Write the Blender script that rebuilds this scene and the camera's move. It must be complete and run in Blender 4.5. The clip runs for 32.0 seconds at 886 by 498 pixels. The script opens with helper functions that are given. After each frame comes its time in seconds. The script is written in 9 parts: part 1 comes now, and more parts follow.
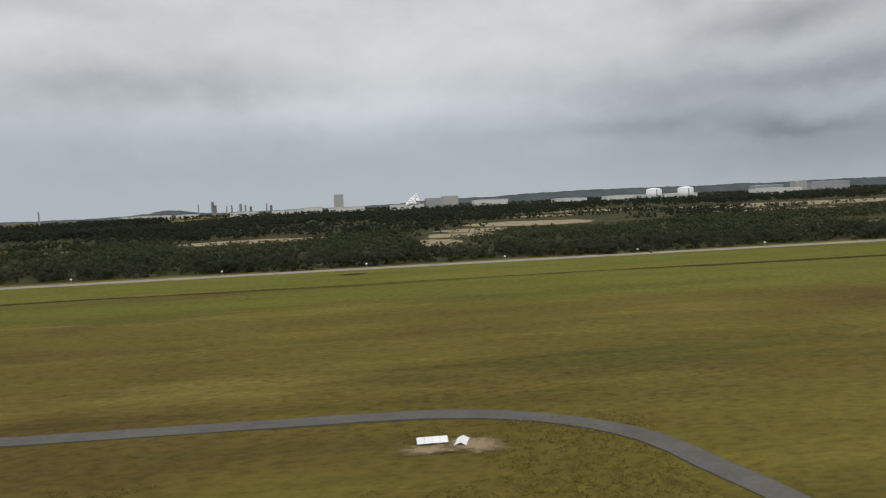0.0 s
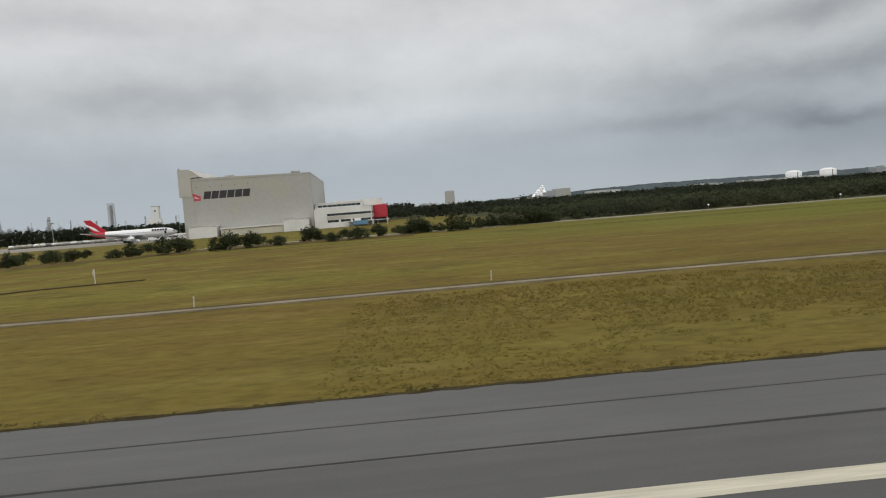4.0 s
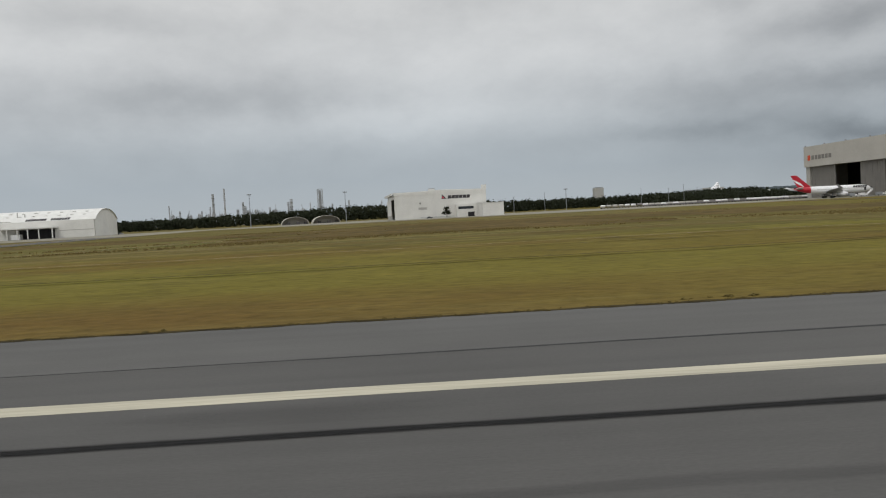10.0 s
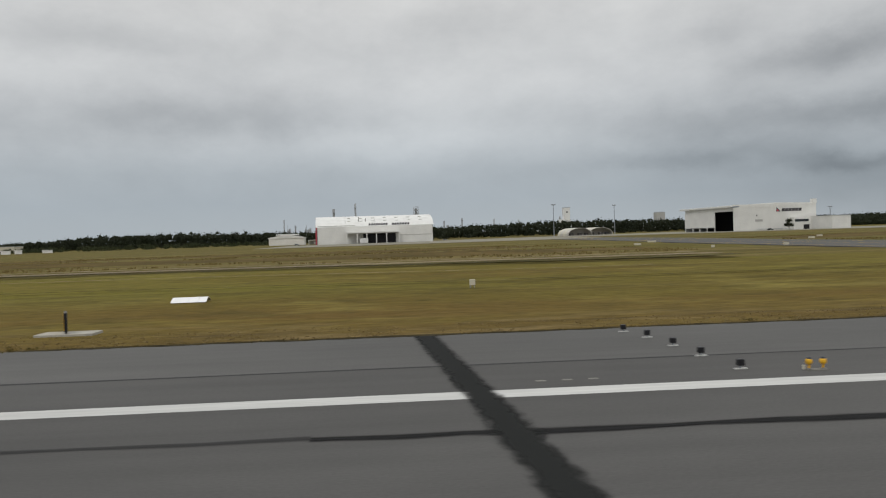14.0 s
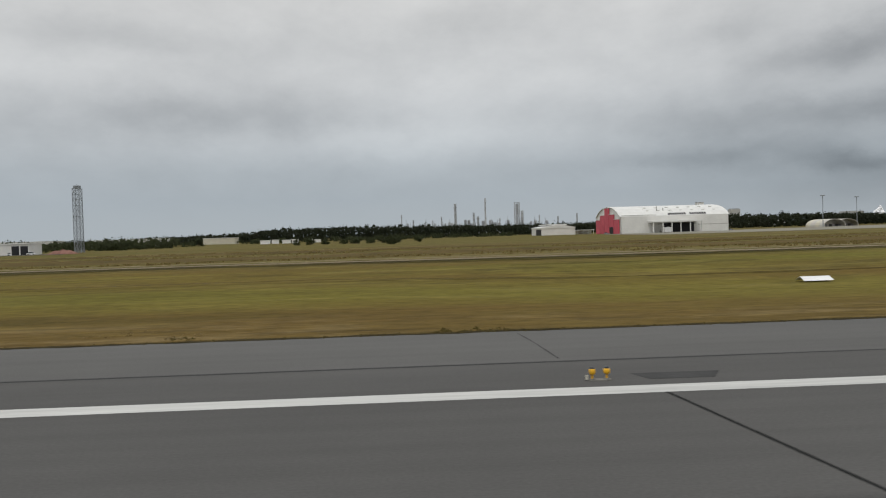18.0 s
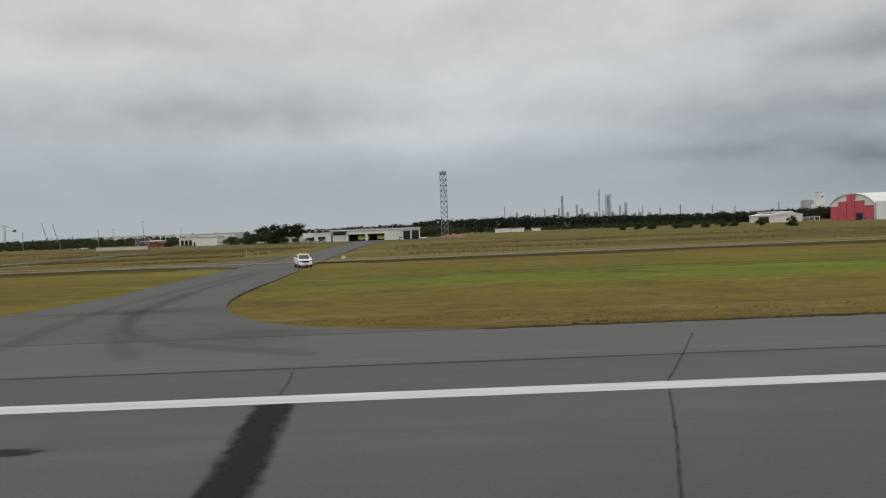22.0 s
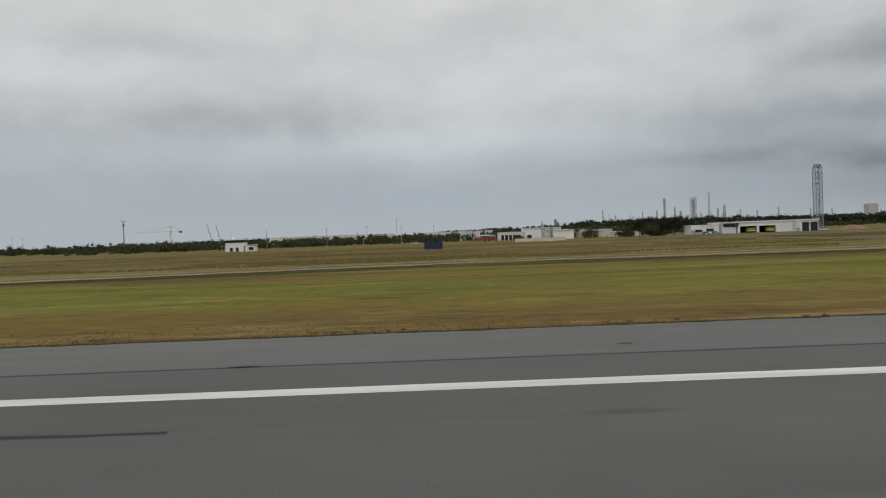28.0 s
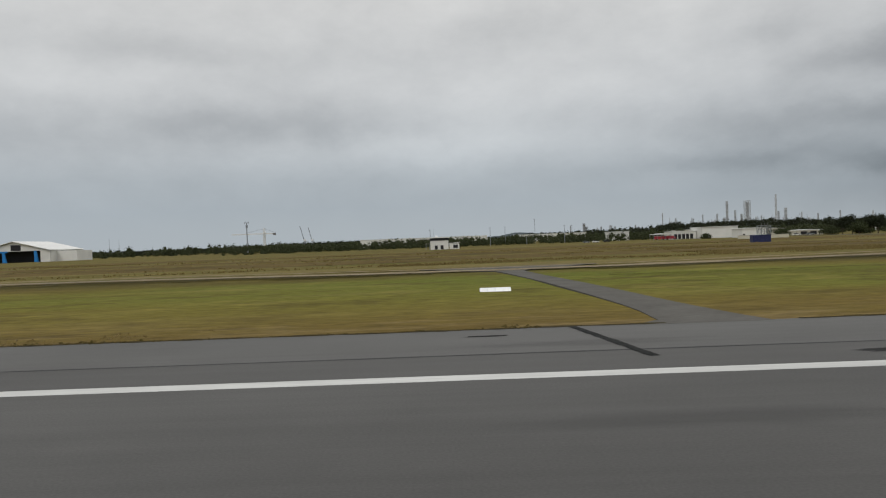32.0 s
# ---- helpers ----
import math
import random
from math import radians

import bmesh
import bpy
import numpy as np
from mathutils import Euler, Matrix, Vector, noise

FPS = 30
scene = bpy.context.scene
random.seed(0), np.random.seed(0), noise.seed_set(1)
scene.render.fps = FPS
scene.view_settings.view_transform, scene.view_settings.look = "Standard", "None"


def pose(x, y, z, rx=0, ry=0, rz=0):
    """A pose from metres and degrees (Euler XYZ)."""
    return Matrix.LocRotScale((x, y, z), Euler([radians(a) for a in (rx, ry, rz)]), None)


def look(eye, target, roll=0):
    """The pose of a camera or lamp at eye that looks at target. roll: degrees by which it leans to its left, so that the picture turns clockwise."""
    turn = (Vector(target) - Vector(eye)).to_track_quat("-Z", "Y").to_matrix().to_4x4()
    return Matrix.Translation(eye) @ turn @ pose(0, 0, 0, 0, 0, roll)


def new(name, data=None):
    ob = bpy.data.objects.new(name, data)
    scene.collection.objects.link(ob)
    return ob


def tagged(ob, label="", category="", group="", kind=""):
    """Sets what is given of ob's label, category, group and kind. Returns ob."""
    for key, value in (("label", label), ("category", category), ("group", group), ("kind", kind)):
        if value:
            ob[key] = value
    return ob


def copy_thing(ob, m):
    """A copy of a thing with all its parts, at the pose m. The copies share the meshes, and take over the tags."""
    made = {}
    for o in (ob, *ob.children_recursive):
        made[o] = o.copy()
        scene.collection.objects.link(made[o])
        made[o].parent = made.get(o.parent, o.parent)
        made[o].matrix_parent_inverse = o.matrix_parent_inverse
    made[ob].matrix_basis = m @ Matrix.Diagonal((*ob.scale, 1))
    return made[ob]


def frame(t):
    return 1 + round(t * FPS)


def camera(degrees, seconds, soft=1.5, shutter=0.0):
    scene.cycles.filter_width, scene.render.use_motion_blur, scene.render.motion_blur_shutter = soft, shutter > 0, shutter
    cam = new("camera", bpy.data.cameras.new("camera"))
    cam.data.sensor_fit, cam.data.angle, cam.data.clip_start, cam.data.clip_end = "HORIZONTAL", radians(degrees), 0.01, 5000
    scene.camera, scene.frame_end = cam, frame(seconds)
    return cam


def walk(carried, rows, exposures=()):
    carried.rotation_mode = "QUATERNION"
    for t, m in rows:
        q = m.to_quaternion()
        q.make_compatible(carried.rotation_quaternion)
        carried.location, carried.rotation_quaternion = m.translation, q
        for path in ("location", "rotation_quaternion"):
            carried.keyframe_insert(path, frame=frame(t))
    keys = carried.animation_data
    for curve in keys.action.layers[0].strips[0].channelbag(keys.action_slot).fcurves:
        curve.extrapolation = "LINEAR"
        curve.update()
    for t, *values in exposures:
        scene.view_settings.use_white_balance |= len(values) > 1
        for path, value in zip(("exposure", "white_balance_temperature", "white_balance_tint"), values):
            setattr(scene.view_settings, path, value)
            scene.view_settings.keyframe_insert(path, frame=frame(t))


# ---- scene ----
MODEL = 0.51  # metres of the model for each metre of the airfield
cam = camera(63.32, 32.0, soft=1.15, shutter=0.04)
# seconds, place on the airfield in metres (the runway runs along x), tilt, lean and turn in degrees
ROWS = [
    (0.0, 374.81, 0.13, 20.69, -3.74, 2.57, -6.50),
    (0.5, 339.67, 0.38, 18.93, -3.61, 2.48, -6.39),
    (1.0, 304.17, 0.63, 17.19, -3.56, 2.23, -5.94),
    (1.5, 268.33, 0.88, 15.47, -3.91, 2.32, -5.81),
    (2.0, 232.13, 1.13, 13.77, -4.11, 2.55, -5.71),
    (2.5, 195.58, 1.37, 12.10, -4.08, 3.01, -5.43),
    (4.5, 45.99, 2.22, 6.55, -3.23, 4.79, -3.66),
    (5.0, 7.78, 2.39, 5.79, -3.26, 5.19, -3.43),
    (5.5, -30.72, 2.59, 5.40, -4.00, 5.34, -3.26),
    (6.0, -69.43, 2.77, 5.17, -4.58, 4.43, -2.98),
    (6.5, -108.31, 2.88, 4.89, -4.97, 4.00, -3.16),
    (7.0, -147.26, 2.90, 4.65, -5.02, 4.43, -3.66),
    (7.5, -186.12, 2.79, 4.52, -4.53, 4.51, -3.37),
    (8.0, -224.76, 2.58, 4.55, -4.11, 3.83, -2.70),
    (8.5, -263.07, 2.26, 4.49, -4.00, 3.68, -4.00),
    (9.0, -301.04, 1.89, 4.47, -3.50, 3.58, -2.64),
    (9.5, -338.61, 1.50, 4.43, -3.22, 3.32, -2.29),
    (10.0, -375.77, 1.14, 4.47, -2.95, 3.03, -2.20),
    (10.5, -412.43, 0.80, 4.45, -2.66, 2.52, -2.40),
    (11.0, -448.53, 0.51, 4.43, -2.43, 2.36, -2.69),
    (11.5, -484.03, 0.27, 4.41, -2.26, 1.98, -2.94),
    (12.0, -518.95, 0.09, 4.43, -1.98, 1.86, -2.90),
    (12.5, -553.28, -0.05, 4.44, -1.84, 1.76, -3.11),
    (13.0, -587.04, -0.14, 4.42, -1.50, 1.75, -2.98),
    (13.5, -620.23, -0.21, 4.42, -1.28, 1.86, -3.17),
    (14.0, -652.79, -0.26, 4.44, -1.10, 1.88, -3.16),
    (14.5, -684.67, -0.31, 4.44, -0.97, 1.77, -2.95),
    (16.5, -804.76, -0.17, 4.44, -0.90, 1.72, -3.05),
    (17.0, -832.61, -0.07, 4.42, -1.35, 1.93, -2.70),
    (17.5, -859.56, 0.03, 4.43, -1.34, 1.78, -2.61),
    (18.0, -885.69, 0.12, 4.40, -1.22, 1.75, -2.25),
    (18.5, -911.08, 0.18, 4.42, -1.25, 1.88, -2.22),
    (19.0, -935.92, 0.21, 4.41, -1.59, 1.88, -1.87),
    (19.5, -960.37, 0.20, 4.43, -1.47, 1.93, -1.92),
    (20.0, -984.40, 0.17, 4.43, -1.40, 1.93, -1.81),
    (20.5, -1007.90, 0.13, 4.42, -1.64, 1.98, -1.65),
    (21.0, -1030.78, 0.11, 4.44, -1.61, 1.98, -1.39),
    (21.5, -1052.95, 0.08, 4.45, -1.47, 1.98, -0.99),
    (22.0, -1074.39, 0.02, 4.45, -1.55, 2.08, -0.77),
    (22.5, -1095.05, -0.06, 4.45, -1.61, 2.02, -1.05),
    (23.0, -1114.92, -0.18, 4.44, -1.48, 2.12, -0.97),
    (23.5, -1134.02, -0.34, 4.44, -1.39, 2.28, -1.18),
    (24.0, -1152.35, -0.52, 4.45, -1.29, 2.17, -1.01),
    (24.5, -1169.96, -0.71, 4.44, -1.17, 2.30, -0.97),
    (25.0, -1186.90, -0.88, 4.43, -1.03, 2.21, -0.65),
    (25.5, -1203.30, -1.04, 4.43, -0.98, 2.09, -0.67),
    (27.5, -1264.89, -1.45, 4.44, -1.15, 2.19, -0.42),
    (28.0, -1279.37, -1.64, 4.43, -1.04, 2.15, -0.27),
    (28.5, -1293.51, -1.86, 4.42, -0.99, 2.20, -0.18),
    (29.0, -1307.32, -2.09, 4.41, -0.93, 2.13, -0.21),
    (29.5, -1320.82, -2.33, 4.43, -0.87, 2.14, 0.26),
    (30.0, -1334.04, -2.57, 4.43, -0.83, 2.12, 0.33),
    (30.5, -1346.99, -2.82, 4.42, -0.78, 2.13, 0.37),
    (31.0, -1359.65, -3.09, 4.43, -0.74, 2.19, 0.28),
    (31.5, -1372.7, -3.36, 4.43, -0.69, 2.06, 0.40),
    (32.0, -1385.4, -3.64, 4.41, -0.60, 2.18, 0.66),
]
walk(cam, [(t, pose(MODEL * x, MODEL * y, MODEL * z, 90 + tilt, lean, turn)) for t, x, y, z, tilt, lean, turn in ROWS],
     [(0.0, 0.0), (1.0, 0.0), (2.0, 0.06), (3.5, 0.04), (5.0, 0.0), (6.0, 0.02), (7.0, 0.03), (8.0, -0.07), (9.0, 0.01), (10.0, -0.07), (32.0, -0.09)])

# ---- sky, sun ----
def nd(tree, kind, **sets):
    n = tree.nodes.new(kind)
    for k, v in sets.items():
        n.inputs[k.replace("_", " ")].default_value = v
    return n


def mth(tree, op, a, b=None, clamp=False):
    n = tree.nodes.new("ShaderNodeMath")
    n.operation, n.use_clamp = op, clamp
    for i, v in enumerate((a, b)):
        if v is None:
            continue
        if isinstance(v, (int, float)):
            n.inputs[i].default_value = v
        else:
            tree.links.new(v, n.inputs[i])
    return n.outputs[0]


def ramp(tree, fac, stops, mode="LINEAR"):
    n = tree.nodes.new("ShaderNodeValToRGB")
    n.color_ramp.interpolation = mode
    el = n.color_ramp.elements
    while len(el) < len(stops):
        el.new(0.5)
    for e, (p, c) in zip(el, stops):
        e.position, e.color = p, (*c, 1) if len(c) == 3 else c
    tree.links.new(fac, n.inputs[0])
    return n.outputs[0]


def mix(tree, fac, a, b, how="MIX"):
    n = tree.nodes.new("ShaderNodeMix")
    n.data_type, n.blend_type = "RGBA", how
    for sock, v in ((n.inputs[0], fac), (n.inputs[6], a), (n.inputs[7], b)):
        if isinstance(v, (int, float)):
            sock.default_value = v
        elif isinstance(v, tuple):
            sock.default_value = (*v, 1)
        else:
            tree.links.new(v, sock)
    return n.outputs[2]


SUN_UP, SUN_ROUND = radians(48), radians(200)
world = bpy.data.worlds.new("overcast_sky")
scene.world = world
world.use_nodes = True
wt = world.node_tree
wt.nodes.clear()
sky = wt.nodes.new("ShaderNodeTexSky")
sky.sky_type, sky.sun_disc, sky.sun_elevation, sky.sun_rotation = "NISHITA", False, SUN_UP, SUN_ROUND
tc = wt.nodes.new("ShaderNodeTexCoord")
sep = wt.nodes.new("ShaderNodeSeparateXYZ")
wt.links.new(tc.outputs["Generated"], sep.inputs[0])
up = sep.outputs[2]
# bearing from the north and height over the horizon, in degrees
bearing = mth(wt, "MULTIPLY", mth(wt, "ARCTAN2", sep.outputs[0], sep.outputs[1]), 57.29578)
height = mth(wt, "MULTIPLY", mth(wt, "ARCSINE", up), 57.29578)


def deck(scale, detail, rough, squash, shift, twist=0.0):
    """Cloud noise over bearing and height, drawn out along the horizon."""
    cv = wt.nodes.new("ShaderNodeCombineXYZ")
    wt.links.new(mth(wt, "ADD", mth(wt, "MULTIPLY", bearing, scale), shift), cv.inputs[0])
    wt.links.new(mth(wt, "ADD", mth(wt, "MULTIPLY", height, scale * squash), shift * 0.6), cv.inputs[1])
    cv.inputs[2].default_value = shift * 0.3
    n = nd(wt, "ShaderNodeTexNoise", Scale=1.0, Detail=detail, Roughness=rough, Distortion=twist)
    wt.links.new(cv.outputs[0], n.inputs["Vector"])
    return n.outputs["Fac"]


def centred(fac, amount):
    return mth(wt, "MULTIPLY", mth(wt, "SUBTRACT", fac, 0.5), amount)


bu = mth(wt, "ADD", bearing, centred(deck(0.10, 6.0, 0.56, 1.6, 3.1), 9.0))
hv = mth(wt, "ADD", height, centred(deck(0.17, 7.0, 0.58, 1.5, 17.7), 3.4))


def bank(at, rise, wide, deep, lean, amount):
    """One soft cloud bank of the deck: lighter or darker, with ragged edges."""
    du = mth(wt, "SUBTRACT", bu, at)
    dv = mth(wt, "SUBTRACT", mth(wt, "SUBTRACT", hv, rise), mth(wt, "MULTIPLY", du, lean))
    q = mth(wt, "ADD", mth(wt, "POWER", mth(wt, "DIVIDE", du, wide), 2.0), mth(wt, "POWER", mth(wt, "DIVIDE", dv, deep), 2.0))
    return mth(wt, "MULTIPLY", mth(wt, "EXPONENT", mth(wt, "MULTIPLY", q, -1.0)), amount)


banks = None
for bk in ((-25.0, 12.2, 8.0, 1.5, 0.0, 0.13), (-21.0, 14.8, 11.0, 1.0, -0.05, -0.10), (-15.5, 9.2, 12.0, 1.5, 0.06, -0.19), (-2.0, 7.4, 9.0, 1.2, 0.02, 0.13), (4.5, 9.8, 3.5, 2.6, 0.0, 0.08),
           (11.0, 11.6, 12.0, 1.7, -0.03, 0.10), (5.0, 16.4, 9.0, 1.5, 0.0, -0.09), (25.0, 7.7, 9.5, 1.7, -0.02, -0.24), (22.0, 5.4, 8.0, 0.75, 0.03, -0.20), (31.5, 4.5, 6.0, 0.8, 0.0, -0.27),
           (32.0, 12.0, 6.5, 1.3, 0.16, -0.30), (36.0, 8.2, 7.0, 1.2, 0.08, -0.22), (24.0, 14.0, 3.2, 1.0, 0.1, -0.12), (38.0, 6.0, 5.0, 0.7, 0.0, 0.08), (-33.0, 8.0, 6.0, 2.0, 0.0, -0.08), (0.0, 4.0, 30.0, 2.0, 0.0, -0.05), (42.0, 8.0, 19.0, 8.0, 0.0, -0.13), (36.0, 3.0, 15.0, 2.6, 0.0, -0.20)):
    one = bank(*bk)
    banks = one if banks is None else mth(wt, "ADD", banks, one)
body = ramp(wt, up, [(0.0, (0.415, 0.462, 0.500)), (0.05, (0.398, 0.445, 0.488)), (0.09, (0.428, 0.468, 0.502)), (0.135, (0.512, 0.540, 0.562)), (0.20, (0.565, 0.580, 0.590)),
                     (0.32, (0.655, 0.658, 0.652)), (1.0, (1.35, 1.36, 1.38))])
wisps = mth(wt, "ADD", centred(deck(0.17, 7.0, 0.60, 1.7, 41.3), 0.32), centred(deck(0.06, 5.0, 0.5, 2.0, 8.9), 0.20))
calm = mth(wt, "MULTIPLY", mth(wt, "SUBTRACT", height, 1.0), 0.2, True)
tone = mth(wt, "ADD", 1.0, mth(wt, "ADD", banks, mth(wt, "MULTIPLY", wisps, calm)))
grey = wt.nodes.new("ShaderNodeCombineColor")
for i in range(3):
    wt.links.new(mth(wt, "POWER", tone, (1.03, 1.0, 0.96)[i]), grey.inputs[i])
seen = mix(wt, 1.0, body, grey.outputs[0], "MULTIPLY")
veil = mix(wt, 0.004, seen, sky.outputs[0])
bg = wt.nodes.new("ShaderNodeBackground")
wt.links.new(veil, bg.inputs[0])
bg.inputs[1].default_value = 1.0
wo = wt.nodes.new("ShaderNodeOutputWorld")
wt.links.new(bg.outputs[0], wo.inputs[0])

sun_data = bpy.data.lights.new("sun", "SUN")
sun_data.energy, sun_data.angle, sun_data.color = 0.7, radians(25), (1.0, 0.96, 0.9)
sun = new("sun", sun_data)
sun_at = Vector((math.sin(SUN_ROUND) * math.cos(SUN_UP), math.cos(SUN_ROUND) * math.cos(SUN_UP), math.sin(SUN_UP)))
sun.matrix_world = look(sun_at * 500, (0, 0, 0))

# ---- materials ----
def material(name, base, rough=0.7, vary=0.18, size=3.0, metal=0.0, stain=None, stretch=(1, 1, 1), bump=0.0, grain=0.0, per=0.0, gloss=0.3):
    """A surface with two scales of wear: base colour, patches of size metres, and a fine grain."""
    m = bpy.data.materials.new(name)
    m.use_nodes = True
    t = m.node_tree
    p = t.nodes["Principled BSDF"]
    p.inputs["Metallic"].default_value = metal
    p.inputs["Specular IOR Level"].default_value = gloss
    co = t.nodes.new("ShaderNodeTexCoord")
    mp = t.nodes.new("ShaderNodeMapping")
    mp.inputs["Scale"].default_value = stretch
    t.links.new(co.outputs["Object"], mp.inputs[0])
    a = nd(t, "ShaderNodeTexNoise", Scale=1.0 / size, Detail=5.0, Roughness=0.6)
    b = nd(t, "ShaderNodeTexNoise", Scale=9.0 / size, Detail=3.0, Roughness=0.6)
    for n in (a, b):
        t.links.new(mp.outputs[0], n.inputs["Vector"])
    dark = tuple(c * (1 - vary) for c in base)
    lite = tuple(min(1, c * (1 + vary)) for c in base)
    col = ramp(t, a.outputs["Fac"], [(0.32, stain or dark), (0.52, base), (0.72, lite)])
    col = mix(t, 1.0, col, ramp(t, b.outputs["Fac"], [(0.3, (1 - grain - 0.04,) * 3), (0.7, (1.04,) * 3)]), "MULTIPLY")
    if per:
        oi = t.nodes.new("ShaderNodeObjectInfo")
        col = mix(t, 1.0, col, ramp(t, oi.outputs["Random"], [(0, (1 - per,) * 3), (1, (1 + per,) * 3)]), "MULTIPLY")
    t.links.new(col, p.inputs["Base Color"])
    t.links.new(ramp(t, b.outputs["Fac"], [(0.3, (max(0, rough - 0.08),) * 3), (0.7, (min(1, rough + 0.08),) * 3)]), p.inputs["Roughness"])
    if bump:
        bp = nd(t, "ShaderNodeBump", Strength=0.5, Distance=bump)
        t.links.new(b.outputs["Fac"], bp.inputs["Height"])
        t.links.new(bp.outputs[0], p.inputs["Normal"])
    return m


def leaf_material(name, dark, lite, thin=0.0, mass=0.0):
    m = bpy.data.materials.new(name)
    m.use_nodes = True
    t = m.node_tree
    p = t.nodes["Principled BSDF"]
    p.inputs["Roughness"].default_value = 0.7
    p.inputs["Specular IOR Level"].default_value = 0.15
    ge = t.nodes.new("ShaderNodeNewGeometry")
    co = t.nodes.new("ShaderNodeTexCoord")
    n = nd(t, "ShaderNodeTexNoise", Scale=0.06, Detail=3.0)
    t.links.new(co.outputs["Object"], n.inputs["Vector"])
    k = nd(t, "ShaderNodeTexNoise", Scale=0.3, Detail=2.0)
    t.links.new(co.outputs["Object"], k.inputs["Vector"])
    spread = 0.26 - 0.16 * mass
    f = mth(t, "ADD", mth(t, "MULTIPLY", ge.outputs["Random Per Island"], spread), mth(t, "MULTIPLY", mth(t, "ADD", n.outputs["Fac"], k.outputs["Fac"]), 0.36))
    if mass:
        # stands of darker and paler trees
        w = nd(t, "ShaderNodeTexNoise", Scale=0.016, Detail=4.0, Roughness=0.6)
        t.links.new(co.outputs["Object"], w.inputs["Vector"])
        f = mth(t, "ADD", f, mth(t, "MULTIPLY", mth(t, "SUBTRACT", w.outputs["Fac"], 0.46), 1.9 * mass))
    t.links.new(ramp(t, f, [(0.1, dark), (0.95, lite)]), p.inputs["Base Color"])
    if thin:
        # thin blades let light through
        tl = t.nodes.new("ShaderNodeBsdfTranslucent")
        t.links.new(p.inputs["Base Color"].links[0].from_socket, tl.inputs[0])
        mx = t.nodes.new("ShaderNodeMixShader")
        mx.inputs[0].default_value = thin
        t.links.new(p.outputs[0], mx.inputs[1])
        t.links.new(tl.outputs[0], mx.inputs[2])
        t.links.new(mx.outputs[0], t.nodes["Material Output"].inputs[0])
    return m


def ground_material():
    m = bpy.data.materials.new("mown_grass")
    m.use_nodes = True
    t = m.node_tree
    p = t.nodes["Principled BSDF"]
    p.inputs["Roughness"].default_value = 0.95
    p.inputs["Specular IOR Level"].default_value = 0.05
    co = t.nodes.new("ShaderNodeTexCoord")
    sp = t.nodes.new("ShaderNodeSeparateXYZ")
    t.links.new(co.outputs["Object"], sp.inputs[0])

    def noise_at(scale, stretch, detail=4.0, rough=0.55, shift=0.0):
        mp = t.nodes.new("ShaderNodeMapping")
        mp.inputs["Scale"].default_value = stretch
        mp.inputs["Location"].default_value = (shift, shift * 0.7, 0)
        t.links.new(co.outputs["Object"], mp.inputs[0])
        n = nd(t, "ShaderNodeTexNoise", Scale=scale, Detail=detail, Roughness=rough)
        t.links.new(mp.outputs[0], n.inputs["Vector"])
        return n.outputs["Fac"]

    brown, olive, green, straw = (0.117, 0.078, 0.021), (0.134, 0.112, 0.023), (0.090, 0.116, 0.017), (0.20, 0.165, 0.058)
    x, y = sp.outputs[0], sp.outputs[1]
    c = mix(t, ramp(t, noise_at(0.020, (0.30, 1.5, 1), 5.0, 0.6), [(0.38, (0, 0, 0)), (0.58, (1, 1, 1))]), brown, olive)
    # lush belts beyond the runway strip and along the drain
    lush = ramp(t, mth(t, "DIVIDE", y, 200.0), [(0.20, (0, 0, 0)), (0.33, (1, 1, 1)), (0.50, (1, 1, 1)), (0.58, (0.2, 0.2, 0.2)), (0.78, (0.2, 0.2, 0.2)), (0.86, (0.9, 0.9, 0.9)), (0.95, (0.9, 0.9, 0.9)), (1.0, (0.3, 0.3, 0.3))])
    # stronger to the west, none in the dry east but along the drain
    side = ramp(t, mth(t, "DIVIDE", mth(t, "ADD", x, 1400.0), 1600.0), [(0.1, (1, 1, 1)), (0.3, (0.34, 0.34, 0.34)), (0.85, (0.34, 0.34, 0.34)), (0.95, (0, 0, 0))])
    side = mth(t, "MAXIMUM", side, mth(t, "MULTIPLY", mth(t, "SUBTRACT", y, 150.0), 0.05, True))
    belt = mth(t, "MULTIPLY", lush, ramp(t, noise_at(0.016, (0.35, 1.2, 1), 3.0, 0.5, 31.0), [(0.40, (0, 0, 0)), (0.66, (1, 1, 1))]))
    c = mix(t, mth(t, "MULTIPLY", mth(t, "MULTIPLY", belt, 0.8), side, True), c, green)
    # one wet patch of fresh growth beside the link road
    wet = mth(t, "ADD", mth(t, "POWER", mth(t, "DIVIDE", mth(t, "ADD", x, 1048.0), 46.0), 2.0), mth(t, "POWER", mth(t, "DIVIDE", mth(t, "SUBTRACT", y, 66.0), 9.0), 2.0))
    wet = ramp(t, mth(t, "ADD", mth(t, "MULTIPLY", wet, 0.5), mth(t, "SUBTRACT", noise_at(0.08, (0.3, 1.2, 1), 4.0, 0.6, 5.0), 0.5)), [(0.15, (1, 1, 1)), (0.6, (0, 0, 0))])
    c = mix(t, mth(t, "MULTIPLY", wet, 0.7), c, (0.098, 0.138, 0.015))
    # yellow-green tussock patches and pale dry streaks
    c = mix(t, ramp(t, noise_at(0.055, (0.30, 1.3, 1), 6.0, 0.68, 17.0), [(0.57, (0, 0, 0)), (0.70, (0.85, 0.85, 0.85))]), c, (0.170, 0.150, 0.030))
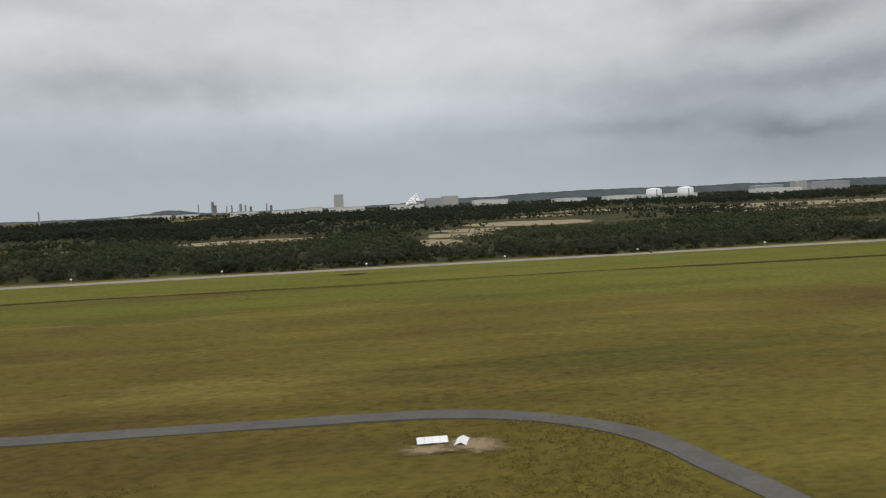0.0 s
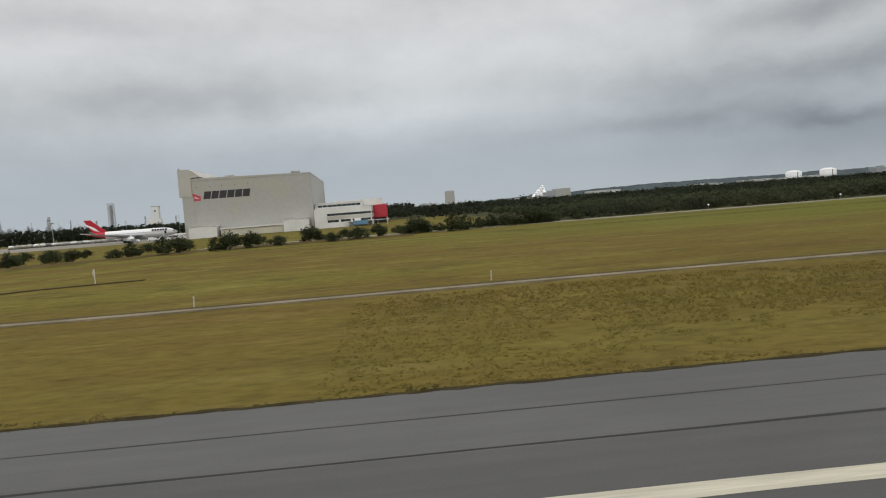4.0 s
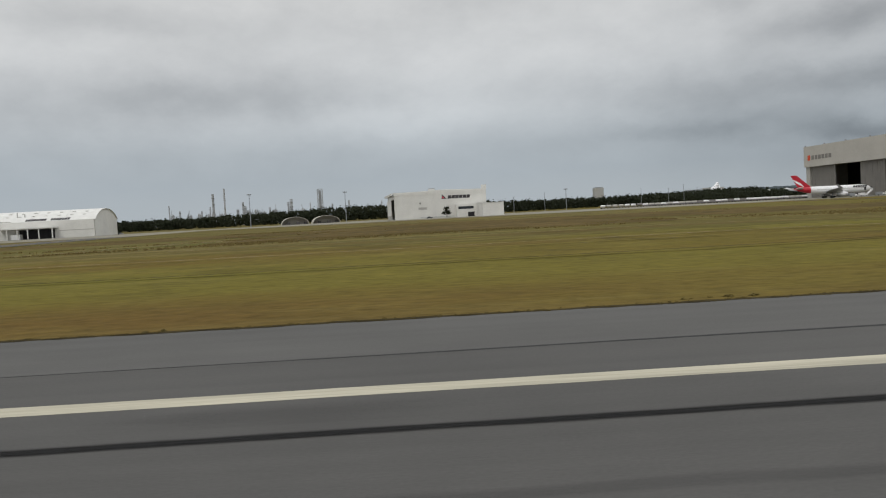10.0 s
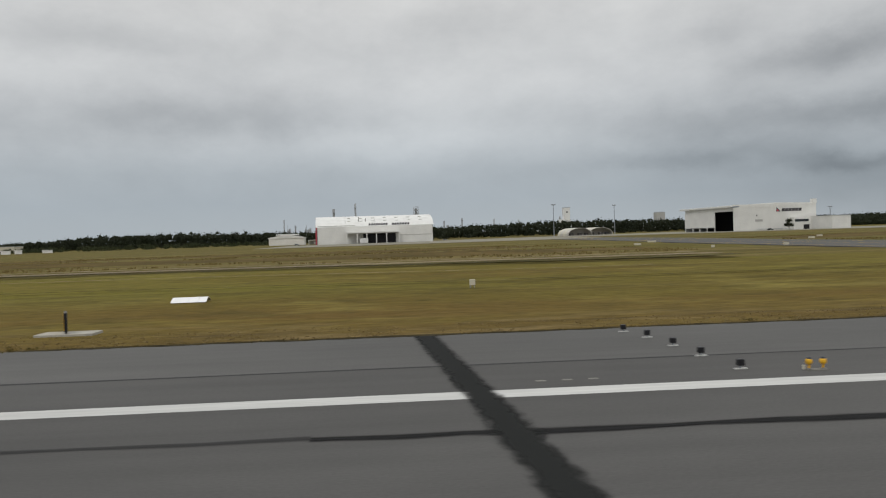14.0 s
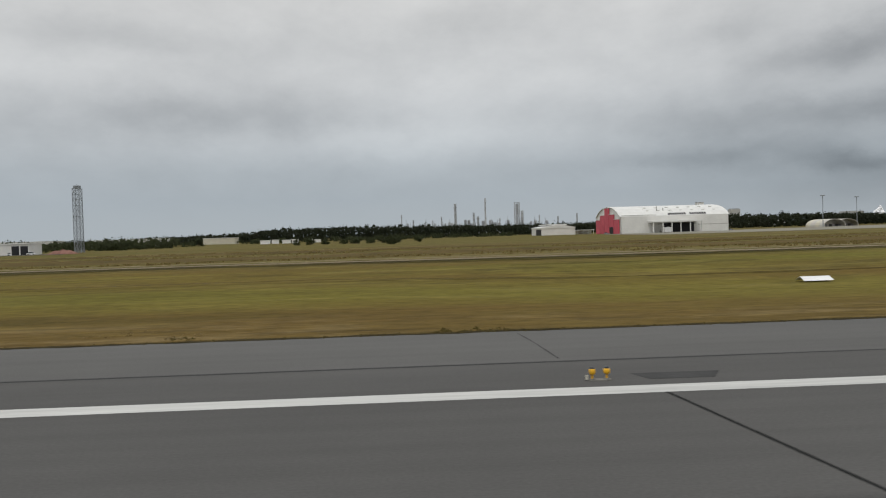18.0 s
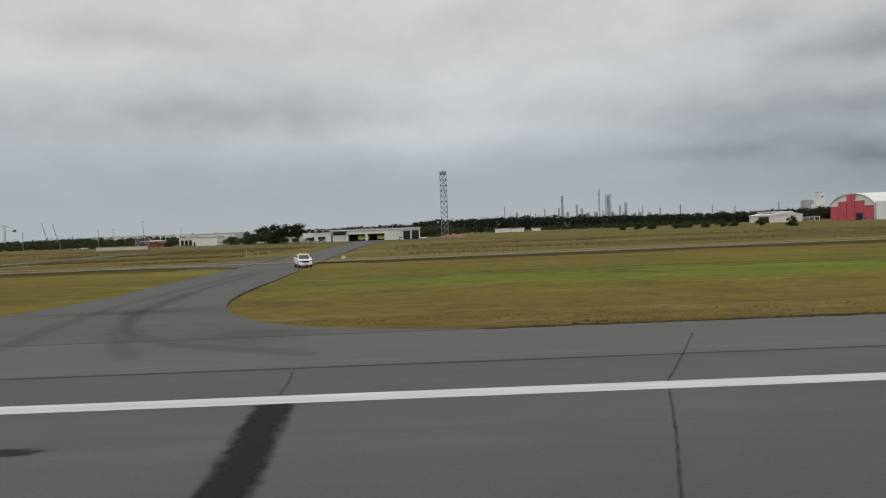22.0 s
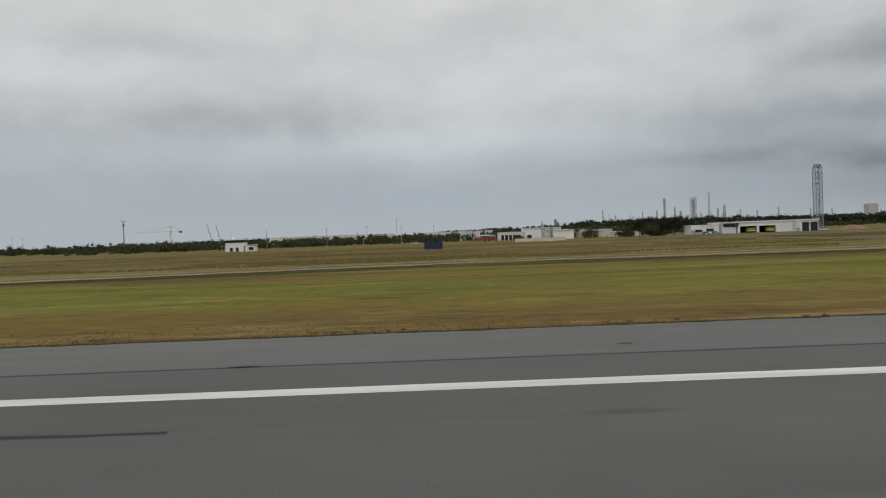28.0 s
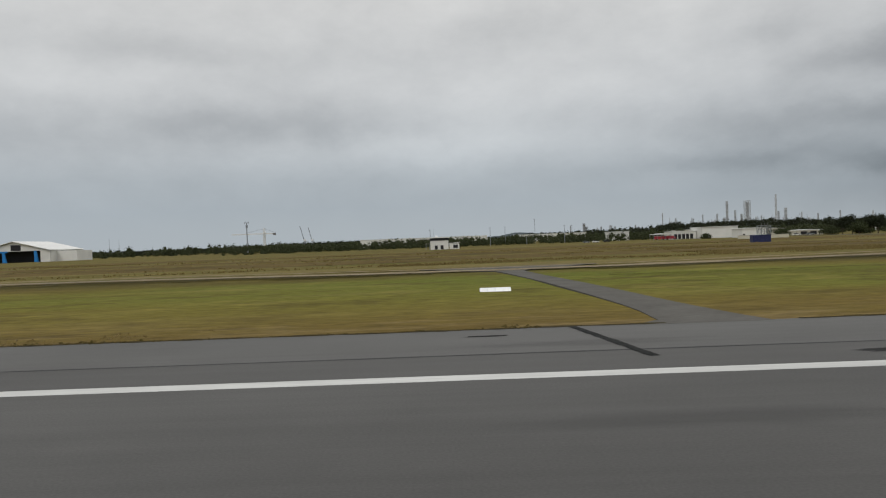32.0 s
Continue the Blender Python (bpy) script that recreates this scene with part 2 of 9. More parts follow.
    c = mix(t, ramp(t, noise_at(0.10, (0.25, 1.8, 1), 5.0, 0.65, 7.0), [(0.55, (0, 0, 0)), (0.78, (0.7, 0.7, 0.7))]), c, straw)
    # long strips of rough growth beyond the mown ground: rusty weeds, tan straw, green
    rough = mth(t, "MULTIPLY", mth(t, "MULTIPLY", mth(t, "SUBTRACT", y, 104.0), 0.06, True), mth(t, "MULTIPLY", mth(t, "ADD", x, 150.0), -0.008, True))
    band = ramp(t, noise_at(0.060, (0.05, 1.0, 1), 4.0, 0.6, 91.0), [(0.32, (0.080, 0.056, 0.022)), (0.41, (0.118, 0.092, 0.032)), (0.50, (0.080, 0.076, 0.022)), (0.58, (0.170, 0.136, 0.060)), (0.68, (0.080, 0.056, 0.023))])
    c = mix(t, mth(t, "MULTIPLY", rough, 0.72), c, band)
    # an uneven wander for the edges of growth
    wob = mth(t, "MULTIPLY", mth(t, "SUBTRACT", noise_at(0.05, (1, 0.01, 1), 3.0, 0.6, 3.0), 0.5), 5.0)
    # rank dark growth on the near side of the gravel road
    rank = ramp(t, mth(t, "DIVIDE", mth(t, "ADD", y, mth(t, "MULTIPLY", wob, 1.6)), 200.0), [(0.43, (0, 0, 0)), (0.47, (1, 1, 1)), (0.54, (1, 1, 1)), (0.565, (0, 0, 0))])
    rank = mth(t, "MULTIPLY", rank, mth(t, "MULTIPLY", mth(t, "ADD", x, 1180.0), -0.012, True))
    c = mix(t, mth(t, "MULTIPLY", rank, ramp(t, noise_at(0.05, (0.4, 1.0, 1), 5.0, 0.65, 19.0), [(0.36, (0.2, 0.2, 0.2)), (0.6, (0.85, 0.85, 0.85))])), c, (0.064, 0.056, 0.017))
    # broken tussocks: short dark clumps and pale seed heads
    where = ramp(t, noise_at(0.012, (0.5, 1.4, 1), 3.0, 0.5, 83.0), [(0.36, (0.25, 0.25, 0.25)), (0.62, (1, 1, 1))])
    tus = ramp(t, noise_at(0.17, (0.55, 0.9, 1), 5.0, 0.68, 37.0), [(0.52, (0, 0, 0)), (0.64, (0.75, 0.75, 0.75))])
    c = mix(t, mth(t, "MULTIPLY", tus, where), c, (0.066, 0.054, 0.015))
    pale = ramp(t, noise_at(0.15, (0.5, 0.9, 1), 5.0, 0.68, 67.0), [(0.54, (0, 0, 0)), (0.68, (0.65, 0.65, 0.65))])
    c = mix(t, mth(t, "MULTIPLY", pale, where), c, (0.205, 0.170, 0.048))
    # damp dark hollows
    c = mix(t, ramp(t, noise_at(0.045, (0.25, 1.6, 1), 5.0, 0.62, 43.0), [(0.60, (0, 0, 0)), (0.74, (0.7, 0.7, 0.7))]), c, (0.060, 0.052, 0.013))
    # the east end: broad brown and yellow-olive fields, green along the drain
    far_east = mth(t, "MULTIPLY", mth(t, "SUBTRACT", x, 90.0), 0.008, True)
    fields = ramp(t, noise_at(0.013, (0.55, 1.5, 1), 6.0, 0.62, 23.0), [(0.38, (0.070, 0.048, 0.014)), (0.46, (0.096, 0.074, 0.018)), (0.52, (0.104, 0.086, 0.019)), (0.60, (0.134, 0.112, 0.025)), (0.68, (0.098, 0.088, 0.019))])
    c = mix(t, mth(t, "MULTIPLY", far_east, 0.78), c, fields)
    blond = ramp(t, noise_at(0.040, (0.30, 1.3, 1), 6.0, 0.66, 73.0), [(0.54, (0, 0, 0)), (0.66, (0.7, 0.7, 0.7))])
    c = mix(t, mth(t, "MULTIPLY", far_east, blond), c, (0.165, 0.136, 0.034))
    sedge = ramp(t, noise_at(0.034, (0.28, 1.4, 1), 6.0, 0.66, 97.0), [(0.54, (0, 0, 0)), (0.66, (0.75, 0.75, 0.75))])
    c = mix(t, mth(t, "MULTIPLY", far_east, sedge), c, (0.066, 0.062, 0.014))
    drain = ramp(t, mth(t, "DIVIDE", y, 240.0), [(0.52, (0, 0, 0)), (0.70, (0.8, 0.8, 0.8)), (0.96, (0.8, 0.8, 0.8)), (0.98, (0.2, 0.2, 0.2))])
    c = mix(t, mth(t, "MULTIPLY", mth(t, "MULTIPLY", far_east, drain), ramp(t, noise_at(0.03, (0.25, 1.3, 1), 4.0, 0.6, 57.0), [(0.34, (0.25, 0.25, 0.25)), (0.6, (1, 1, 1))])), c, (0.108, 0.122, 0.018))
    # the overgrown drain, broken in places
    dr = mth(t, "SUBTRACT", mth(t, "ADD", y, mth(t, "MULTIPLY", wob, 1.2)), 190.0)
    dr = mth(t, "MULTIPLY", ramp(t, mth(t, "DIVIDE", mth(t, "ABSOLUTE", dr), 4.0), [(0.3, (1, 1, 1)), (0.6, (0, 0, 0))]), ramp(t, noise_at(0.02, (0.8, 0.3, 1), 4.0, 0.6, 29.0), [(0.42, (0.1, 0.1, 0.1)), (0.58, (1, 1, 1))]))
    c = mix(t, mth(t, "MULTIPLY", dr, far_east), c, (0.046, 0.036, 0.012))
    # dark damp streaks above the service road
    damp = mth(t, "MULTIPLY", far_east, ramp(t, mth(t, "DIVIDE", y, 240.0), [(0.28, (0, 0, 0)), (0.32, (1, 1, 1)), (0.42, (1, 1, 1)), (0.5, (0, 0, 0))]))
    c = mix(t, mth(t, "MULTIPLY", damp, ramp(t, noise_at(0.045, (0.35, 1.6, 1), 5.0, 0.65, 71.0), [(0.54, (0, 0, 0)), (0.66, (0.7, 0.7, 0.7))])), c, (0.052, 0.044, 0.010))
    # leaf litter under the woods
    wood = mth(t, "MULTIPLY", mth(t, "MULTIPLY", mth(t, "SUBTRACT", y, 246.0), 0.2, True), mth(t, "MULTIPLY", mth(t, "SUBTRACT", x, 128.0), 0.08, True))
    wood = mth(t, "MAXIMUM", wood, mth(t, "MULTIPLY", mth(t, "MULTIPLY", mth(t, "SUBTRACT", y, 600.0), 0.05, True), mth(t, "MULTIPLY", mth(t, "ADD", x, 60.0), 0.04, True)))
    c = mix(t, wood, c, ramp(t, noise_at(0.05, (0.6, 1.0, 1), 5.0, 0.6, 9.0), [(0.35, (0.030, 0.032, 0.015)), (0.6, (0.060, 0.058, 0.026)), (0.75, (0.15, 0.125, 0.075))]))
    # dry fringe beside the pavement
    near = ramp(t, mth(t, "DIVIDE", mth(t, "SUBTRACT", y, 31.5), 12.0), [(0.0, (1, 1, 1)), (0.45, (0.8, 0.8, 0.8)), (0.9, (0, 0, 0))])
    north = mth(t, "MULTIPLY", y, 0.1, True)
    near = mth(t, "MULTIPLY", mth(t, "MULTIPLY", near, north), mth(t, "MULTIPLY", mth(t, "ADD", x, 540.0), -0.02, True))
    edge = ramp(t, mth(t, "DIVIDE", mth(t, "SUBTRACT", y, 31.5), 22.0), [(0.0, (1, 1, 1)), (0.25, (0.65, 0.65, 0.65)), (0.5, (0.35, 0.35, 0.35)), (1.0, (0, 0, 0))])
    # browner towards the west
    drier = mth(t, "ADD", 0.36, mth(t, "MULTIPLY", mth(t, "MULTIPLY", mth(t, "ADD", x, 480.0), -0.005, True), 0.34))
    c = mix(t, mth(t, "MULTIPLY", mth(t, "MULTIPLY", edge, north), drier), c, (0.106, 0.068, 0.024))
    tan = ramp(t, noise_at(0.30, (0.28, 1.2, 1), 6.0, 0.68, 12.0), [(0.50, (0, 0, 0)), (0.62, (0.75, 0.75, 0.75))])
    c = mix(t, mth(t, "MULTIPLY", tan, near), c, (0.188, 0.140, 0.066))
    matted = ramp(t, noise_at(0.34, (0.25, 1.3, 1), 6.0, 0.68, 47.0), [(0.52, (0, 0, 0)), (0.64, (0.75, 0.75, 0.75))])
    c = mix(t, mth(t, "MULTIPLY", matted, near), c, (0.062, 0.044, 0.018))
    mottle = noise_at(0.9, (0.7, 1.3, 1), 6.0, 0.7)
    # shadows among the eastern grass hummocks, painted as dark spots in the colour
    clump_shade = noise_at(0.95, (0.9, 1.0, 1), 4.0, 0.6, 61.0)
    spots = mth(t, "MULTIPLY", mth(t, "MULTIPLY", ramp(t, clump_shade, [(0.52, (0, 0, 0)), (0.62, (1, 1, 1))]), mth(t, "MULTIPLY", mth(t, "SUBTRACT", x, 100.0), 0.012, True)), ramp(t, noise_at(0.05, (0.4, 1.0, 1), 2.0, 0.5, 77.0), [(0.42, (0.1, 0.1, 0.1)), (0.6, (1, 1, 1))]))
    c = mix(t, mth(t, "MULTIPLY", spots, 0.48), c, (0.055, 0.044, 0.014))
    c = mix(t, 1.0, c, ramp(t, mottle, [(0.30, (0.66, 0.66, 0.62)), (0.5, (1, 1, 1)), (0.72, (1.27, 1.25, 1.17))]), "MULTIPLY")
    t.links.new(c, p.inputs["Base Color"])
    bp = nd(t, "ShaderNodeBump", Strength=0.6, Distance=0.12)
    t.links.new(mottle, bp.inputs["Height"])
    t.links.new(bp.outputs[0], p.inputs["Normal"])
    return m


def asphalt_material(name, base, long_wear=0.07):
    m = material(name, base, 0.80, 0.13, 11.0, 0.0, None, (0.45, 0.9, 1), 0.0, 0.05, 0.0, 0.08)
    t = m.node_tree
    p = t.nodes["Principled BSDF"]
    col = p.inputs["Base Color"].links[0].from_socket
    co = t.nodes.new("ShaderNodeTexCoord")
    mp = t.nodes.new("ShaderNodeMapping")
    mp.inputs["Scale"].default_value = (0.010, 1.0, 1.0)
    t.links.new(co.outputs["Object"], mp.inputs[0])
    n = nd(t, "ShaderNodeTexNoise", Scale=1.1, Detail=4.0, Roughness=0.6)
    t.links.new(mp.outputs[0], n.inputs["Vector"])
    col = mix(t, 1.0, col, ramp(t, n.outputs["Fac"], [(0.3, (1 - long_wear,) * 3), (0.55, (1, 1, 1)), (0.75, (1 + long_wear * 0.5,) * 3)]), "MULTIPLY")
    g = nd(t, "ShaderNodeTexNoise", Scale=14.0, Detail=2.0, Roughness=0.7)
    t.links.new(co.outputs["Object"], g.inputs["Vector"])
    col = mix(t, 1.0, col, ramp(t, g.outputs["Fac"], [(0.3, (0.88,) * 3), (0.7, (1.1,) * 3)]), "MULTIPLY")
    t.links.new(col, p.inputs["Base Color"])
    bp = nd(t, "ShaderNodeBump", Strength=0.25, Distance=0.01)
    t.links.new(g.outputs["Fac"], bp.inputs["Height"])
    t.links.new(bp.outputs[0], p.inputs["Normal"])
    return m


def rubber_material(name, colour, strength=0.9, grain=(0.25, 2.0, 1), uneven=0.8, soft=0.75):
    """Tyre rubber and sealant laid on the pavement, thin at its edges."""
    m = bpy.data.materials.new(name)
    m.use_nodes = True
    t = m.node_tree
    p = t.nodes["Principled BSDF"]
    p.inputs["Base Color"].default_value = (*colour, 1)
    p.inputs["Roughness"].default_value = 0.85
    p.inputs["Specular IOR Level"].default_value = 0.05
    uvn = t.nodes.new("ShaderNodeUVMap")
    sp = t.nodes.new("ShaderNodeSeparateXYZ")
    t.links.new(uvn.outputs[0], sp.inputs[0])
    across = mth(t, "SUBTRACT", 1.0, mth(t, "ABSOLUTE", mth(t, "SUBTRACT", mth(t, "MULTIPLY", sp.outputs[1], 2.0), 1.0)))
    co = t.nodes.new("ShaderNodeTexCoord")
    mp = t.nodes.new("ShaderNodeMapping")
    mp.inputs["Scale"].default_value = grain
    t.links.new(co.outputs["Object"], mp.inputs[0])
    n = nd(t, "ShaderNodeTexNoise", Scale=1.0, Detail=5.0, Roughness=0.65)
    t.links.new(mp.outputs[0], n.inputs["Vector"])
    f = mth(t, "ADD", across, mth(t, "MULTIPLY", mth(t, "SUBTRACT", n.outputs["Fac"], 0.5), uneven))
    f = ramp(t, f, [(0.04, (0, 0, 0)), (soft, (strength,) * 3)], "EASE")
    tr = t.nodes.new("ShaderNodeBsdfTransparent")
    mx = t.nodes.new("ShaderNodeMixShader")
    t.links.new(f, mx.inputs[0])
    t.links.new(tr.outputs[0], mx.inputs[1])
    t.links.new(p.outputs[0], mx.inputs[2])
    t.links.new(mx.outputs[0], t.nodes["Material Output"].inputs[0])
    return m


SAND = material("bare_sandy_soil", (0.30, 0.245, 0.16), 0.95, 0.3, 7.0, stain=(0.13, 0.105, 0.045), grain=0.2, gloss=0.06)
GRASS = ground_material()
# brown verge fringe, darkened by the shadow of the grass lip in its colour
LIPSHADE = material("verge_lip_shade", (0.052, 0.042, 0.020), 0.95, 0.4, 1.5, grain=0.3, gloss=0.03)
LIPGRASS = leaf_material("dark_edge_grass", (0.078, 0.062, 0.022), (0.185, 0.148, 0.050), 0.6)
DRYCLUMP = leaf_material("dry_grass_clumps", (0.165, 0.118, 0.052), (0.275, 0.210, 0.100), 0.5)
HUMMOCK = leaf_material("hummock_grass", (0.165, 0.125, 0.034), (0.290, 0.235, 0.062), 0.5)
WEEDTUFT = leaf_material("tall_rusty_weeds", (0.165, 0.124, 0.048), (0.275, 0.215, 0.088), 0.7)
WEEDS = material("rusty_weeds", (0.118, 0.086, 0.034), 0.95, 0.3, 9.0, stain=(0.078, 0.062, 0.024), stretch=(0.35, 1.2, 1), grain=0.28, gloss=0.03)
DARKSOIL = material("dark_damp_soil", (0.082, 0.066, 0.031), 0.95, 0.3, 3.0, stretch=(0.3, 1.5, 1), grain=0.2, gloss=0.05)
ASPHALT = asphalt_material("runway_asphalt", (0.093, 0.091, 0.087))
SHOULDER = asphalt_material("shoulder_asphalt", (0.111, 0.109, 0.104), 0.08)
TAXI = asphalt_material("taxiway_asphalt", (0.098, 0.096, 0.091), 0.08)
DARKREPAIR = material("dark_repair_asphalt", (0.040, 0.040, 0.040), 0.9, 0.2, 1.2, grain=0.2, gloss=0.1)
DULLREPAIR = material("dull_repair_asphalt", (0.058, 0.058, 0.057), 0.9, 0.2, 1.2, grain=0.2, gloss=0.1)
DARKTAR = material("dark_service_road", (0.078, 0.076, 0.075), 0.9, 0.15, 4.0, grain=0.12, gloss=0.02)
ROADTAR = material("service_road", (0.112, 0.107, 0.097), 0.9, 0.15, 4.0, grain=0.12, gloss=0.02)
TRACK = material("gravel_track", (0.235, 0.200, 0.140), 1.0, 0.25, 5.0, grain=0.15, gloss=0.0)
REDSOIL = material("reddish_soil", (0.250, 0.135, 0.110), 0.95, 0.25, 2.5, grain=0.2, gloss=0.03)
PALEROAD = material("pale_perimeter_gravel", (0.270, 0.255, 0.215), 1.0, 0.2, 5.0, grain=0.15, gloss=0.0)
APRON = material("apron_concrete", (0.20, 0.185, 0.145), 0.85, 0.15, 8.0)
CONCRETE = material("concrete", (0.38, 0.36, 0.31), 0.85, 0.2, 2.0, grain=0.1)
WHITEPAINT = material("white_marking_paint", (0.50, 0.50, 0.475), 0.7, 0.16, 3.0, stretch=(0.15, 2, 1), grain=0.12)
OLDPAINT = material("weathered_cream_paint", (0.47, 0.44, 0.34), 0.8, 0.22, 2.5, stretch=(0.12, 3, 1), grain=0.2)
PALEYELLOW = material("faded_yellow_paint", (0.46, 0.39, 0.17), 0.7, 0.15, 2.0, grain=0.15)
STEAMWHITE = material("steam_white", (0.93, 0.93, 0.94), 0.9, 0.03, 10.0, gloss=0.0)
YELLOWPAINT = material("yellow_marking_paint", (0.62, 0.40, 0.02), 0.7, 0.15, 2.0, grain=0.12)
RUBBER = rubber_material("tyre_rubber", (0.016, 0.016, 0.016), 0.92)
PATCHSOFT = rubber_material("soft_dark_smear", (0.028, 0.028, 0.028), 0.72, (3.0, 5.0, 1), 0.7, 0.5)
FAINT = rubber_material("faint_rubber", (0.035, 0.035, 0.035), 0.55)
GHOST = rubber_material("ghost_rubber", (0.05, 0.05, 0.05), 0.14)
PATCH = rubber_material("tar_patch", (0.020, 0.021, 0.020), 0.93, (2.6, 1.6, 1), 0.95, 0.62)
BARESOIL = rubber_material("thin_bare_soil", (0.27, 0.21, 0.13), 0.85, (0.7, 0.9, 1), 1.1, 0.8)
DAMP = rubber_material("damp_dark_growth", (0.030, 0.030, 0.012), 0.85, (0.25, 0.4, 1), 0.9, 0.6)
FRESH = rubber_material("fresh_green_growth", (0.050, 0.088, 0.018), 0.8, (0.3, 0.4, 1), 0.9, 0.6)
RUTSOIL = rubber_material("worn_rut_soil", (0.050, 0.036, 0.014), 0.70, (0.10, 0.5, 1), 0.9, 0.9)
SEDGE = rubber_material("damp_green_sedge", (0.052, 0.050, 0.015), 0.6, (0.18, 0.8, 1), 1.4, 0.9)
LANESOIL = rubber_material("thin_gravel", (0.245, 0.200, 0.130), 0.92, (0.05, 0.55, 1), 0.9, 0.55)
WHEELSOIL = rubber_material("wheel_rut_soil", (0.110, 0.084, 0.044), 0.6, (0.06, 0.6, 1), 1.2, 0.9)
DARKBANK = rubber_material("rank_roadside_growth", (0.060, 0.050, 0.019), 0.62, (0.06, 0.35, 1), 1.2, 0.7)
SEALANT = material("joint_sealant", (0.018, 0.018, 0.018), 0.8, 0.2, 2.0)
HANGARGREY = material("hangar_grey_cladding", (0.40, 0.393, 0.370), 0.6, 0.06, 20.0, stain=(0.415, 0.395, 0.33), grain=0.03)
HANGARLITE = material("fascia_cladding", (0.46, 0.44, 0.40), 0.6, 0.06, 15.0)
DOORGREY = material("sliding_door_grey", (0.20, 0.19, 0.175), 0.6, 0.08, 10.0)
WHITEWALL = material("white_cladding", (0.68, 0.675, 0.64), 0.6, 0.07, 8.0, grain=0.04)
WHITEROOF = material("white_sheet_roof", (0.66, 0.66, 0.63), 0.5, 0.08, 6.0, stretch=(1, 1, 1))
CREAMWALL = material("cream_wall", (0.52, 0.49, 0.40), 0.7, 0.08, 5.0)
REDPANEL = material("red_panel", (0.48, 0.045, 0.065), 0.55, 0.10, 6.0)
PINKRED = material("faded_red_door", (0.52, 0.085, 0.115), 0.6, 0.12, 5.0)
ORANGERED = material("orange_red_paint", (0.62, 0.075, 0.025), 0.5, 0.12, 1.5)
DARK = material("dark_opening", (0.018, 0.018, 0.020), 0.6, 0.2, 3.0)
GLASS = material("dark_window_glass", (0.030, 0.036, 0.042), 0.15, 0.2, 3.0, gloss=0.5)
STEEL = material("galvanised_steel", (0.26, 0.28, 0.30), 0.5, 0.15, 2.0, metal=0.3)
RUSTSTEEL = material("weathered_steel", (0.20, 0.19, 0.19), 0.7, 0.25, 3.0)
# refinery steel, its base colour paled and blued to stand for distant haze
HAZESTEEL = material("haze_paled_steel", (0.36, 0.375, 0.39), 0.8, 0.25, 8.0, per=0.25)
WHITEMETAL = material("white_painted_metal", (0.74, 0.74, 0.73), 0.4, 0.06, 3.0)
BLACKMETAL = material("black_painted_metal", (0.014, 0.014, 0.016), 0.5, 0.2, 1.0)
MAROON = material("dark_maroon_paint", (0.060, 0.022, 0.018), 0.5, 0.15, 0.5)
LIMEMETAL = material("lime_painted_metal", (0.46, 0.50, 0.03), 0.45, 0.12, 0.5)
YELLOWMETAL = material("yellow_painted_metal", (0.66, 0.36, 0.02), 0.45, 0.12, 0.5)
BLUEMETAL = material("blue_container_steel", (0.020, 0.024, 0.075), 0.5, 0.2, 2.0)
BRIGHTBLUE = material("bright_blue_paint", (0.02, 0.19, 0.50), 0.5, 0.1, 3.0)
HOARDING = material("faded_blue_hoarding", (0.12, 0.24, 0.36), 0.6, 0.12, 3.0)
# concrete of the far blocks, with the grey of haze mixed into its colour
HAZEGREY = material("haze_tinted_concrete", (0.33, 0.345, 0.355), 0.8, 0.1, 12.0)
DULLMARK = material("worn_off_paint", (0.20, 0.192, 0.17), 0.85, 0.25, 0.5, grain=0.2)
PLANEWHITE = material("aircraft_white", (0.78, 0.78, 0.78), 0.3, 0.03, 6.0, gloss=0.5)
PLANERED = material("aircraft_red", (0.45, 0.014, 0.03), 0.35, 0.06, 4.0, gloss=0.5)
PLANEGREY = material("aircraft_grey", (0.30, 0.31, 0.32), 0.35, 0.08, 3.0, metal=0.3)
LETTER = material("dark_sign_lettering", (0.045, 0.042, 0.045), 0.6, 0.1, 3.0)
TYRE = material("tyre_black", (0.02, 0.02, 0.02), 0.9, 0.15, 0.3)
GREENBOX = material("dull_green_paint", (0.07, 0.10, 0.075), 0.6, 0.15, 2.0)
TREEDARK = leaf_material("dark_foliage", (0.019, 0.024, 0.013), (0.042, 0.050, 0.026), 0.5, 0.6)
TREEMID = leaf_material("shrub_foliage", (0.025, 0.032, 0.014), (0.074, 0.085, 0.036), 0.4)
SCRUB = leaf_material("scrub_foliage", (0.024, 0.030, 0.015), (0.082, 0.088, 0.046), 0.5, 0.8)
BARK = material("bark", (0.10, 0.08, 0.06), 0.95, 0.3, 0.8)
# dark green of the wooded hills, shifted to blue in place of haze
HILL = material("haze_blued_hill", (0.055, 0.070, 0.075), 0.95, 0.25, 120.0)

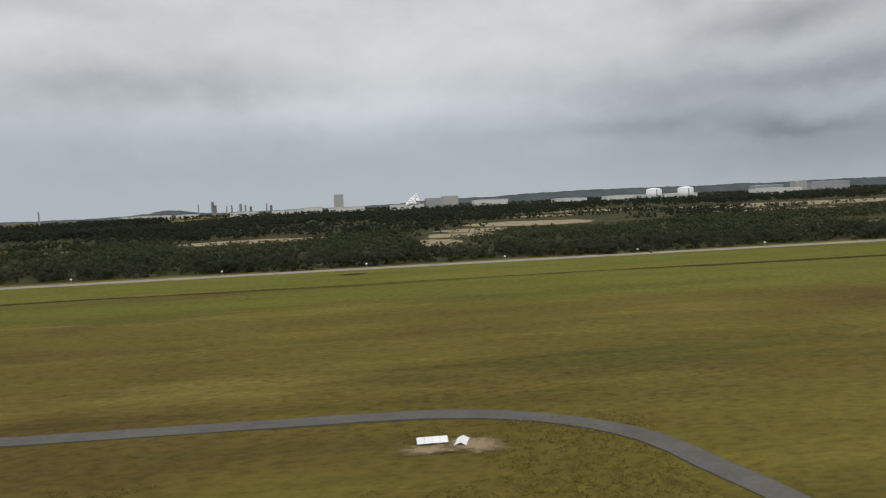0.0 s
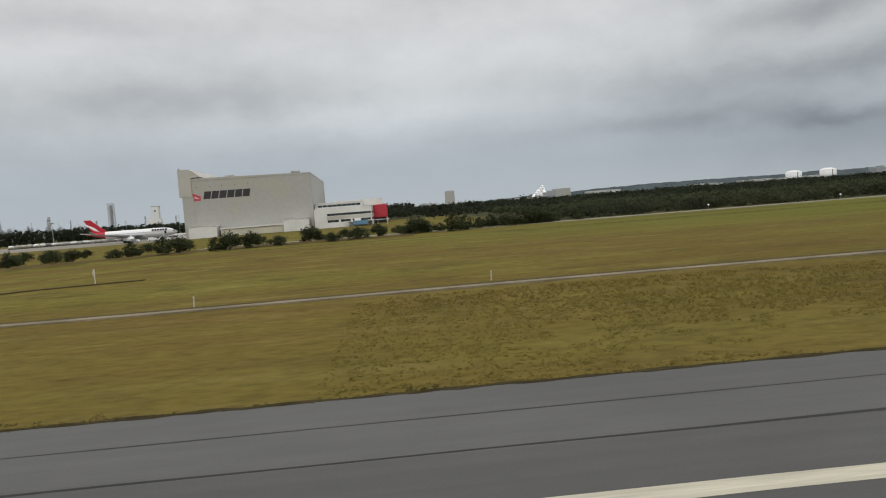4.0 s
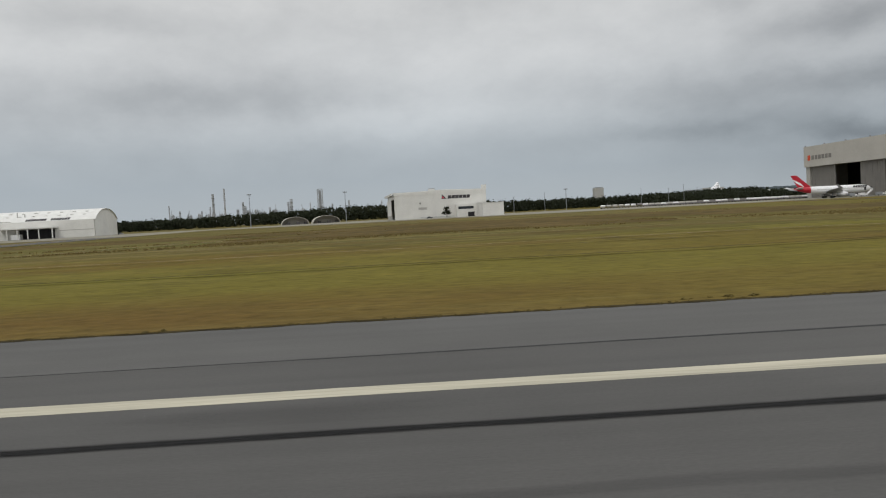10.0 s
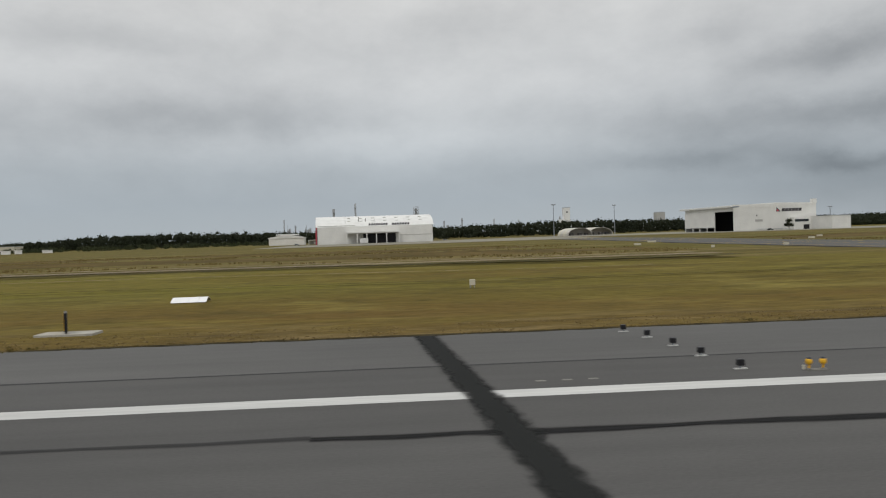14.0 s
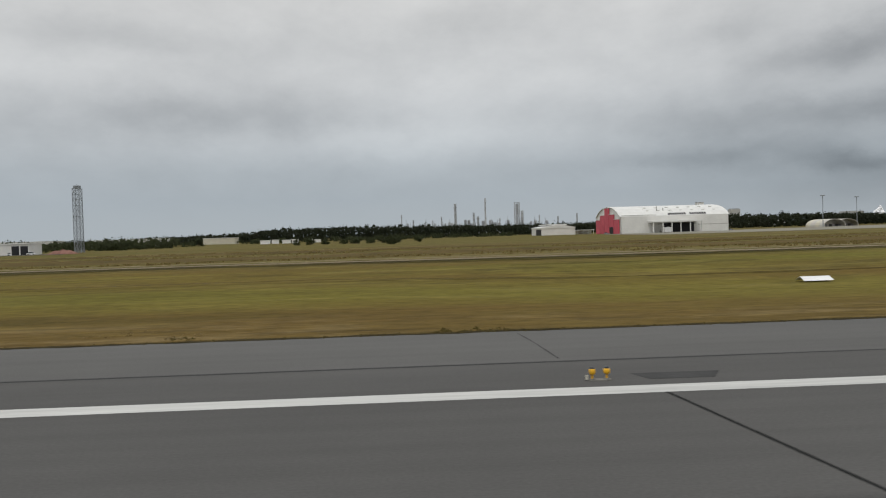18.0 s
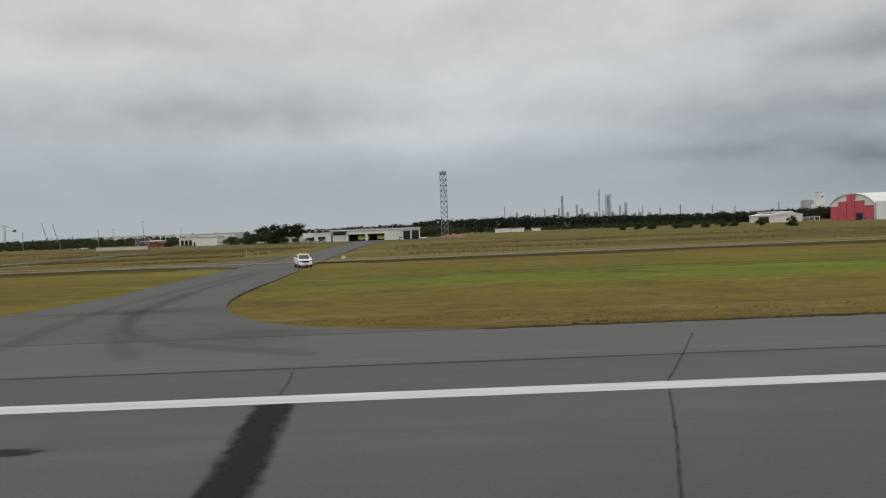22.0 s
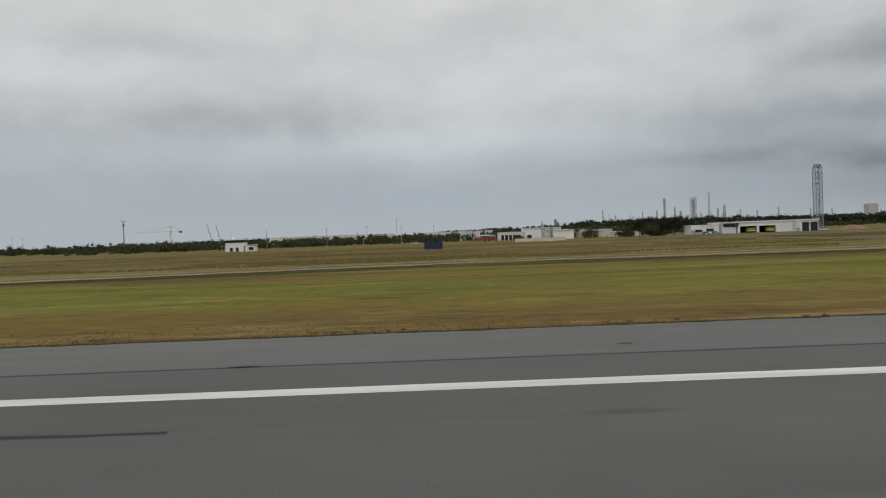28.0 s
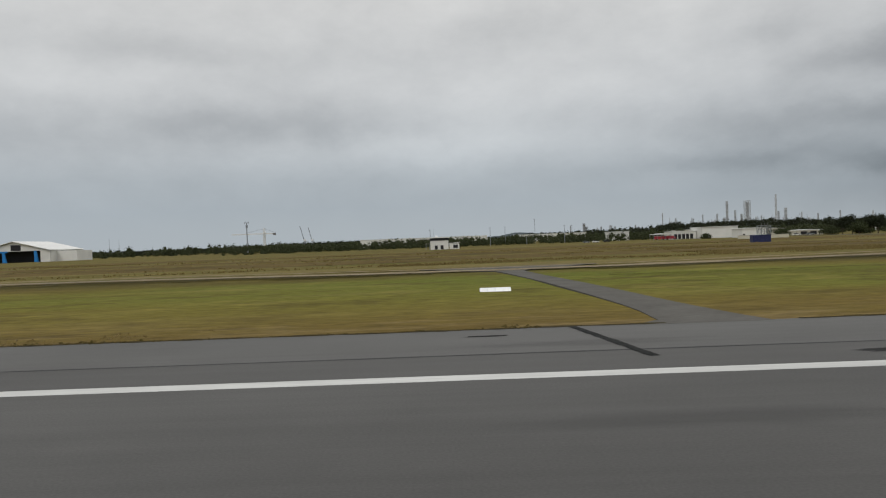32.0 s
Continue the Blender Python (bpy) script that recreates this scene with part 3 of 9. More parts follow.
# ---- building blocks ----
class Shape:
    """Gathers boxes, tubes and prisms into one mesh."""

    def __init__(self):
        self.v, self.f = [], []

    def add(self, verts, faces):
        n = len(self.v)
        self.v += [tuple(p) for p in verts]
        self.f += [tuple(i + n for i in f) for f in faces]
        return self

    def box(self, x0, x1, y0, y1, z0, z1, cut=0.0):
        if cut <= 0:
            v = [(x, y, z) for z in (z0, z1) for x, y in ((x0, y0), (x1, y0), (x1, y1), (x0, y1))]
            return self.add(v, [(3, 2, 1, 0), (4, 5, 6, 7), (0, 1, 5, 4), (1, 2, 6, 5), (2, 3, 7, 6), (3, 0, 4, 7)])
        c = cut
        v = [(x, y, z) for z, e in ((z0, 0), (z1 - c, 0), (z1, c)) for x, y in ((x0 + e, y0 + e), (x1 - e, y0 + e), (x1 - e, y1 - e), (x0 + e, y1 - e))]
        return self.add(v, [(3, 2, 1, 0), (8, 9, 10, 11)] + [(k + i, k + (i + 1) % 4, k + 4 + (i + 1) % 4, k + 4 + i) for k in (0, 4) for i in range(4)])

    def tube(self, p0, p1, r0, r1=None, n=8, caps=True):
        p0, p1 = Vector(p0), Vector(p1)
        r1 = r0 if r1 is None else r1
        d = (p1 - p0).normalized()
        s = d.orthogonal().normalized()
        q = d.cross(s)
        ring = [(s * math.cos(6.28319 * i / n) + q * math.sin(6.28319 * i / n)) for i in range(n)]
        v = [p0 + e * r0 for e in ring] + [p1 + e * r1 for e in ring]
        f = [(i, (i + 1) % n, n + (i + 1) % n, n + i) for i in range(n)]
        if caps:
            f += [tuple(range(n - 1, -1, -1)), tuple(range(n, 2 * n))]
        return self.add(v, f)

    def bar(self, p0, p1, w):
        return self.tube(p0, p1, w, w, 4)

    def prism(self, outline, y0, y1):
        """An outline in x and z, drawn out along y."""
        n = len(outline)
        v = [(x, y0, z) for x, z in outline] + [(x, y1, z) for x, z in outline]
        return self.add(v, [tuple(range(n)), tuple(range(2 * n - 1, n - 1, -1))] + [(i, n + i, n + (i + 1) % n, (i + 1) % n) for i in range(n)])

    def slab(self, outline, z0, z1):
        """An outline in x and y, drawn out along z."""
        n = len(outline)
        v = [(x, y, z0) for x, y in outline] + [(x, y, z1) for x, y in outline]
        return self.add(v, [tuple(range(n - 1, -1, -1)), tuple(range(n, 2 * n))] + [(i, (i + 1) % n, n + (i + 1) % n, n + i) for i in range(n)])

    def rings(self, profile, n=16, centre=(0, 0)):
        """A turned body: radius and height pairs."""
        v = [(centre[0] + r * math.cos(6.28319 * i / n), centre[1] + r * math.sin(6.28319 * i / n), z) for r, z in profile for i in range(n)]
        f = [(k * n + i, k * n + (i + 1) % n, (k + 1) * n + (i + 1) % n, (k + 1) * n + i) for k in range(len(profile) - 1) for i in range(n)]
        f += [tuple(range(n - 1, -1, -1)), tuple(range((len(profile) - 1) * n, len(profile) * n))]
        return self.add(v, f)

    def hull(self, sections, n=14, caps=True):
        """A body along x: (x, y, z, half width, half height) sections."""
        v = [(x, y + w * math.cos(6.28319 * i / n), z + h * math.sin(6.28319 * i / n)) for x, y, z, w, h in sections for i in range(n)]
        f = [(k * n + i, k * n + (i + 1) % n, (k + 1) * n + (i + 1) % n, (k + 1) * n + i) for k in range(len(sections) - 1) for i in range(n)]
        if caps:
            f += [tuple(range(n - 1, -1, -1)), tuple(range((len(sections) - 1) * n, len(sections) * n))]
        return self.add(v, f)

    def mesh(self, name, mat, smooth=False):
        me = bpy.data.meshes.new(name)
        me.from_pydata(self.v, [], self.f)
        me.materials.append(mat)
        if smooth:
            me.polygons.foreach_set("use_smooth", [True] * len(me.polygons))
        me.update()
        return me


def part(name, shape, mat, parent=None, label="", smooth=False, at=None):
    ob = new(name, shape.mesh(name, mat, smooth) if isinstance(shape, Shape) else shape)
    if parent is not None:
        ob.parent = parent
    if at is not None:
        ob.matrix_basis = at
    if label:
        ob["label"] = label
    return ob


def thing(name, x, y, turn, label, category, group="", z=0.0):
    ob = new(name)
    ob.empty_display_size = 0.5
    ob.matrix_basis = pose(x, y, z, 0, 0, turn)
    return tagged(ob, label, category, group)


def setting(name, shape, mat, label="", smooth=False, kind="structure", category=""):
    return tagged(part(name, shape, mat, None, "", smooth), label, category, "", kind)


def curve_through(points, step=2.0):
    """A smooth line through the points (Catmull-Rom)."""
    p = [Vector((*q, 0)) for q in points]
    p = [p[0] * 2 - p[1]] + p + [p[-1] * 2 - p[-2]]
    out = []
    for i in range(1, len(p) - 2):
        a, b, c, d = p[i - 1:i + 3]
        n = max(1, int((c - b).length / step))
        for k in range(n):
            t = k / n
            out.append(0.5 * (2 * b + (c - a) * t + (2 * a - 5 * b + 4 * c - d) * t * t + (3 * b - a - 3 * c + d) * t ** 3))
    return out + [p[-2]]


def ribbon(points, width, z, ragged=0.0, step=2.0, seed=1, thick=0.0, shift=0.0):
    """A strip along a line, as a mesh with uv: u along, v across."""
    rnd = random.Random(seed)
    line = curve_through(points, step)
    sh = Shape()
    n = len(line)
    left, right = [], []
    for i, q in enumerate(line):
        d = (line[min(i + 1, n - 1)] - line[max(i - 1, 0)]).normalized()
        s = Vector((-d.y, d.x, 0))
        a, b = (0.5 * width * (1 + ragged * rnd.uniform(-1, 1)) for _ in range(2))
        left.append(q + s * (a + shift))
        right.append(q - s * (b - shift))
    sh.add([(p.x, p.y, z) for p in left] + [(p.x, p.y, z) for p in right], [(n + i, n + i + 1, i + 1, i) for i in range(n - 1)])
    if thick:
        sh.add([(p.x, p.y, zz) for zz in (z, z - thick) for p in left], [(i, i + 1, n + i + 1, n + i) for i in range(n - 1)])
        sh.add([(p.x, p.y, zz) for zz in (z, z - thick) for p in right], [(n + i, n + i + 1, i + 1, i) for i in range(n - 1)])
    return sh


def strip(name, points, width, z, mat, label="", ragged=0.0, step=2.0, seed=1, category="", shift=0.0):
    sh = ribbon(points, width, z, ragged, step, seed, 0.0, shift)
    ob = setting(name, sh, mat, label, category=category)
    uv = ob.data.uv_layers.new(name="across")
    n = len(sh.v) // 2
    for lp in ob.data.loops:
        i = lp.vertex_index
        uv.data[lp.index].uv = ((i % n) / max(1, n - 1), 1.0 if i < n else 0.0)
    return ob


def soft_patch(name, cx, cy, rx, ry, z, mat, label, seed=1, category=""):
    """A flat uneven blot: uv runs from the rim to the middle."""
    rnd = random.Random(seed)
    n = 20
    rim = [rnd.uniform(0.78, 1.15) for _ in range(n)]
    sh = Shape()
    sh.add([(cx, cy, z)] + [(cx + rx * k * rim[i] * math.cos(6.2832 * i / n), cy + ry * k * rim[i] * math.sin(6.2832 * i / n), z) for k in (0.5, 1.0) for i in range(n)],
           [(0, 1 + i, 1 + (i + 1) % n) for i in range(n)] + [(1 + i, 1 + n + i, 1 + n + (i + 1) % n, 1 + (i + 1) % n) for i in range(n)])
    ob = setting(name, sh, mat, label, category=category)
    uv = ob.data.uv_layers.new(name="across")
    for lp in ob.data.loops:
        i = lp.vertex_index
        uv.data[lp.index].uv = (0.5, 0.5 if i == 0 else 0.25 if i <= n else 0.0)
    return ob


def letter_bars(parent, name, mat, x, z, w, h, count, y=-0.05, slant=0.22, gap=0.11, label=""):
    """A word on a wall as plain slanted blocks, one a letter."""
    step = w / count
    for i in range(count):
        sh = Shape()
        a, b = x + i * step, x + (i + 1 - gap) * step
        sh.prism([(a, z), (b, z), (b + slant * h, z + h), (a + slant * h, z + h)], y - 0.06, y)
        part(name, sh, mat, parent, label if i == 0 else "")


def lattice(sh, x, y, z0, z1, w0, w1, levels, r):
    """A square lattice mast: four legs, rings and crossed braces."""
    rows = []
    for k in range(levels + 1):
        t = k / levels
        w, z = (w0 + (w1 - w0) * t) / 2, z0 + (z1 - z0) * t
        rows.append([(x - w, y - w, z), (x + w, y - w, z), (x + w, y + w, z), (x - w, y + w, z)])
    for a, b in zip(rows, rows[1:]):
        for i in range(4):
            j = (i + 1) % 4
            sh.bar(a[i], b[i], r)
            sh.bar(b[i], b[j], r * 0.7)
            sh.bar(a[i], b[j], r * 0.6)
            sh.bar(a[j], b[i], r * 0.6)
    return sh

# ---- ground, runway, roads ----
def dip(x, y):
    """The fall of the field beside the approach lights, and the shallow hollow in which one marker stands."""
    def ease(v):
        v = np.clip(v, 0, 1)
        return v * v * (3 - 2 * v)
    a = (1 - np.exp(-np.maximum(0, y - 31.4) / 8)) * ease((270 - y) / 60) * ease((x + 330) / 80) * ease((40 - x) / 50)
    c = np.clip((y - 35) / 22, 0, 1) * np.clip((102 - y) / 28, 0, 1) * np.clip((x + 895) / 30, 0, 1) * np.clip((-805 - x) / 30, 0, 1)
    t = (1 - np.exp(-np.maximum(0, y - 31.4) / 8)) * ease((300 - y) / 90) * ease((x + 690) / 60) * ease((-430 - x) / 50)
    return -1.0 * a * (1 + 0.15 * ease((-180 - x) / 60)) - 0.72 * c - 0.3 * t


def settle(ob):
    """Lays a flat strip down on the falling ground."""
    co = np.empty(len(ob.data.vertices) * 3, np.float32)
    ob.data.vertices.foreach_get("co", co)
    co = co.reshape(-1, 3)
    co[:, 2] += dip(co[:, 0], co[:, 1])
    ob.data.vertices.foreach_set("co", co.ravel())
    return ob


def between(name, one, two, mat, label, category, z=0.03, thick=0.4):
    """A paved surface between two edge lines of as many points each."""
    def line(p):
        out = []
        q = [p[0]] + list(p) + [p[-1]]
        for k in range(len(p) - 1):
            for u in np.arange(0, 1, 0.125):
                out.append(tuple(0.5 * (2 * q[k + 1][c] + (q[k + 2][c] - q[k][c]) * u + (2 * q[k][c] - 5 * q[k + 1][c] + 4 * q[k + 2][c] - q[k + 3][c]) * u * u + (3 * q[k + 1][c] - q[k][c] - 3 * q[k + 2][c] + q[k + 3][c]) * u ** 3) for c in (0, 1)))
        return out + [tuple(p[-1])]
    a, b = line(one), line(two)
    n = len(a)
    sh = Shape()
    sh.add([(x, y, zz) for zz in (z, z - thick) for edge in (a, b) for x, y in edge],
           [(i, i + 1, n + i + 1, n + i) for i in range(n - 1)] + [(2 * n + i, 2 * n + i + 1, i + 1, i) for i in range(n - 1)] + [(n + i, n + i + 1, 3 * n + i + 1, 3 * n + i) for i in range(n - 1)])
    return settle(setting(name, sh, mat, label, category=category))


def ground_sheet():
    # finer near the runway, reaching the horizon
    xs = np.concatenate([np.linspace(-9000, -1900, 20), np.linspace(-1850, 650, 126), np.linspace(700, 9000, 20)])
    ys = np.concatenate([np.linspace(-2500, -80, 12), np.array([-60.0, -37.2, -36.6]), np.array([31.4, 32.0]), np.linspace(36, 300, 67), np.linspace(320, 1500, 40), np.linspace(1600, 9200, 20)])
    X, Y = np.meshgrid(xs, ys, indexing="ij")
    Z = np.full(X.shape, -0.03)
    swell = 0.10 * np.sin(X * 0.051 + 1.3) * np.sin(Y * 0.093) + 0.06 * np.sin(X * 0.13) * np.sin(Y * 0.21 + 0.4)
    Z += np.clip((Y - 34) / 30, 0, 1) * np.clip((600 - Y) / 200, 0, 1) * (swell - 0.10)
    Z += dip(X, Y)
    nx, ny = X.shape
    idx = np.arange(nx * ny).reshape(nx, ny)
    f = np.stack([idx[:-1, :-1], idx[1:, :-1], idx[1:, 1:], idx[:-1, 1:]], -1).reshape(-1, 4)
    me = bpy.data.meshes.new("ground")
    me.from_pydata(np.stack([X, Y, Z], -1).reshape(-1, 3).tolist(), [], f.tolist())
    me.materials.append(GRASS)
    return tagged(new("ground", me), "mown olive and brown airfield grass on flat ground", "grass field", "", "structure")


ground = ground_sheet()
LINE_Y, EDGE_Y, MID_Y = 19.42, 31.7, -2.6
RUN0, RUN1 = -2300.0, 620.0
setting("runway", Shape().box(RUN0, RUN1, MID_Y - 22.5, 23.9, -0.4, 0.0), ASPHALT, "dark grey asphalt runway with worn surface", category="runway")
setting("runway_shoulder", Shape().box(RUN0, RUN1, 23.9, EDGE_Y, -0.4, -0.002), SHOULDER, "lighter grey asphalt runway shoulder", category="runway shoulder")
setting("far_shoulder", Shape().box(RUN0, RUN1, MID_Y - 34.3, MID_Y - 22.5, -0.4, -0.002), SHOULDER, "grey asphalt runway shoulder", category="runway shoulder")
# joints along the shoulder
strip("pavement_joint", [(RUN0, 24.0), (-900, 23.95), (-300, 24.05), (RUN1, 24.0)], 0.19, 0.004, SEALANT, "thin black sealed pavement joint", 0.5, 6.0, 3)
strip("pavement_joint", [(-20, 27.9), (120, 27.9), (300, 27.9)], 0.09, 0.004, SEALANT, "thin black sealed pavement joint", 0.5, 6.0, 4)
# white side stripes: weathered up to the taxiway, fresh beyond it
strip("edge_stripe", [(600, LINE_Y), (-498, LINE_Y)], 0.92, 0.006, OLDPAINT, "weathered cream runway side stripe", 0.05, 3.0, 5, "marking")
strip("edge_stripe", [(-589.9, LINE_Y), (-592, LINE_Y)], 0.80, 0.006, OLDPAINT, "worn cream end of the side stripe", 0.03, 0.7, 7, "marking")
strip("edge_stripe", [(-592, LINE_Y), (-1420, LINE_Y), (-2000, LINE_Y)], 0.92, 0.006, WHITEPAINT, "white painted runway side stripe", 0.02, 3.0, 6, "marking")
strip("far_edge_stripe", [(600, -24.6), (-2000, -24.6)], 0.92, 0.006, WHITEPAINT, "white painted runway side stripe", 0.02, 10.0, 7, "marking")
# aiming point and touchdown zone blocks
setting("aiming_point_marking", Shape().slab([(-141.3, 18.25), (-186.5, 18.05), (-185.6, 12.4), (-185.4, 8.3), (-141.2, 8.3), (-140.9, 12.0)][::-1], 0.004, 0.007), WHITEPAINT, "large white aiming point block", category="marking")
for x0, x1 in ((-326.0, -349.0), (-473.0, -496.0), (-619.6, -642.5)):
    setting("touchdown_marking", Shape().box(x1, x0, 6.5, 12.9, 0.004, 0.007), WHITEPAINT, "white touchdown zone bars", category="marking")
# rubber lines left by tyres
strip("faint_rubber_line", [(22, 17.0), (0, 16.7), (-34, 16.5)], 0.5, 0.008, FAINT, "faint streak of tyre rubber", 0.3, 2.5, 7, "tyre mark")
strip("rubber_line", [(-24, 16.6), (-44, 16.5), (-65.2, 16.45)], 0.34, 0.013, RUBBER, "thin dark streak of tyre rubber", 0.12, 1.5, 6, "tyre mark")
strip("rubber_line", [(-30, 16.05), (-65, 16.0), (-100, 16.1), (-140.6, 16.2)], 0.66, 0.009, RUBBER, "dark streak of tyre rubber", 0.12, 2.5, 8, "tyre mark")
strip("rubber_line", [(-64.8, 16.22), (-78, 16.25), (-95, 16.3)], 0.42, 0.0105, RUBBER, "thin dark streak of tyre rubber", 0.12, 1.5, 5, "tyre mark")
strip("rubber_line", [(-186.8, 16.1), (-210, 16.12), (-227.0, 15.98)], 0.66, 0.0105, RUBBER, "dark streak of tyre rubber", 0.12, 2.0, 4, "tyre mark")
strip("rubber_line", [(-221.0, 16.12), (-300, 16.05), (-380, 15.95), (-498, 15.6)], 0.66, 0.009, RUBBER, "dark streak of tyre rubber", 0.12, 2.5, 8, "tyre mark")
strip("rubber_line", [(-496, 15.7), (-503, 16.6), (-508, 18.3), (-514.3, 21.5), (-521.6, 26.6), (-527.5, 32.0)], 0.75, 0.010, RUBBER, "curved dark tyre track", 0.1, 1.0, 9, "tyre mark")
strip("rubber_line", [(-566.5, 35.5), (-568.9, 31.7), (-576.5, 23.6), (-582.8, 19.2), (-588.7, 16.1), (-596, 15.7)], 0.85, 0.010, RUBBER, "curved dark tyre track", 0.1, 1.0, 10, "tyre mark")
strip("rubber_line", [(-594, 15.7), (-640, 15.5), (-655, 15.7)], 0.62, 0.009, RUBBER, "dark streak of tyre rubber", 0.3, 2.0, 11, "tyre mark")
strip("faint_rubber_line", [(-655, 15.8), (-760, 15.9), (-850, 15.9), (-864, 15.9)], 0.5, 0.009, FAINT, "faint streak of tyre rubber", 0.4, 2.5, 12, "tyre mark")
strip("faint_rubber_line", [(-240, 12.3), (-330, 12.2), (-470, 12.2)], 0.7, 0.009, GHOST, "faint streak of tyre rubber", 0.3, 4.0, 13, "tyre mark")
strip("faint_rubber_line", [(-1344.0, 17.28), (-1338.5, 17.5), (-1333.1, 17.8)], 0.22, 0.013, RUBBER, "thin dark tyre streak", 0.2, 0.6, 14, "tyre mark")
strip("faint_rubber_line", [(-1286, 15.4), (-1296, 15.5)], 0.4, 0.009, FAINT, "faint short tyre streak", 0.3, 1.0, 15, "tyre mark")
strip("faint_rubber_line", [(-990.0, 20.2), (-986.8, 20.0)], 0.20, 0.009, FAINT, "faint short tyre streak", 0.3, 0.6, 16, "tyre mark")
strip("rubber_line", [(-223.3, 13.2), (-221.5, 13.22), (-219.8, 13.25)], 0.26, 0.013, FAINT, "short faint tyre streak", 0.2, 0.5, 17, "tyre mark")
strip("rubber_line", [(-219.6, 12.25), (-216.5, 12.45)], 0.24, 0.013, FAINT, "short faint tyre streak", 0.2, 0.5, 18, "tyre mark")
strip("faint_rubber_line", [(-221.2, 15.6), (-220.9, 13.6), (-220.4, 11.0)], 1.7, 0.008, FAINT, "broad cloudy stain across the rubber", 0.1, 0.6, 19, "stain")
# tar-filled trenches across the pavement
for k, (xa, ya, xb, yb, w) in enumerate(((50.0, 31.8, 51.0, 19.0, 1.1), (-35.4, 31.8, -34.2, 20.0, 1.2), (-114.8, 31.8, -113.4, 8.0, 1.4), (-326.4, 31.8, -325.2, 21.0, 1.2),
                                         (-652.0, 31.8, -649.5, 6.0, 1.3), (-879.1, 18.95, -877.7, 8.0, 0.14), (-976.6, 18.6, -974.8, 8.0, 1.0), (-1078.75, 18.9, -1077.6, 6.0, 1.35),
                                         (-1175.0, 18.5, -1174.5, 8.0, 1.2), (-1261.7, 18.9, -1260.7, 6.0, 1.4), (-1344.25, 18.9, -1342.9, 4.0, 1.3), (-1379.65, 31.7, -1378.2, 22.3, 0.62))):
    strip("trench_patch", [(xa, ya), ((xa + xb) / 2, (ya + yb) / 2), (xb, yb)], w, 0.0115, PATCH, "dark tar-filled trench across the pavement", 0.04, 1.0, 20 + k, "pavement patch")
# dark repairs on the shoulder and beside the lamps: cut squares and thin smears
for k, ring in enumerate((((18.3, 22.9), (18.7, 21.4), (20.4, 20.4), (24.5, 20.5), (25.6, 22.8), (22.0, 23.1)), ((-161.5, 23.1), (-161.35, 21.9), (-159.7, 21.6), (-159.9, 23.0)),
                          ((1.2, 22.95), (1.5, 22.65), (2.5, 22.75), (2.6, 23.1)), ((-879.3, 21.55), (-879.0, 20.65), (-877.1, 20.6), (-876.6, 21.5)))):
    setting("cut_repair", Shape().slab(list(ring), 0.003, 0.0075), DARKREPAIR if k != 3 else DULLREPAIR, "dark square-cut asphalt repair", category="pavement patch")
for k, (x, y, a, b) in enumerate(((22.0, 28.75, 5.2, 0.45), (5.85, 20.68, 0.8, 0.14), (1.6, 21.1, 1.2, 0.16), (11.0, 24.9, 1.6, 0.3), (-221.0, 20.7, 1.8, 0.55), (-219.4, 21.6, 0.8, 0.3), (-160.0, 20.9, 2.6, 0.7), (-230.3, 21.65, 0.7, 0.26),
                                  (-293.9, 23.65, 2.4, 0.34), (-1010.8, 16.5, 3.0, 0.8), (-1286.6, 24.05, 1.6, 0.34), (-1272.3, 26.15, 0.7, 0.2), (-1343.6, 22.2, 1.9, 0.42), (-1384.0, 29.1, 2.2, 0.3), (-1370.2, 21.9, 2.0, 0.7),
                                  (-1084.0, 15.4, 2.6, 0.5), (-1083.5, 13.3, 1.6, 0.5))):
    soft_patch("surface_patch", x, y, a * 0.62, b * 0.72, 0.010, PATCHSOFT, "thin dark smear on the asphalt", 40 + k, "pavement patch")
# cracks running to the grass
for k, (xa, ya, xb, yb) in enumerate(((-1186.9, 31.4, -1187.0, 27.0), (-1179.7, 31.6, -1179.0, 27.6), (-1175.0, 31.6, -1173.6, 27.4))):
    strip("pavement_crack", [(xa, ya), (xa * 0.5 + xb * 0.5 + 0.15, ya * 0.5 + yb * 0.5), (xb, yb)], 0.10, 0.008, SEALANT, "sealed crack in the asphalt", 0.5, 0.6, 60 + k)

for k, (xa, ya, xb, yb) in enumerate(((-881.4, 31.0, -880.9, 24.5), (-977.3, 23.2, -976.9, 19.9), (-1079.1, 23.2, -1078.85, 19.95), (-1064.3, 28.2, -1068.0, 19.9), (-1068.3, 18.9, -1070.7, 11.0), (-444.7, 15.3, -444.0, 10.6), (-1344.6, 22.3, -1344.4, 19.95))):
    strip("faint_crack", [(xa, ya), (xa * 0.5 + xb * 0.5 + 0.05, ya * 0.5 + yb * 0.5), (xb, yb)], 0.09, 0.008, FAINT, "faint hairline crack in the asphalt", 0.4, 0.5, 160 + k, "crack")

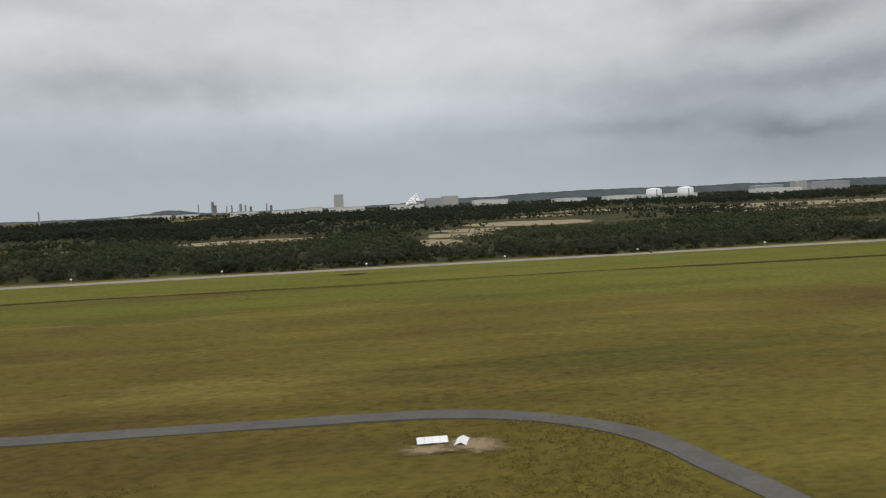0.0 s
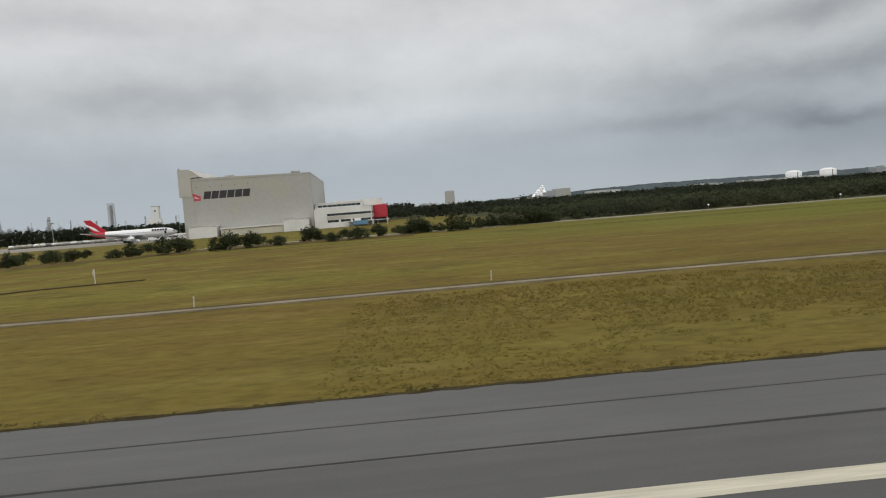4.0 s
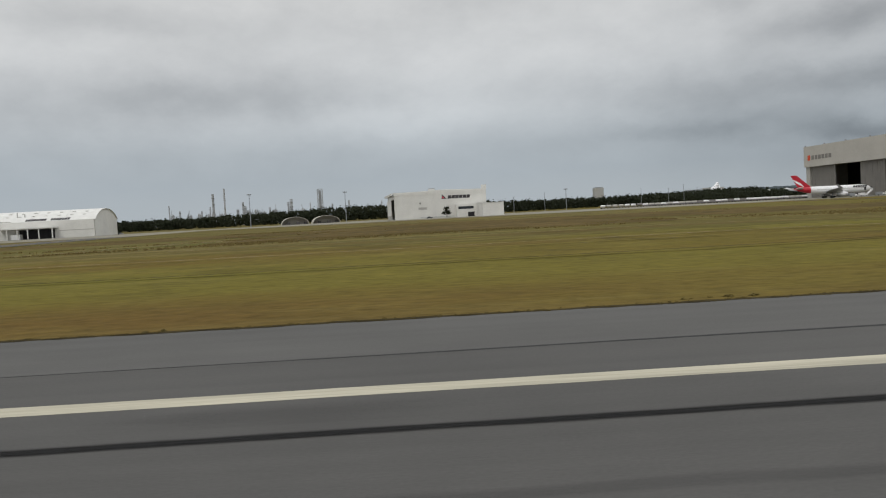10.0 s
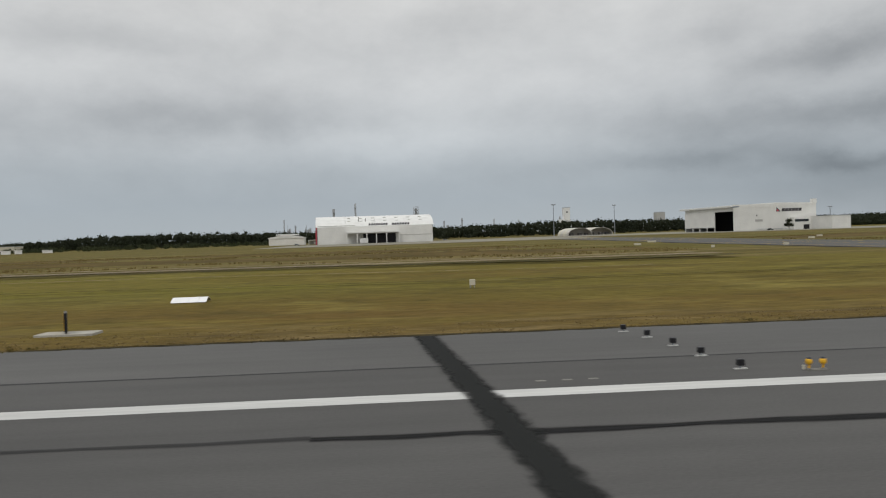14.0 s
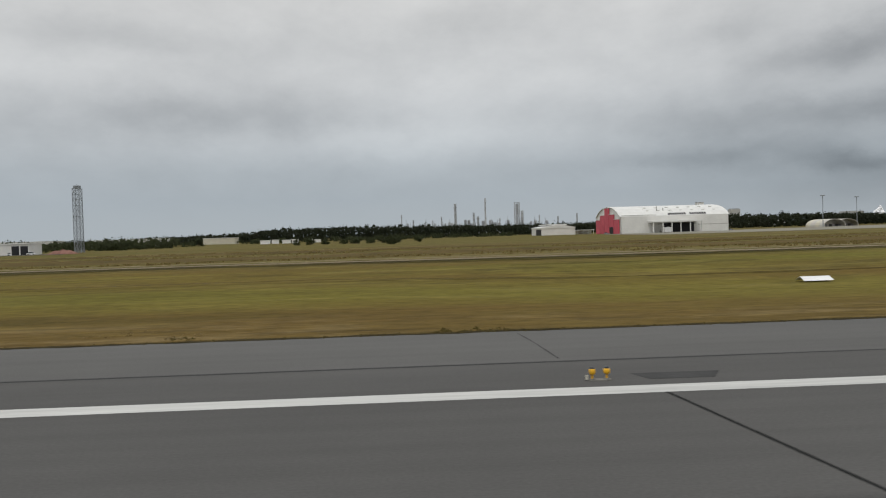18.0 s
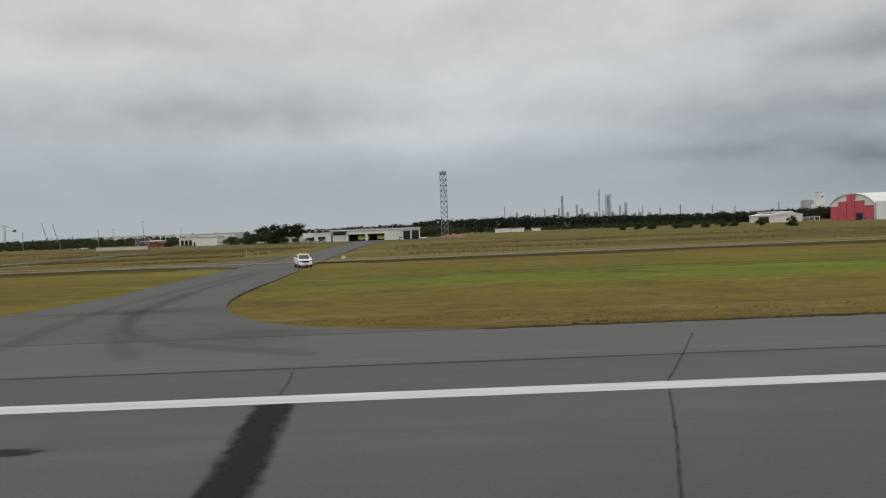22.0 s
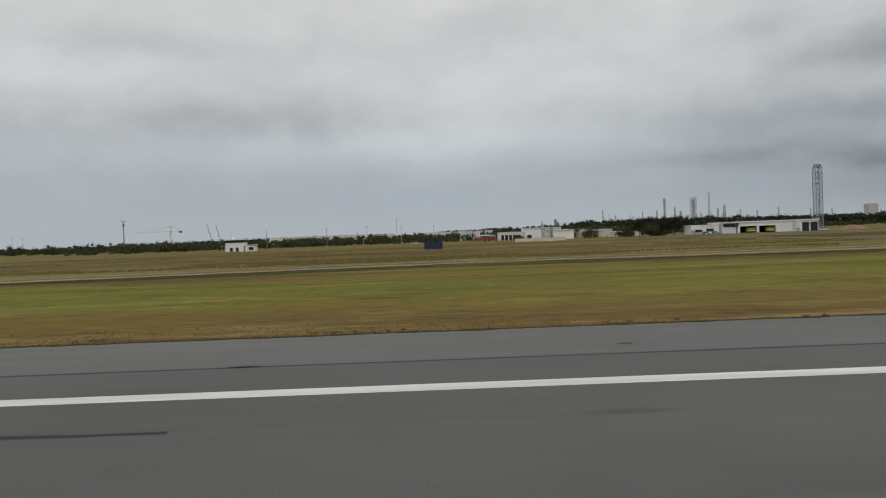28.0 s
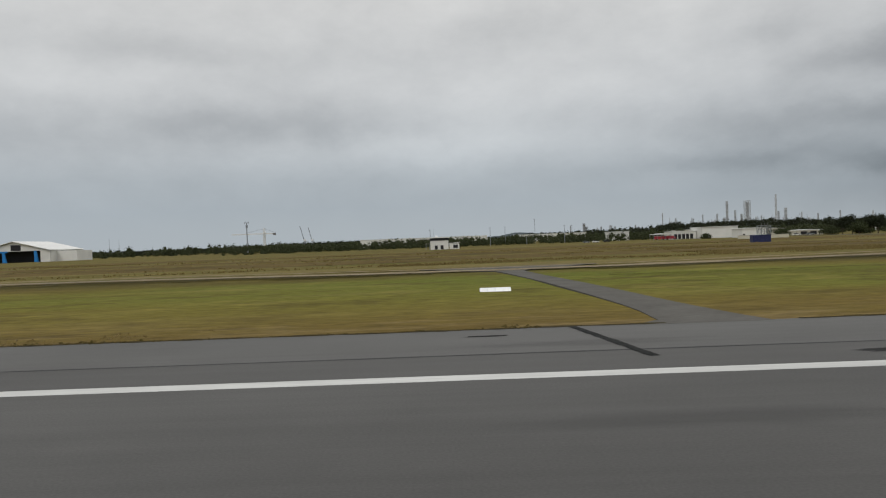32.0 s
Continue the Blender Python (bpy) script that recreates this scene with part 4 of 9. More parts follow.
# the taxiway that leaves at right angles
west = [(-577.2, 31.8), (-574.9, 34.7), (-572.0, 41.0), (-569.4, 50.0), (-567.6, 62.0), (-566.8, 86.0), (-566.4, 160.0), (-566.0, 420.0)]
east = [(-519.4, 31.8), (-524.9, 38.5), (-528.6, 45.0), (-531.4, 53.0), (-533.0, 64.0), (-533.8, 86.0), (-534.0, 160.0), (-532.0, 420.0)]
between("taxiway", west, east, TAXI, "grey asphalt taxiway leaving the runway", "taxiway", 0.003, 0.3)
setting("apron", Shape().slab([(-740, 420), (-534, 418), (-532, 540), (-440, 500), (-300, 470), (-60, 440), (-52, 600), (-380, 720), (-740, 560)], -0.3, 0.002), APRON, "pale concrete hangar apron", category="apron")
for off in (-0.18, 0.18):
    strip("taxiway_edge_line", [(-503.0, 20.2), (-513.6, 24.4), (-522.1, 31.4), (-528.2, 40.4), (-532.2, 49.5), (-535.4, 60.0), (-537.2, 76.0), (-538.5, 104.0), (-539.5, 222.0), (-538.5, 415.0)], 0.145, 0.010, YELLOWPAINT, "double yellow taxiway edge line", 0.06, 1.5, 71, "marking", off)
    strip("taxiway_edge_line", [(-590.5, 19.5), (-581.7, 24.2), (-577.8, 27.0), (-572.8, 32.9), (-569.6, 38.5), (-567.2, 45.0), (-565.0, 58.0), (-563.9, 77.0), (-562.4, 114.0), (-561.6, 282.0), (-561.0, 415.0)], 0.145, 0.010, YELLOWPAINT, "double yellow taxiway edge line", 0.06, 1.5, 72, "marking", off)
strip("taxiway_centre_line", [(-551.0, 415.0), (-550.2, 200.0), (-549.7, 75.0), (-549.0, 52.8), (-546.9, 44.2), (-543.3, 34.0), (-539.9, 28.5), (-535.8, 23.6), (-527.1, 14.8), (-523.4, 12.3), (-508.0, 5.0), (-480, -1.5)], 0.24, 0.012, YELLOWPAINT, "yellow taxiway centre line curving onto the runway", 0.05, 1.5, 73, "marking")
strip("taxiway_centre_line", [(-549.2, 52.6), (-549.8, 45.3), (-551.4, 39.1), (-553.8, 32.2), (-557.8, 26.0), (-561.3, 21.7), (-570.0, 14.0), (-590, 5.0), (-620, -1.5)], 0.24, 0.014, YELLOWPAINT, "yellow taxiway centre line curving onto the runway", 0.05, 1.5, 74, "marking")
strip("taxiway_centre_line", [(-549.0, 52.4), (-548.5, 44.0), (-548.0, 33.0), (-547.5, 26.0), (-546.8, 19.0), (-545.6, 8.0), (-544.5, -1.5)], 0.30, 0.016, YELLOWPAINT, "yellow line running straight on to the runway", 0.05, 1.5, 77, "marking")
strip("holding_line", [(-564.2, 79.2), (-538.0, 81.6)], 0.30, 0.010, PALEYELLOW, "yellow holding line across the taxiway", 0.05, 2.0, 75, "marking")
strip("holding_line", [(-564.2, 80.8), (-538.0, 83.2)], 0.16, 0.010, PALEYELLOW, "yellow holding line across the taxiway", 0.05, 2.0, 76, "marking")

# the link road to the fire station, and the wide mouth on the runway
west = [(-1113.5, 31.8), (-1109.0, 33.0), (-1104.6, 37.5), (-1101.6, 45.0), (-1100.4, 58.0), (-1101.4, 76.0), (-1103.6, 140.0), (-1107.0, 250.0), (-1112.5, 366.0)]
east = [(-1073.0, 31.8), (-1078.5, 33.5), (-1084.0, 38.0), (-1087.8, 46.0), (-1089.8, 58.0), (-1090.6, 76.0), (-1094.0, 140.0), (-1097.5, 250.0), (-1098.5, 366.0)]
wl, el = curve_through(west, 3.0), curve_through(east, 3.0)
setting("link_road", Shape().slab([(p.x, p.y) for p in wl] + [(p.x, p.y) for p in reversed(el)], -0.3, 0.003), TAXI, "dark asphalt link road to the fire station", category="road")
setting("station_forecourt", Shape().slab([(-1150, 362), (-1060, 358), (-1060, 384), (-1150, 384)], -0.3, 0.004), ROADTAR, "asphalt forecourt of the fire station", category="forecourt")
for k, pts in enumerate(([(-1093, 30), (-1095.5, 44), (-1096.5, 62), (-1097, 90)], [(-1086, 27), (-1091, 38), (-1094.0, 52), (-1095.5, 90)], [(-1079, 26.5), (-1087, 32), (-1092, 42), (-1094.3, 60)])):
    strip("faint_rubber_line", pts, 1.6, 0.010, GHOST, "faint turning tyre marks", 0.3, 2.0, 80 + k, "tyre mark")

# narrow service roads and tracks
def road(name, pts, width, mat, label, z=0.004, seed=1, category="road"):
    return setting(name, ribbon(pts, width, z, 0.06, 2.5, seed, 0.3), mat, label, category=category)


road("service_road", [(403.4, 33), (402.2, 43.9), (400.3, 51.0), (398.2, 58.0), (392.5, 64.4), (381.7, 69.0), (361, 70.2), (311, 71.4), (238, 70.8), (150, 69.6)], 2.7, ROADTAR, "narrow grey asphalt service road in the grass", seed=3)
settle(road("worn_track", [(150, 69.2), (94, 69.8), (50, 69.2), (11, 73.4), (-30, 78.0), (-50, 77.6), (-67.5, 76.4)], 1.5, TRACK, "worn dirt track in the grass", 0.02, 4, "track"))
between("service_road", [(-148.4, 420), (-154.9, 250), (-154.4, 205), (-147.6, 116.0), (-144.2, 84.5), (-142.0, 77.0), (-138.5, 71.5), (-131.6, 64.0), (-126.6, 58.8), (-123.1, 53.4), (-120.7, 45.0), (-119.9, 38.5), (-119.5, 31.5)],
        [(-152.0, 420), (-158.6, 250), (-158.0, 200), (-150.9, 115.0), (-149.3, 86.0), (-147.5, 75.5), (-142.2, 67.0), (-136.2, 62.0), (-131.6, 58.0), (-128.5, 53.0), (-126.2, 46.0), (-125.2, 39.0), (-125.2, 31.5)], ROADTAR, "narrow asphalt service road curving to the runway", "road")
setting("paved_pad", Shape().slab([(-103.5, 74.6), (-90.3, 72.5), (-77.9, 72.0), (-68.0, 75.0), (-68.7, 88.8), (-80.0, 88.6), (-92.9, 88.0), (-100.5, 86.5)], -1.2, -0.96), DARKTAR, "small dark paved pad with white marks", category="pad")
for x, y, w in ((-98.0, 80.2, 3.4), (-91.0, 85.5, 2.6), (-79.6, 80.6, 2.6), (-72.6, 76.2, 2.6)):
    setting("pad_marking", Shape().box(x - w / 2, x + w / 2, y - 0.3, y + 0.3, -0.957, -0.954), OLDPAINT, "short white painted dash", category="marking")
settle(road("worn_track", [(-142.5, 68.6), (-134, 72.6), (-124, 74.4), (-114, 74.5), (-103, 74.2)], 1.1, TRACK, "thin worn track to the paved pad", 0.02, 6, "track"))
between("light_pad", [(-140.9, 31.4), (-140.7, 34.0), (-140.8, 37.0)], [(-145.9, 31.4), (-146.1, 34.0), (-146.2, 37.0)], SHOULDER, "grey paved strip before the approach lights", "pad", 0.006, 0.2)
between("light_pad", [(-140.8, 37.0), (-141.1, 44.0), (-141.5, 55.5), (-142.8, 59.4)], [(-146.2, 37.0), (-146.3, 47.0), (-146.6, 57.5), (-145.6, 60.0)], DULLREPAIR, "dark tarred pad round the approach lights", "pad", 0.03, 0.3)
road("dirt_strip", [(45, 115.4), (19.7, 114.0), (-13, 116.0), (-60, 117.5), (-100, 123)], 1.3, DARKSOIL, "dark narrow ditch in the grass", 0.02, 8, category="track")
road("perimeter_road", [(900, 240), (552, 238), (401, 237.5), (255, 236.5), (167, 236.5), (93, 239), (20, 246)], 7.5, PALEROAD, "pale perimeter track along the woods", seed=9)
LANE = [(-600, 118), (-720, 122), (-855, 123), (-932, 126.5), (-1006, 124), (-1095, 116), (-1212, 110), (-1280, 112), (-1375, 100), (-1443, 112), (-1540, 118), (-1700, 120)]
strip("parallel_road", LANE, 7.6, 0.06, LANESOIL, "pale gravel road parallel to the runway", 0.12, 2.5, 11, "road")
strip("road_rut", LANE, 1.2, 0.066, WHEELSOIL, "dark wheel rut along the gravel road", 0.4, 2.5, 12, "track", -1.3)
strip("road_rut", LANE, 1.0, 0.066, WHEELSOIL, "dark wheel rut along the gravel road", 0.4, 2.5, 13, "track", 1.4)
strip("side_track", [(x, y + 9.5) for x, y in LANE], 2.6, 0.05, LANESOIL, "broken pale track beside the gravel road", 0.5, 2.5, 14, "track")
pl = curve_through([(-1376.6, 31.4), (-1375.0, 33.2), (-1374.7, 38.0), (-1374.8, 44.0), (-1375.4, 55.0), (-1376.2, 67.0), (-1377.4, 80.0), (-1378.9, 93.0), (-1381.0, 106.0)], 3.0)
pr = curve_through([(-1369.8, 31.4), (-1370.3, 34.0), (-1370.9, 39.0), (-1371.4, 45.0), (-1372.0, 54.0), (-1373.0, 66.0), (-1374.2, 78.0), (-1375.3, 92.0), (-1375.6, 106.0)], 3.0)
setting("link_path", Shape().slab([(p.x, p.y) for p in pl] + [(p.x, p.y) for p in reversed(pr)], -0.3, 0.005), ROADTAR, "narrow grey link path to the runway", category="road")
setting("link_path", Shape().slab([(-1382.8, 98), (-1376.0, 96), (-1373.0, 100), (-1368.0, 105), (-1362.0, 113.0), (-1391.0, 113.0), (-1386.4, 107)], -0.3, 0.009), ROADTAR, "widened end of the link path", category="road")
road("side_road", [(-1172, 117), (-1172, 180), (-1172.3, 240), (-1174, 330), (-1178, 420)], 7.4, ROADTAR, "grey side road towards the sheds", 0.008, 13)
setting("road_fillet", Shape().slab([(-1102.5, 104), (-1104.5, 146), (-1107, 136), (-1112, 128), (-1120, 122.5), (-1130, 119.5), (-1130, 113.5), (-1118, 112), (-1108, 108)][::-1], -0.2, 0.007), ROADTAR, "rounded road junction", category="road")
road("dirt_strip", [(150, 70.6), (94, 71.2), (50, 70.6), (11, 74.9), (-30, 79.6), (-50, 79.2), (-67, 78.0)], 0.8, DARKSOIL, "dark rut beside the worn track", 0.022, 14, "track")

# painted ground lettering and small white marks too worn to read
for x, y, n in ((-113, 21.2, 4), (-511.6, 20.9, 4), (-1104, 20.4, 4), (-1371, 20.6, 3), (-649.0, 20.9, 3)):
    for k in range(n):
        setting("worn_marking", Shape().box(x + k * 0.8, x + k * 0.8 + 0.3, y - 0.09, y + 0.09, 0.005, 0.008), DULLMARK, "small worn white mark", category="marking")

# pale scrapes, damp hollows and fresh growth in the grass
for k, (xa, ya, xb, yb) in enumerate(((-146.1, 152.3, -134.5, 160.1), (-142.8, 110.6, -134.5, 116.8), (-142.2, 93.7, -135.7, 97.2))):
    for u in range(4):
        p, q = (u + 0.08) / 4, (u + 0.78) / 4
        settle(strip("soil_scrape", [(xa + (xb - xa) * p, ya + (yb - ya) * p), (xa + (xb - xa) * (p + q) / 2, ya + (yb - ya) * (p + q) / 2 + 0.1), (xa + (xb - xa) * q, ya + (yb - ya) * q)], 0.9, 0.03, BARESOIL, "pale worn scrape in the grass", 0.3, 0.6, 90 + 4 * k + u, "soil"))
for k, (xa, xb, y, w) in enumerate(((-502, -478, 150.0, 2.2), (-470, -446, 157.0, 2.6), (-496, -470, 163.0, 1.8), (-455, -430, 170.0, 2.4), (-520, -500, 138.0, 1.6), (-440, -424, 181.0, 2.6))):
    strip("sandy_scrape", [(xa, y), ((xa + xb) / 2, y + 0.8), (xb, y + 0.3)], w, 0.05, BARESOIL, "pale sandy scrape in the rough grass", 0.4, 1.5, 190 + k, "soil")
soft_patch("damp_hollow", -108.0, 80.0, 7.5, 5.0, 0.05, DAMP, "dark damp growth beside the pad", 5, "grass")
soft_patch("fresh_growth", -62.5, 86.5, 6.5, 8.0, 0.05, FRESH, "fresh green growth beside the pad", 7, "grass")
settle(strip("tar_spill", [(-144.3, 37.2), (-144.2, 43.0), (-144.2, 51.0), (-144.2, 59.2)], 4.8, 0.036, PATCH, "black tar round the approach lights", 0.12, 0.8, 8, "pavement patch"))
setting("road_dash", Shape().box(-1171.8, -1171.4, 150, 172, 0.010, 0.013), OLDPAINT, "worn white line on the side road", category="marking")
setting("road_dash", Shape().box(-1172.0, -1171.6, 196, 226, 0.010, 0.013), OLDPAINT, "worn white line on the side road", category="marking")
strip("field_drain", [(40, 193), (140, 192.5), (212, 192.5), (252, 191.2), (296, 189.6), (356, 190), (440, 190.5), (560, 189), (760, 190), (900, 191)], 2.6, 0.04, DARKBANK, "overgrown dark drain across the field", 0.3, 2.5, 137, "drain")
for k, (pts, w) in enumerate((([(-262, 96.0), (-300, 93.0), (-345, 95.0), (-395, 94.0), (-430, 96.5)], 1.1), ([(-250, 132.0), (-300, 128.0), (-350, 131.0), (-420, 129.0)], 1.3), ([(-620, 92.0), (-700, 95.0), (-790, 93.0)], 1.1))):
    settle(strip("faint_track", pts, w, 0.05, BARESOIL, "faint pale wheel track in the grass", 0.5, 2.5, 210 + k, "track"))
for k, (x, y, w) in enumerate(((-318, 108.0, 10.0), (-352, 84.0, 12.0), (-300, 118.0, 9.0), (-385, 112.0, 14.0), (-282, 74.0, 11.0), (-336, 100.0, 8.0), (-700, 100.0, 12.0), (-770, 84.0, 10.0), (-860, 96.0, 13.0), (-930, 88.0, 9.0), (-1010, 97.0, 12.0), (-1240, 92.0, 12.0), (-1310, 86.0, 10.0))):
    settle(strip("rank_tussocks", [(x - w, y - 0.3), (x - w * 0.3, y + 0.4), (x + w * 0.4, y - 0.2), (x + w, y + 0.3)], 1.3, 0.05, SEDGE, "dark streak of rank tussocks", 0.5, 1.2, 230 + k, "grass"))
soft_patch("tilled_soil", 371.5, 219.5, 6.0, 3.0, 0.04, PATCHSOFT, "small dark patch of dug soil", 91, "soil")
wet = random.Random(66)
for k in range(16):
    x, y, w = 303 + wet.gauss(0, 9), 79.6 + wet.gauss(0, 1.5), wet.uniform(3.0, 9.0)
    strip("damp_sedge", [(x - w / 2, y - 0.3), (x - w / 6, y + wet.uniform(-0.3, 0.5)), (x + w / 6, y - 0.2), (x + w / 2, y + wet.uniform(-0.2, 0.6))], wet.uniform(0.8, 1.9), 0.045 + 0.002 * k, SEDGE, "dark green sedge above the service road", 0.5, 0.9, 192 + k, "grass")
strip("worn_rut", [(-149.5, 74.5), (-165, 77.5), (-182, 76.4), (-205, 73.6), (-232, 72.4), (-255, 75.5), (-275, 75.2), (-300, 70.6), (-330, 66.5), (-360, 65.6), (-425, 66.2), (-490, 72.5), (-516, 75.0)], 1.25, 0.035, RUTSOIL, "narrow dark rut through the grass", 0.25, 3.0, 131, "track")
strip("worn_rut", [(-590, 72), (-700, 73), (-830, 75), (-960, 74), (-1070, 73)], 1.25, 0.035, RUTSOIL, "narrow dark rut through the grass", 0.25, 3.0, 132, "track")
strip("worn_rut", [(-1122, 72.4), (-1190, 74.2), (-1270, 75.5), (-1350, 76.0), (-1368, 76.5)], 1.25, 0.035, RUTSOIL, "narrow dark rut through the grass", 0.25, 3.0, 133, "track")
strip("roadside_growth", [(-600, 111), (-720, 115), (-855, 116), (-932, 118.5), (-1006, 116), (-1085, 109)], 8.0, 0.04, DARKBANK, "rank dark growth beside the gravel road", 0.25, 3.0, 134, "grass")
strip("roadside_growth", [(-1112, 107), (-1212, 102.5), (-1280, 104), (-1366, 95)], 8.0, 0.04, DARKBANK, "rank dark growth beside the gravel road", 0.25, 3.0, 135, "grass")
strip("roadside_growth", [(-1388, 97), (-1443, 104), (-1540, 110), (-1700, 112)], 8.0, 0.04, DARKBANK, "rank dark growth beside the gravel road", 0.25, 3.0, 136, "grass")
for ob in bpy.data.objects:
    # loose surface strips follow the hollow
    if ob.name.startswith(("dirt_strip", "damp_hollow", "fresh_growth", "worn_rut", "perimeter_road", "taxiway_", "holding_line")):
        settle(ob)
for k, (xa, xb, y) in enumerate(((-1318.0, -1315.5, 23.35), (-1314.8, -1313.2, 23.85), (-1384.8, -1383.0, 29.3))):
    strip("sealed_crack", [(xa, y), ((xa + xb) / 2, y + 0.02), (xb, y)], 0.24, 0.009, PATCH, "dark sealed crack in the asphalt", 0.4, 0.3, 120 + k, "crack")
for k in range(4):
    setting("worn_marking", Shape().box(-1312.1 + k * 0.45, -1311.93 + k * 0.45, 20.22, 20.40, 0.005, 0.008), DULLMARK, "small worn white mark", category="marking")
soft_patch("oil_spot", -1309.8, 12.2, 0.17, 0.11, 0.009, PATCH, "small dark oil spot", 12, "stain")
# stains and smudges on the asphalt
stain = random.Random(404)
for k in range(64):
    x = stain.uniform(-1400, 30)
    soft_patch("surface_stain", x, stain.uniform(6, 30), stain.uniform(2.0, 9.0), stain.uniform(0.4, 1.3), 0.0125 + 0.0002 * (k % 9), GHOST, "faint dark smudge on the asphalt", 300 + k, "stain")
for k in range(16):
    soft_patch("surface_stain", stain.uniform(-590, -500), stain.uniform(5, 46), stain.uniform(5, 14), stain.uniform(1.2, 4.0), 0.0145 + 0.0002 * (k % 9), GHOST, "cloudy dark stain on the taxiway mouth", 400 + k, "stain")
for k in range(8):
    soft_patch("surface_stain", stain.uniform(-1108, -1082), stain.uniform(26, 60), stain.uniform(2, 6), stain.uniform(1.2, 4.0), 0.0145 + 0.0002 * (k % 9), GHOST, "cloudy dark stain on the link road mouth", 450 + k, "stain")
# dark uneven strip where grass meets pavement: brown fringe and its shadow line, both painted
for k, (xa, xb) in enumerate(((-1480, -1375), (-1368.5, -1114), (-1072.5, -578), (-518, -146.8), (-140.6, -125.4), (-119.3, 398), (406, 520))):
    strip("verge_lip", [(xa, 31.78), ((xa + xb) / 2, 31.80), (xb, 31.78)], 0.40, 0.012, LIPSHADE, "dark uneven strip of brown fringe and painted shadow along the pavement", 0.7, 0.9, 500 + k, "verge")

# ---- hangars and sheds ----
def hangar_three():
    h = thing("aircraft_hangar", -37.5, 452.2, 2.0, "tall grey wide-span aircraft hangar with sliding doors half open", "hangar")
    L, W, H = 72.6, 140.0, 35.5
    part("side_wall", Shape().box(0, L, 0, 0.5, 0, H), HANGARGREY, h, "grey sheet-clad side wall")
    part("rear_wall", Shape().box(L - 0.5, L, 0.5, W, 0, H - 1), HANGARGREY, h)
    part("far_wall", Shape().box(0, L, W - 0.5, W, 0, H), HANGARGREY, h)
    part("roof", Shape().prism([(0.0, H - 0.4), (L, H - 0.8), (L, H + 0.1), (0.0, H + 1.2)], -0.15, W), HANGARGREY, h)
    # deep fascia over the doors, sloping back to the roof
    part("fascia", Shape().prism([(-7.0, 25.6), (0.5, 25.6), (0.5, 37.0), (6.5, 37.2), (0.0, 42.2), (-7.0, 42.4)], -0.6, W + 0.6), HANGARLITE, h, "pale deep fascia above the doors")
    part("corner_pier", Shape().box(-5.5, 1.2, -0.3, 5.0, 0, 25.6), HANGARGREY, h)
    part("corner_pier", Shape().box(-5.5, 1.2, W - 5.0, W, 0, 25.6), HANGARGREY, h)
    part("floor_slab", Shape().box(-6, L, 0.5, W - 0.5, -0.2, 0.05), APRON, h)
    part("inner_shade", Shape().box(30, 31, 1, W - 1, 0, 34), DARK, h, "dark hangar interior")
    for y0, y1 in ((5.0, 23.5), (45.5, 72.5), (102.5, 134.5)):
        d = part("sliding_door", Shape().box(-4.2, -3.6, y0, y1, 0.1, 25.6), DOORGREY, h, "grey ribbed sliding door leaf")
        for i in range(int((y1 - y0) / 2.7)):
            part("rib", Shape().box(-4.4, -4.2, y0 + i * 2.7, y0 + i * 2.7 + 0.35, 0.1, 25.6), DOORGREY, d)
    for k in range(6):
        part("door_scaffold", Shape().box(-1.5, 1.5, 24.5, 44.5, 2.5 + 3.2 * k, 2.65 + 3.2 * k), STEEL, h, "steel docking platform inside")
    # lettering as plain blocks
    letter_bars(h, "lettering", LETTER, 6.9, 23.6, 28.2, 4.6, 6, -0.02)
    part("emblem", Shape().prism([(0.4, 22.6), (5.4, 22.8), (5.6, 25.4), (0.8, 27.6)], -0.10, -0.04), PINKRED, h, "pale red emblem panel")
    part("emblem_mark", Shape().prism([(1.4, 24.6), (4.6, 24.0), (2.4, 25.4)], -0.16, -0.11), WHITEWALL, h)
    for i in range(6):
        part("lettering", Shape().box(-7.12, -7.02, 103.0 + i * 4.6, 106.5 + i * 4.6, 31.2, 34.6), DOORGREY, h, "grey fascia lettering" if i == 0 else "")
    part("fascia_emblem", Shape().box(-7.12, -7.02, 131.5, 135.0, 30.8, 35.0), ORANGERED, h)
    num = bpy.data.curves.new("bay_number", "FONT")
    num.body, num.size, num.extrude, num.align_x, num.align_y = "3", 8.2, 0.05, "CENTER", "CENTER"
    num.materials.append(DOORGREY)
    ob = new("bay_number", num)
    ob.parent = h
    ob.matrix_basis = pose(-7.1, 12.0, 34.2, 90, 0, -90)
    ob["label"] = "large grey bay number three"
    for x in (3, 11, 18, 26, 34):
        part("wall_vent", Shape().box(x, x + 0.7, -0.25, 0.05, 30.6 + 0.02 * x, 31.2 + 0.02 * x), DOORGREY, h)
    for y in (2, 29, 57, 85, 112, 138):
        part("roof_floodlight", Shape().box(-6.9, -6.3, y, y + 0.9, 42.4, 43.3), RUSTSTEEL, h)
    for x in (20.5, 60.5):
        part("roof_plant", Shape().box(x, x + 5.2, 2, 8, 36.3, 37.4, 0.2), HANGARGREY, h)
    for x0, x1, z in ((-1.5, 15.0, 7.4), (54.5, 70.0, 7.9)):
        s = part("lean_to", Shape().prism([(x0, 0), (x1, 0), (x1, z - 0.6), ((x0 + x1) / 2, z), (x0, z - 0.5)], -9.0, -0.3), WHITEWALL, h, "low pale plant room against the wall")
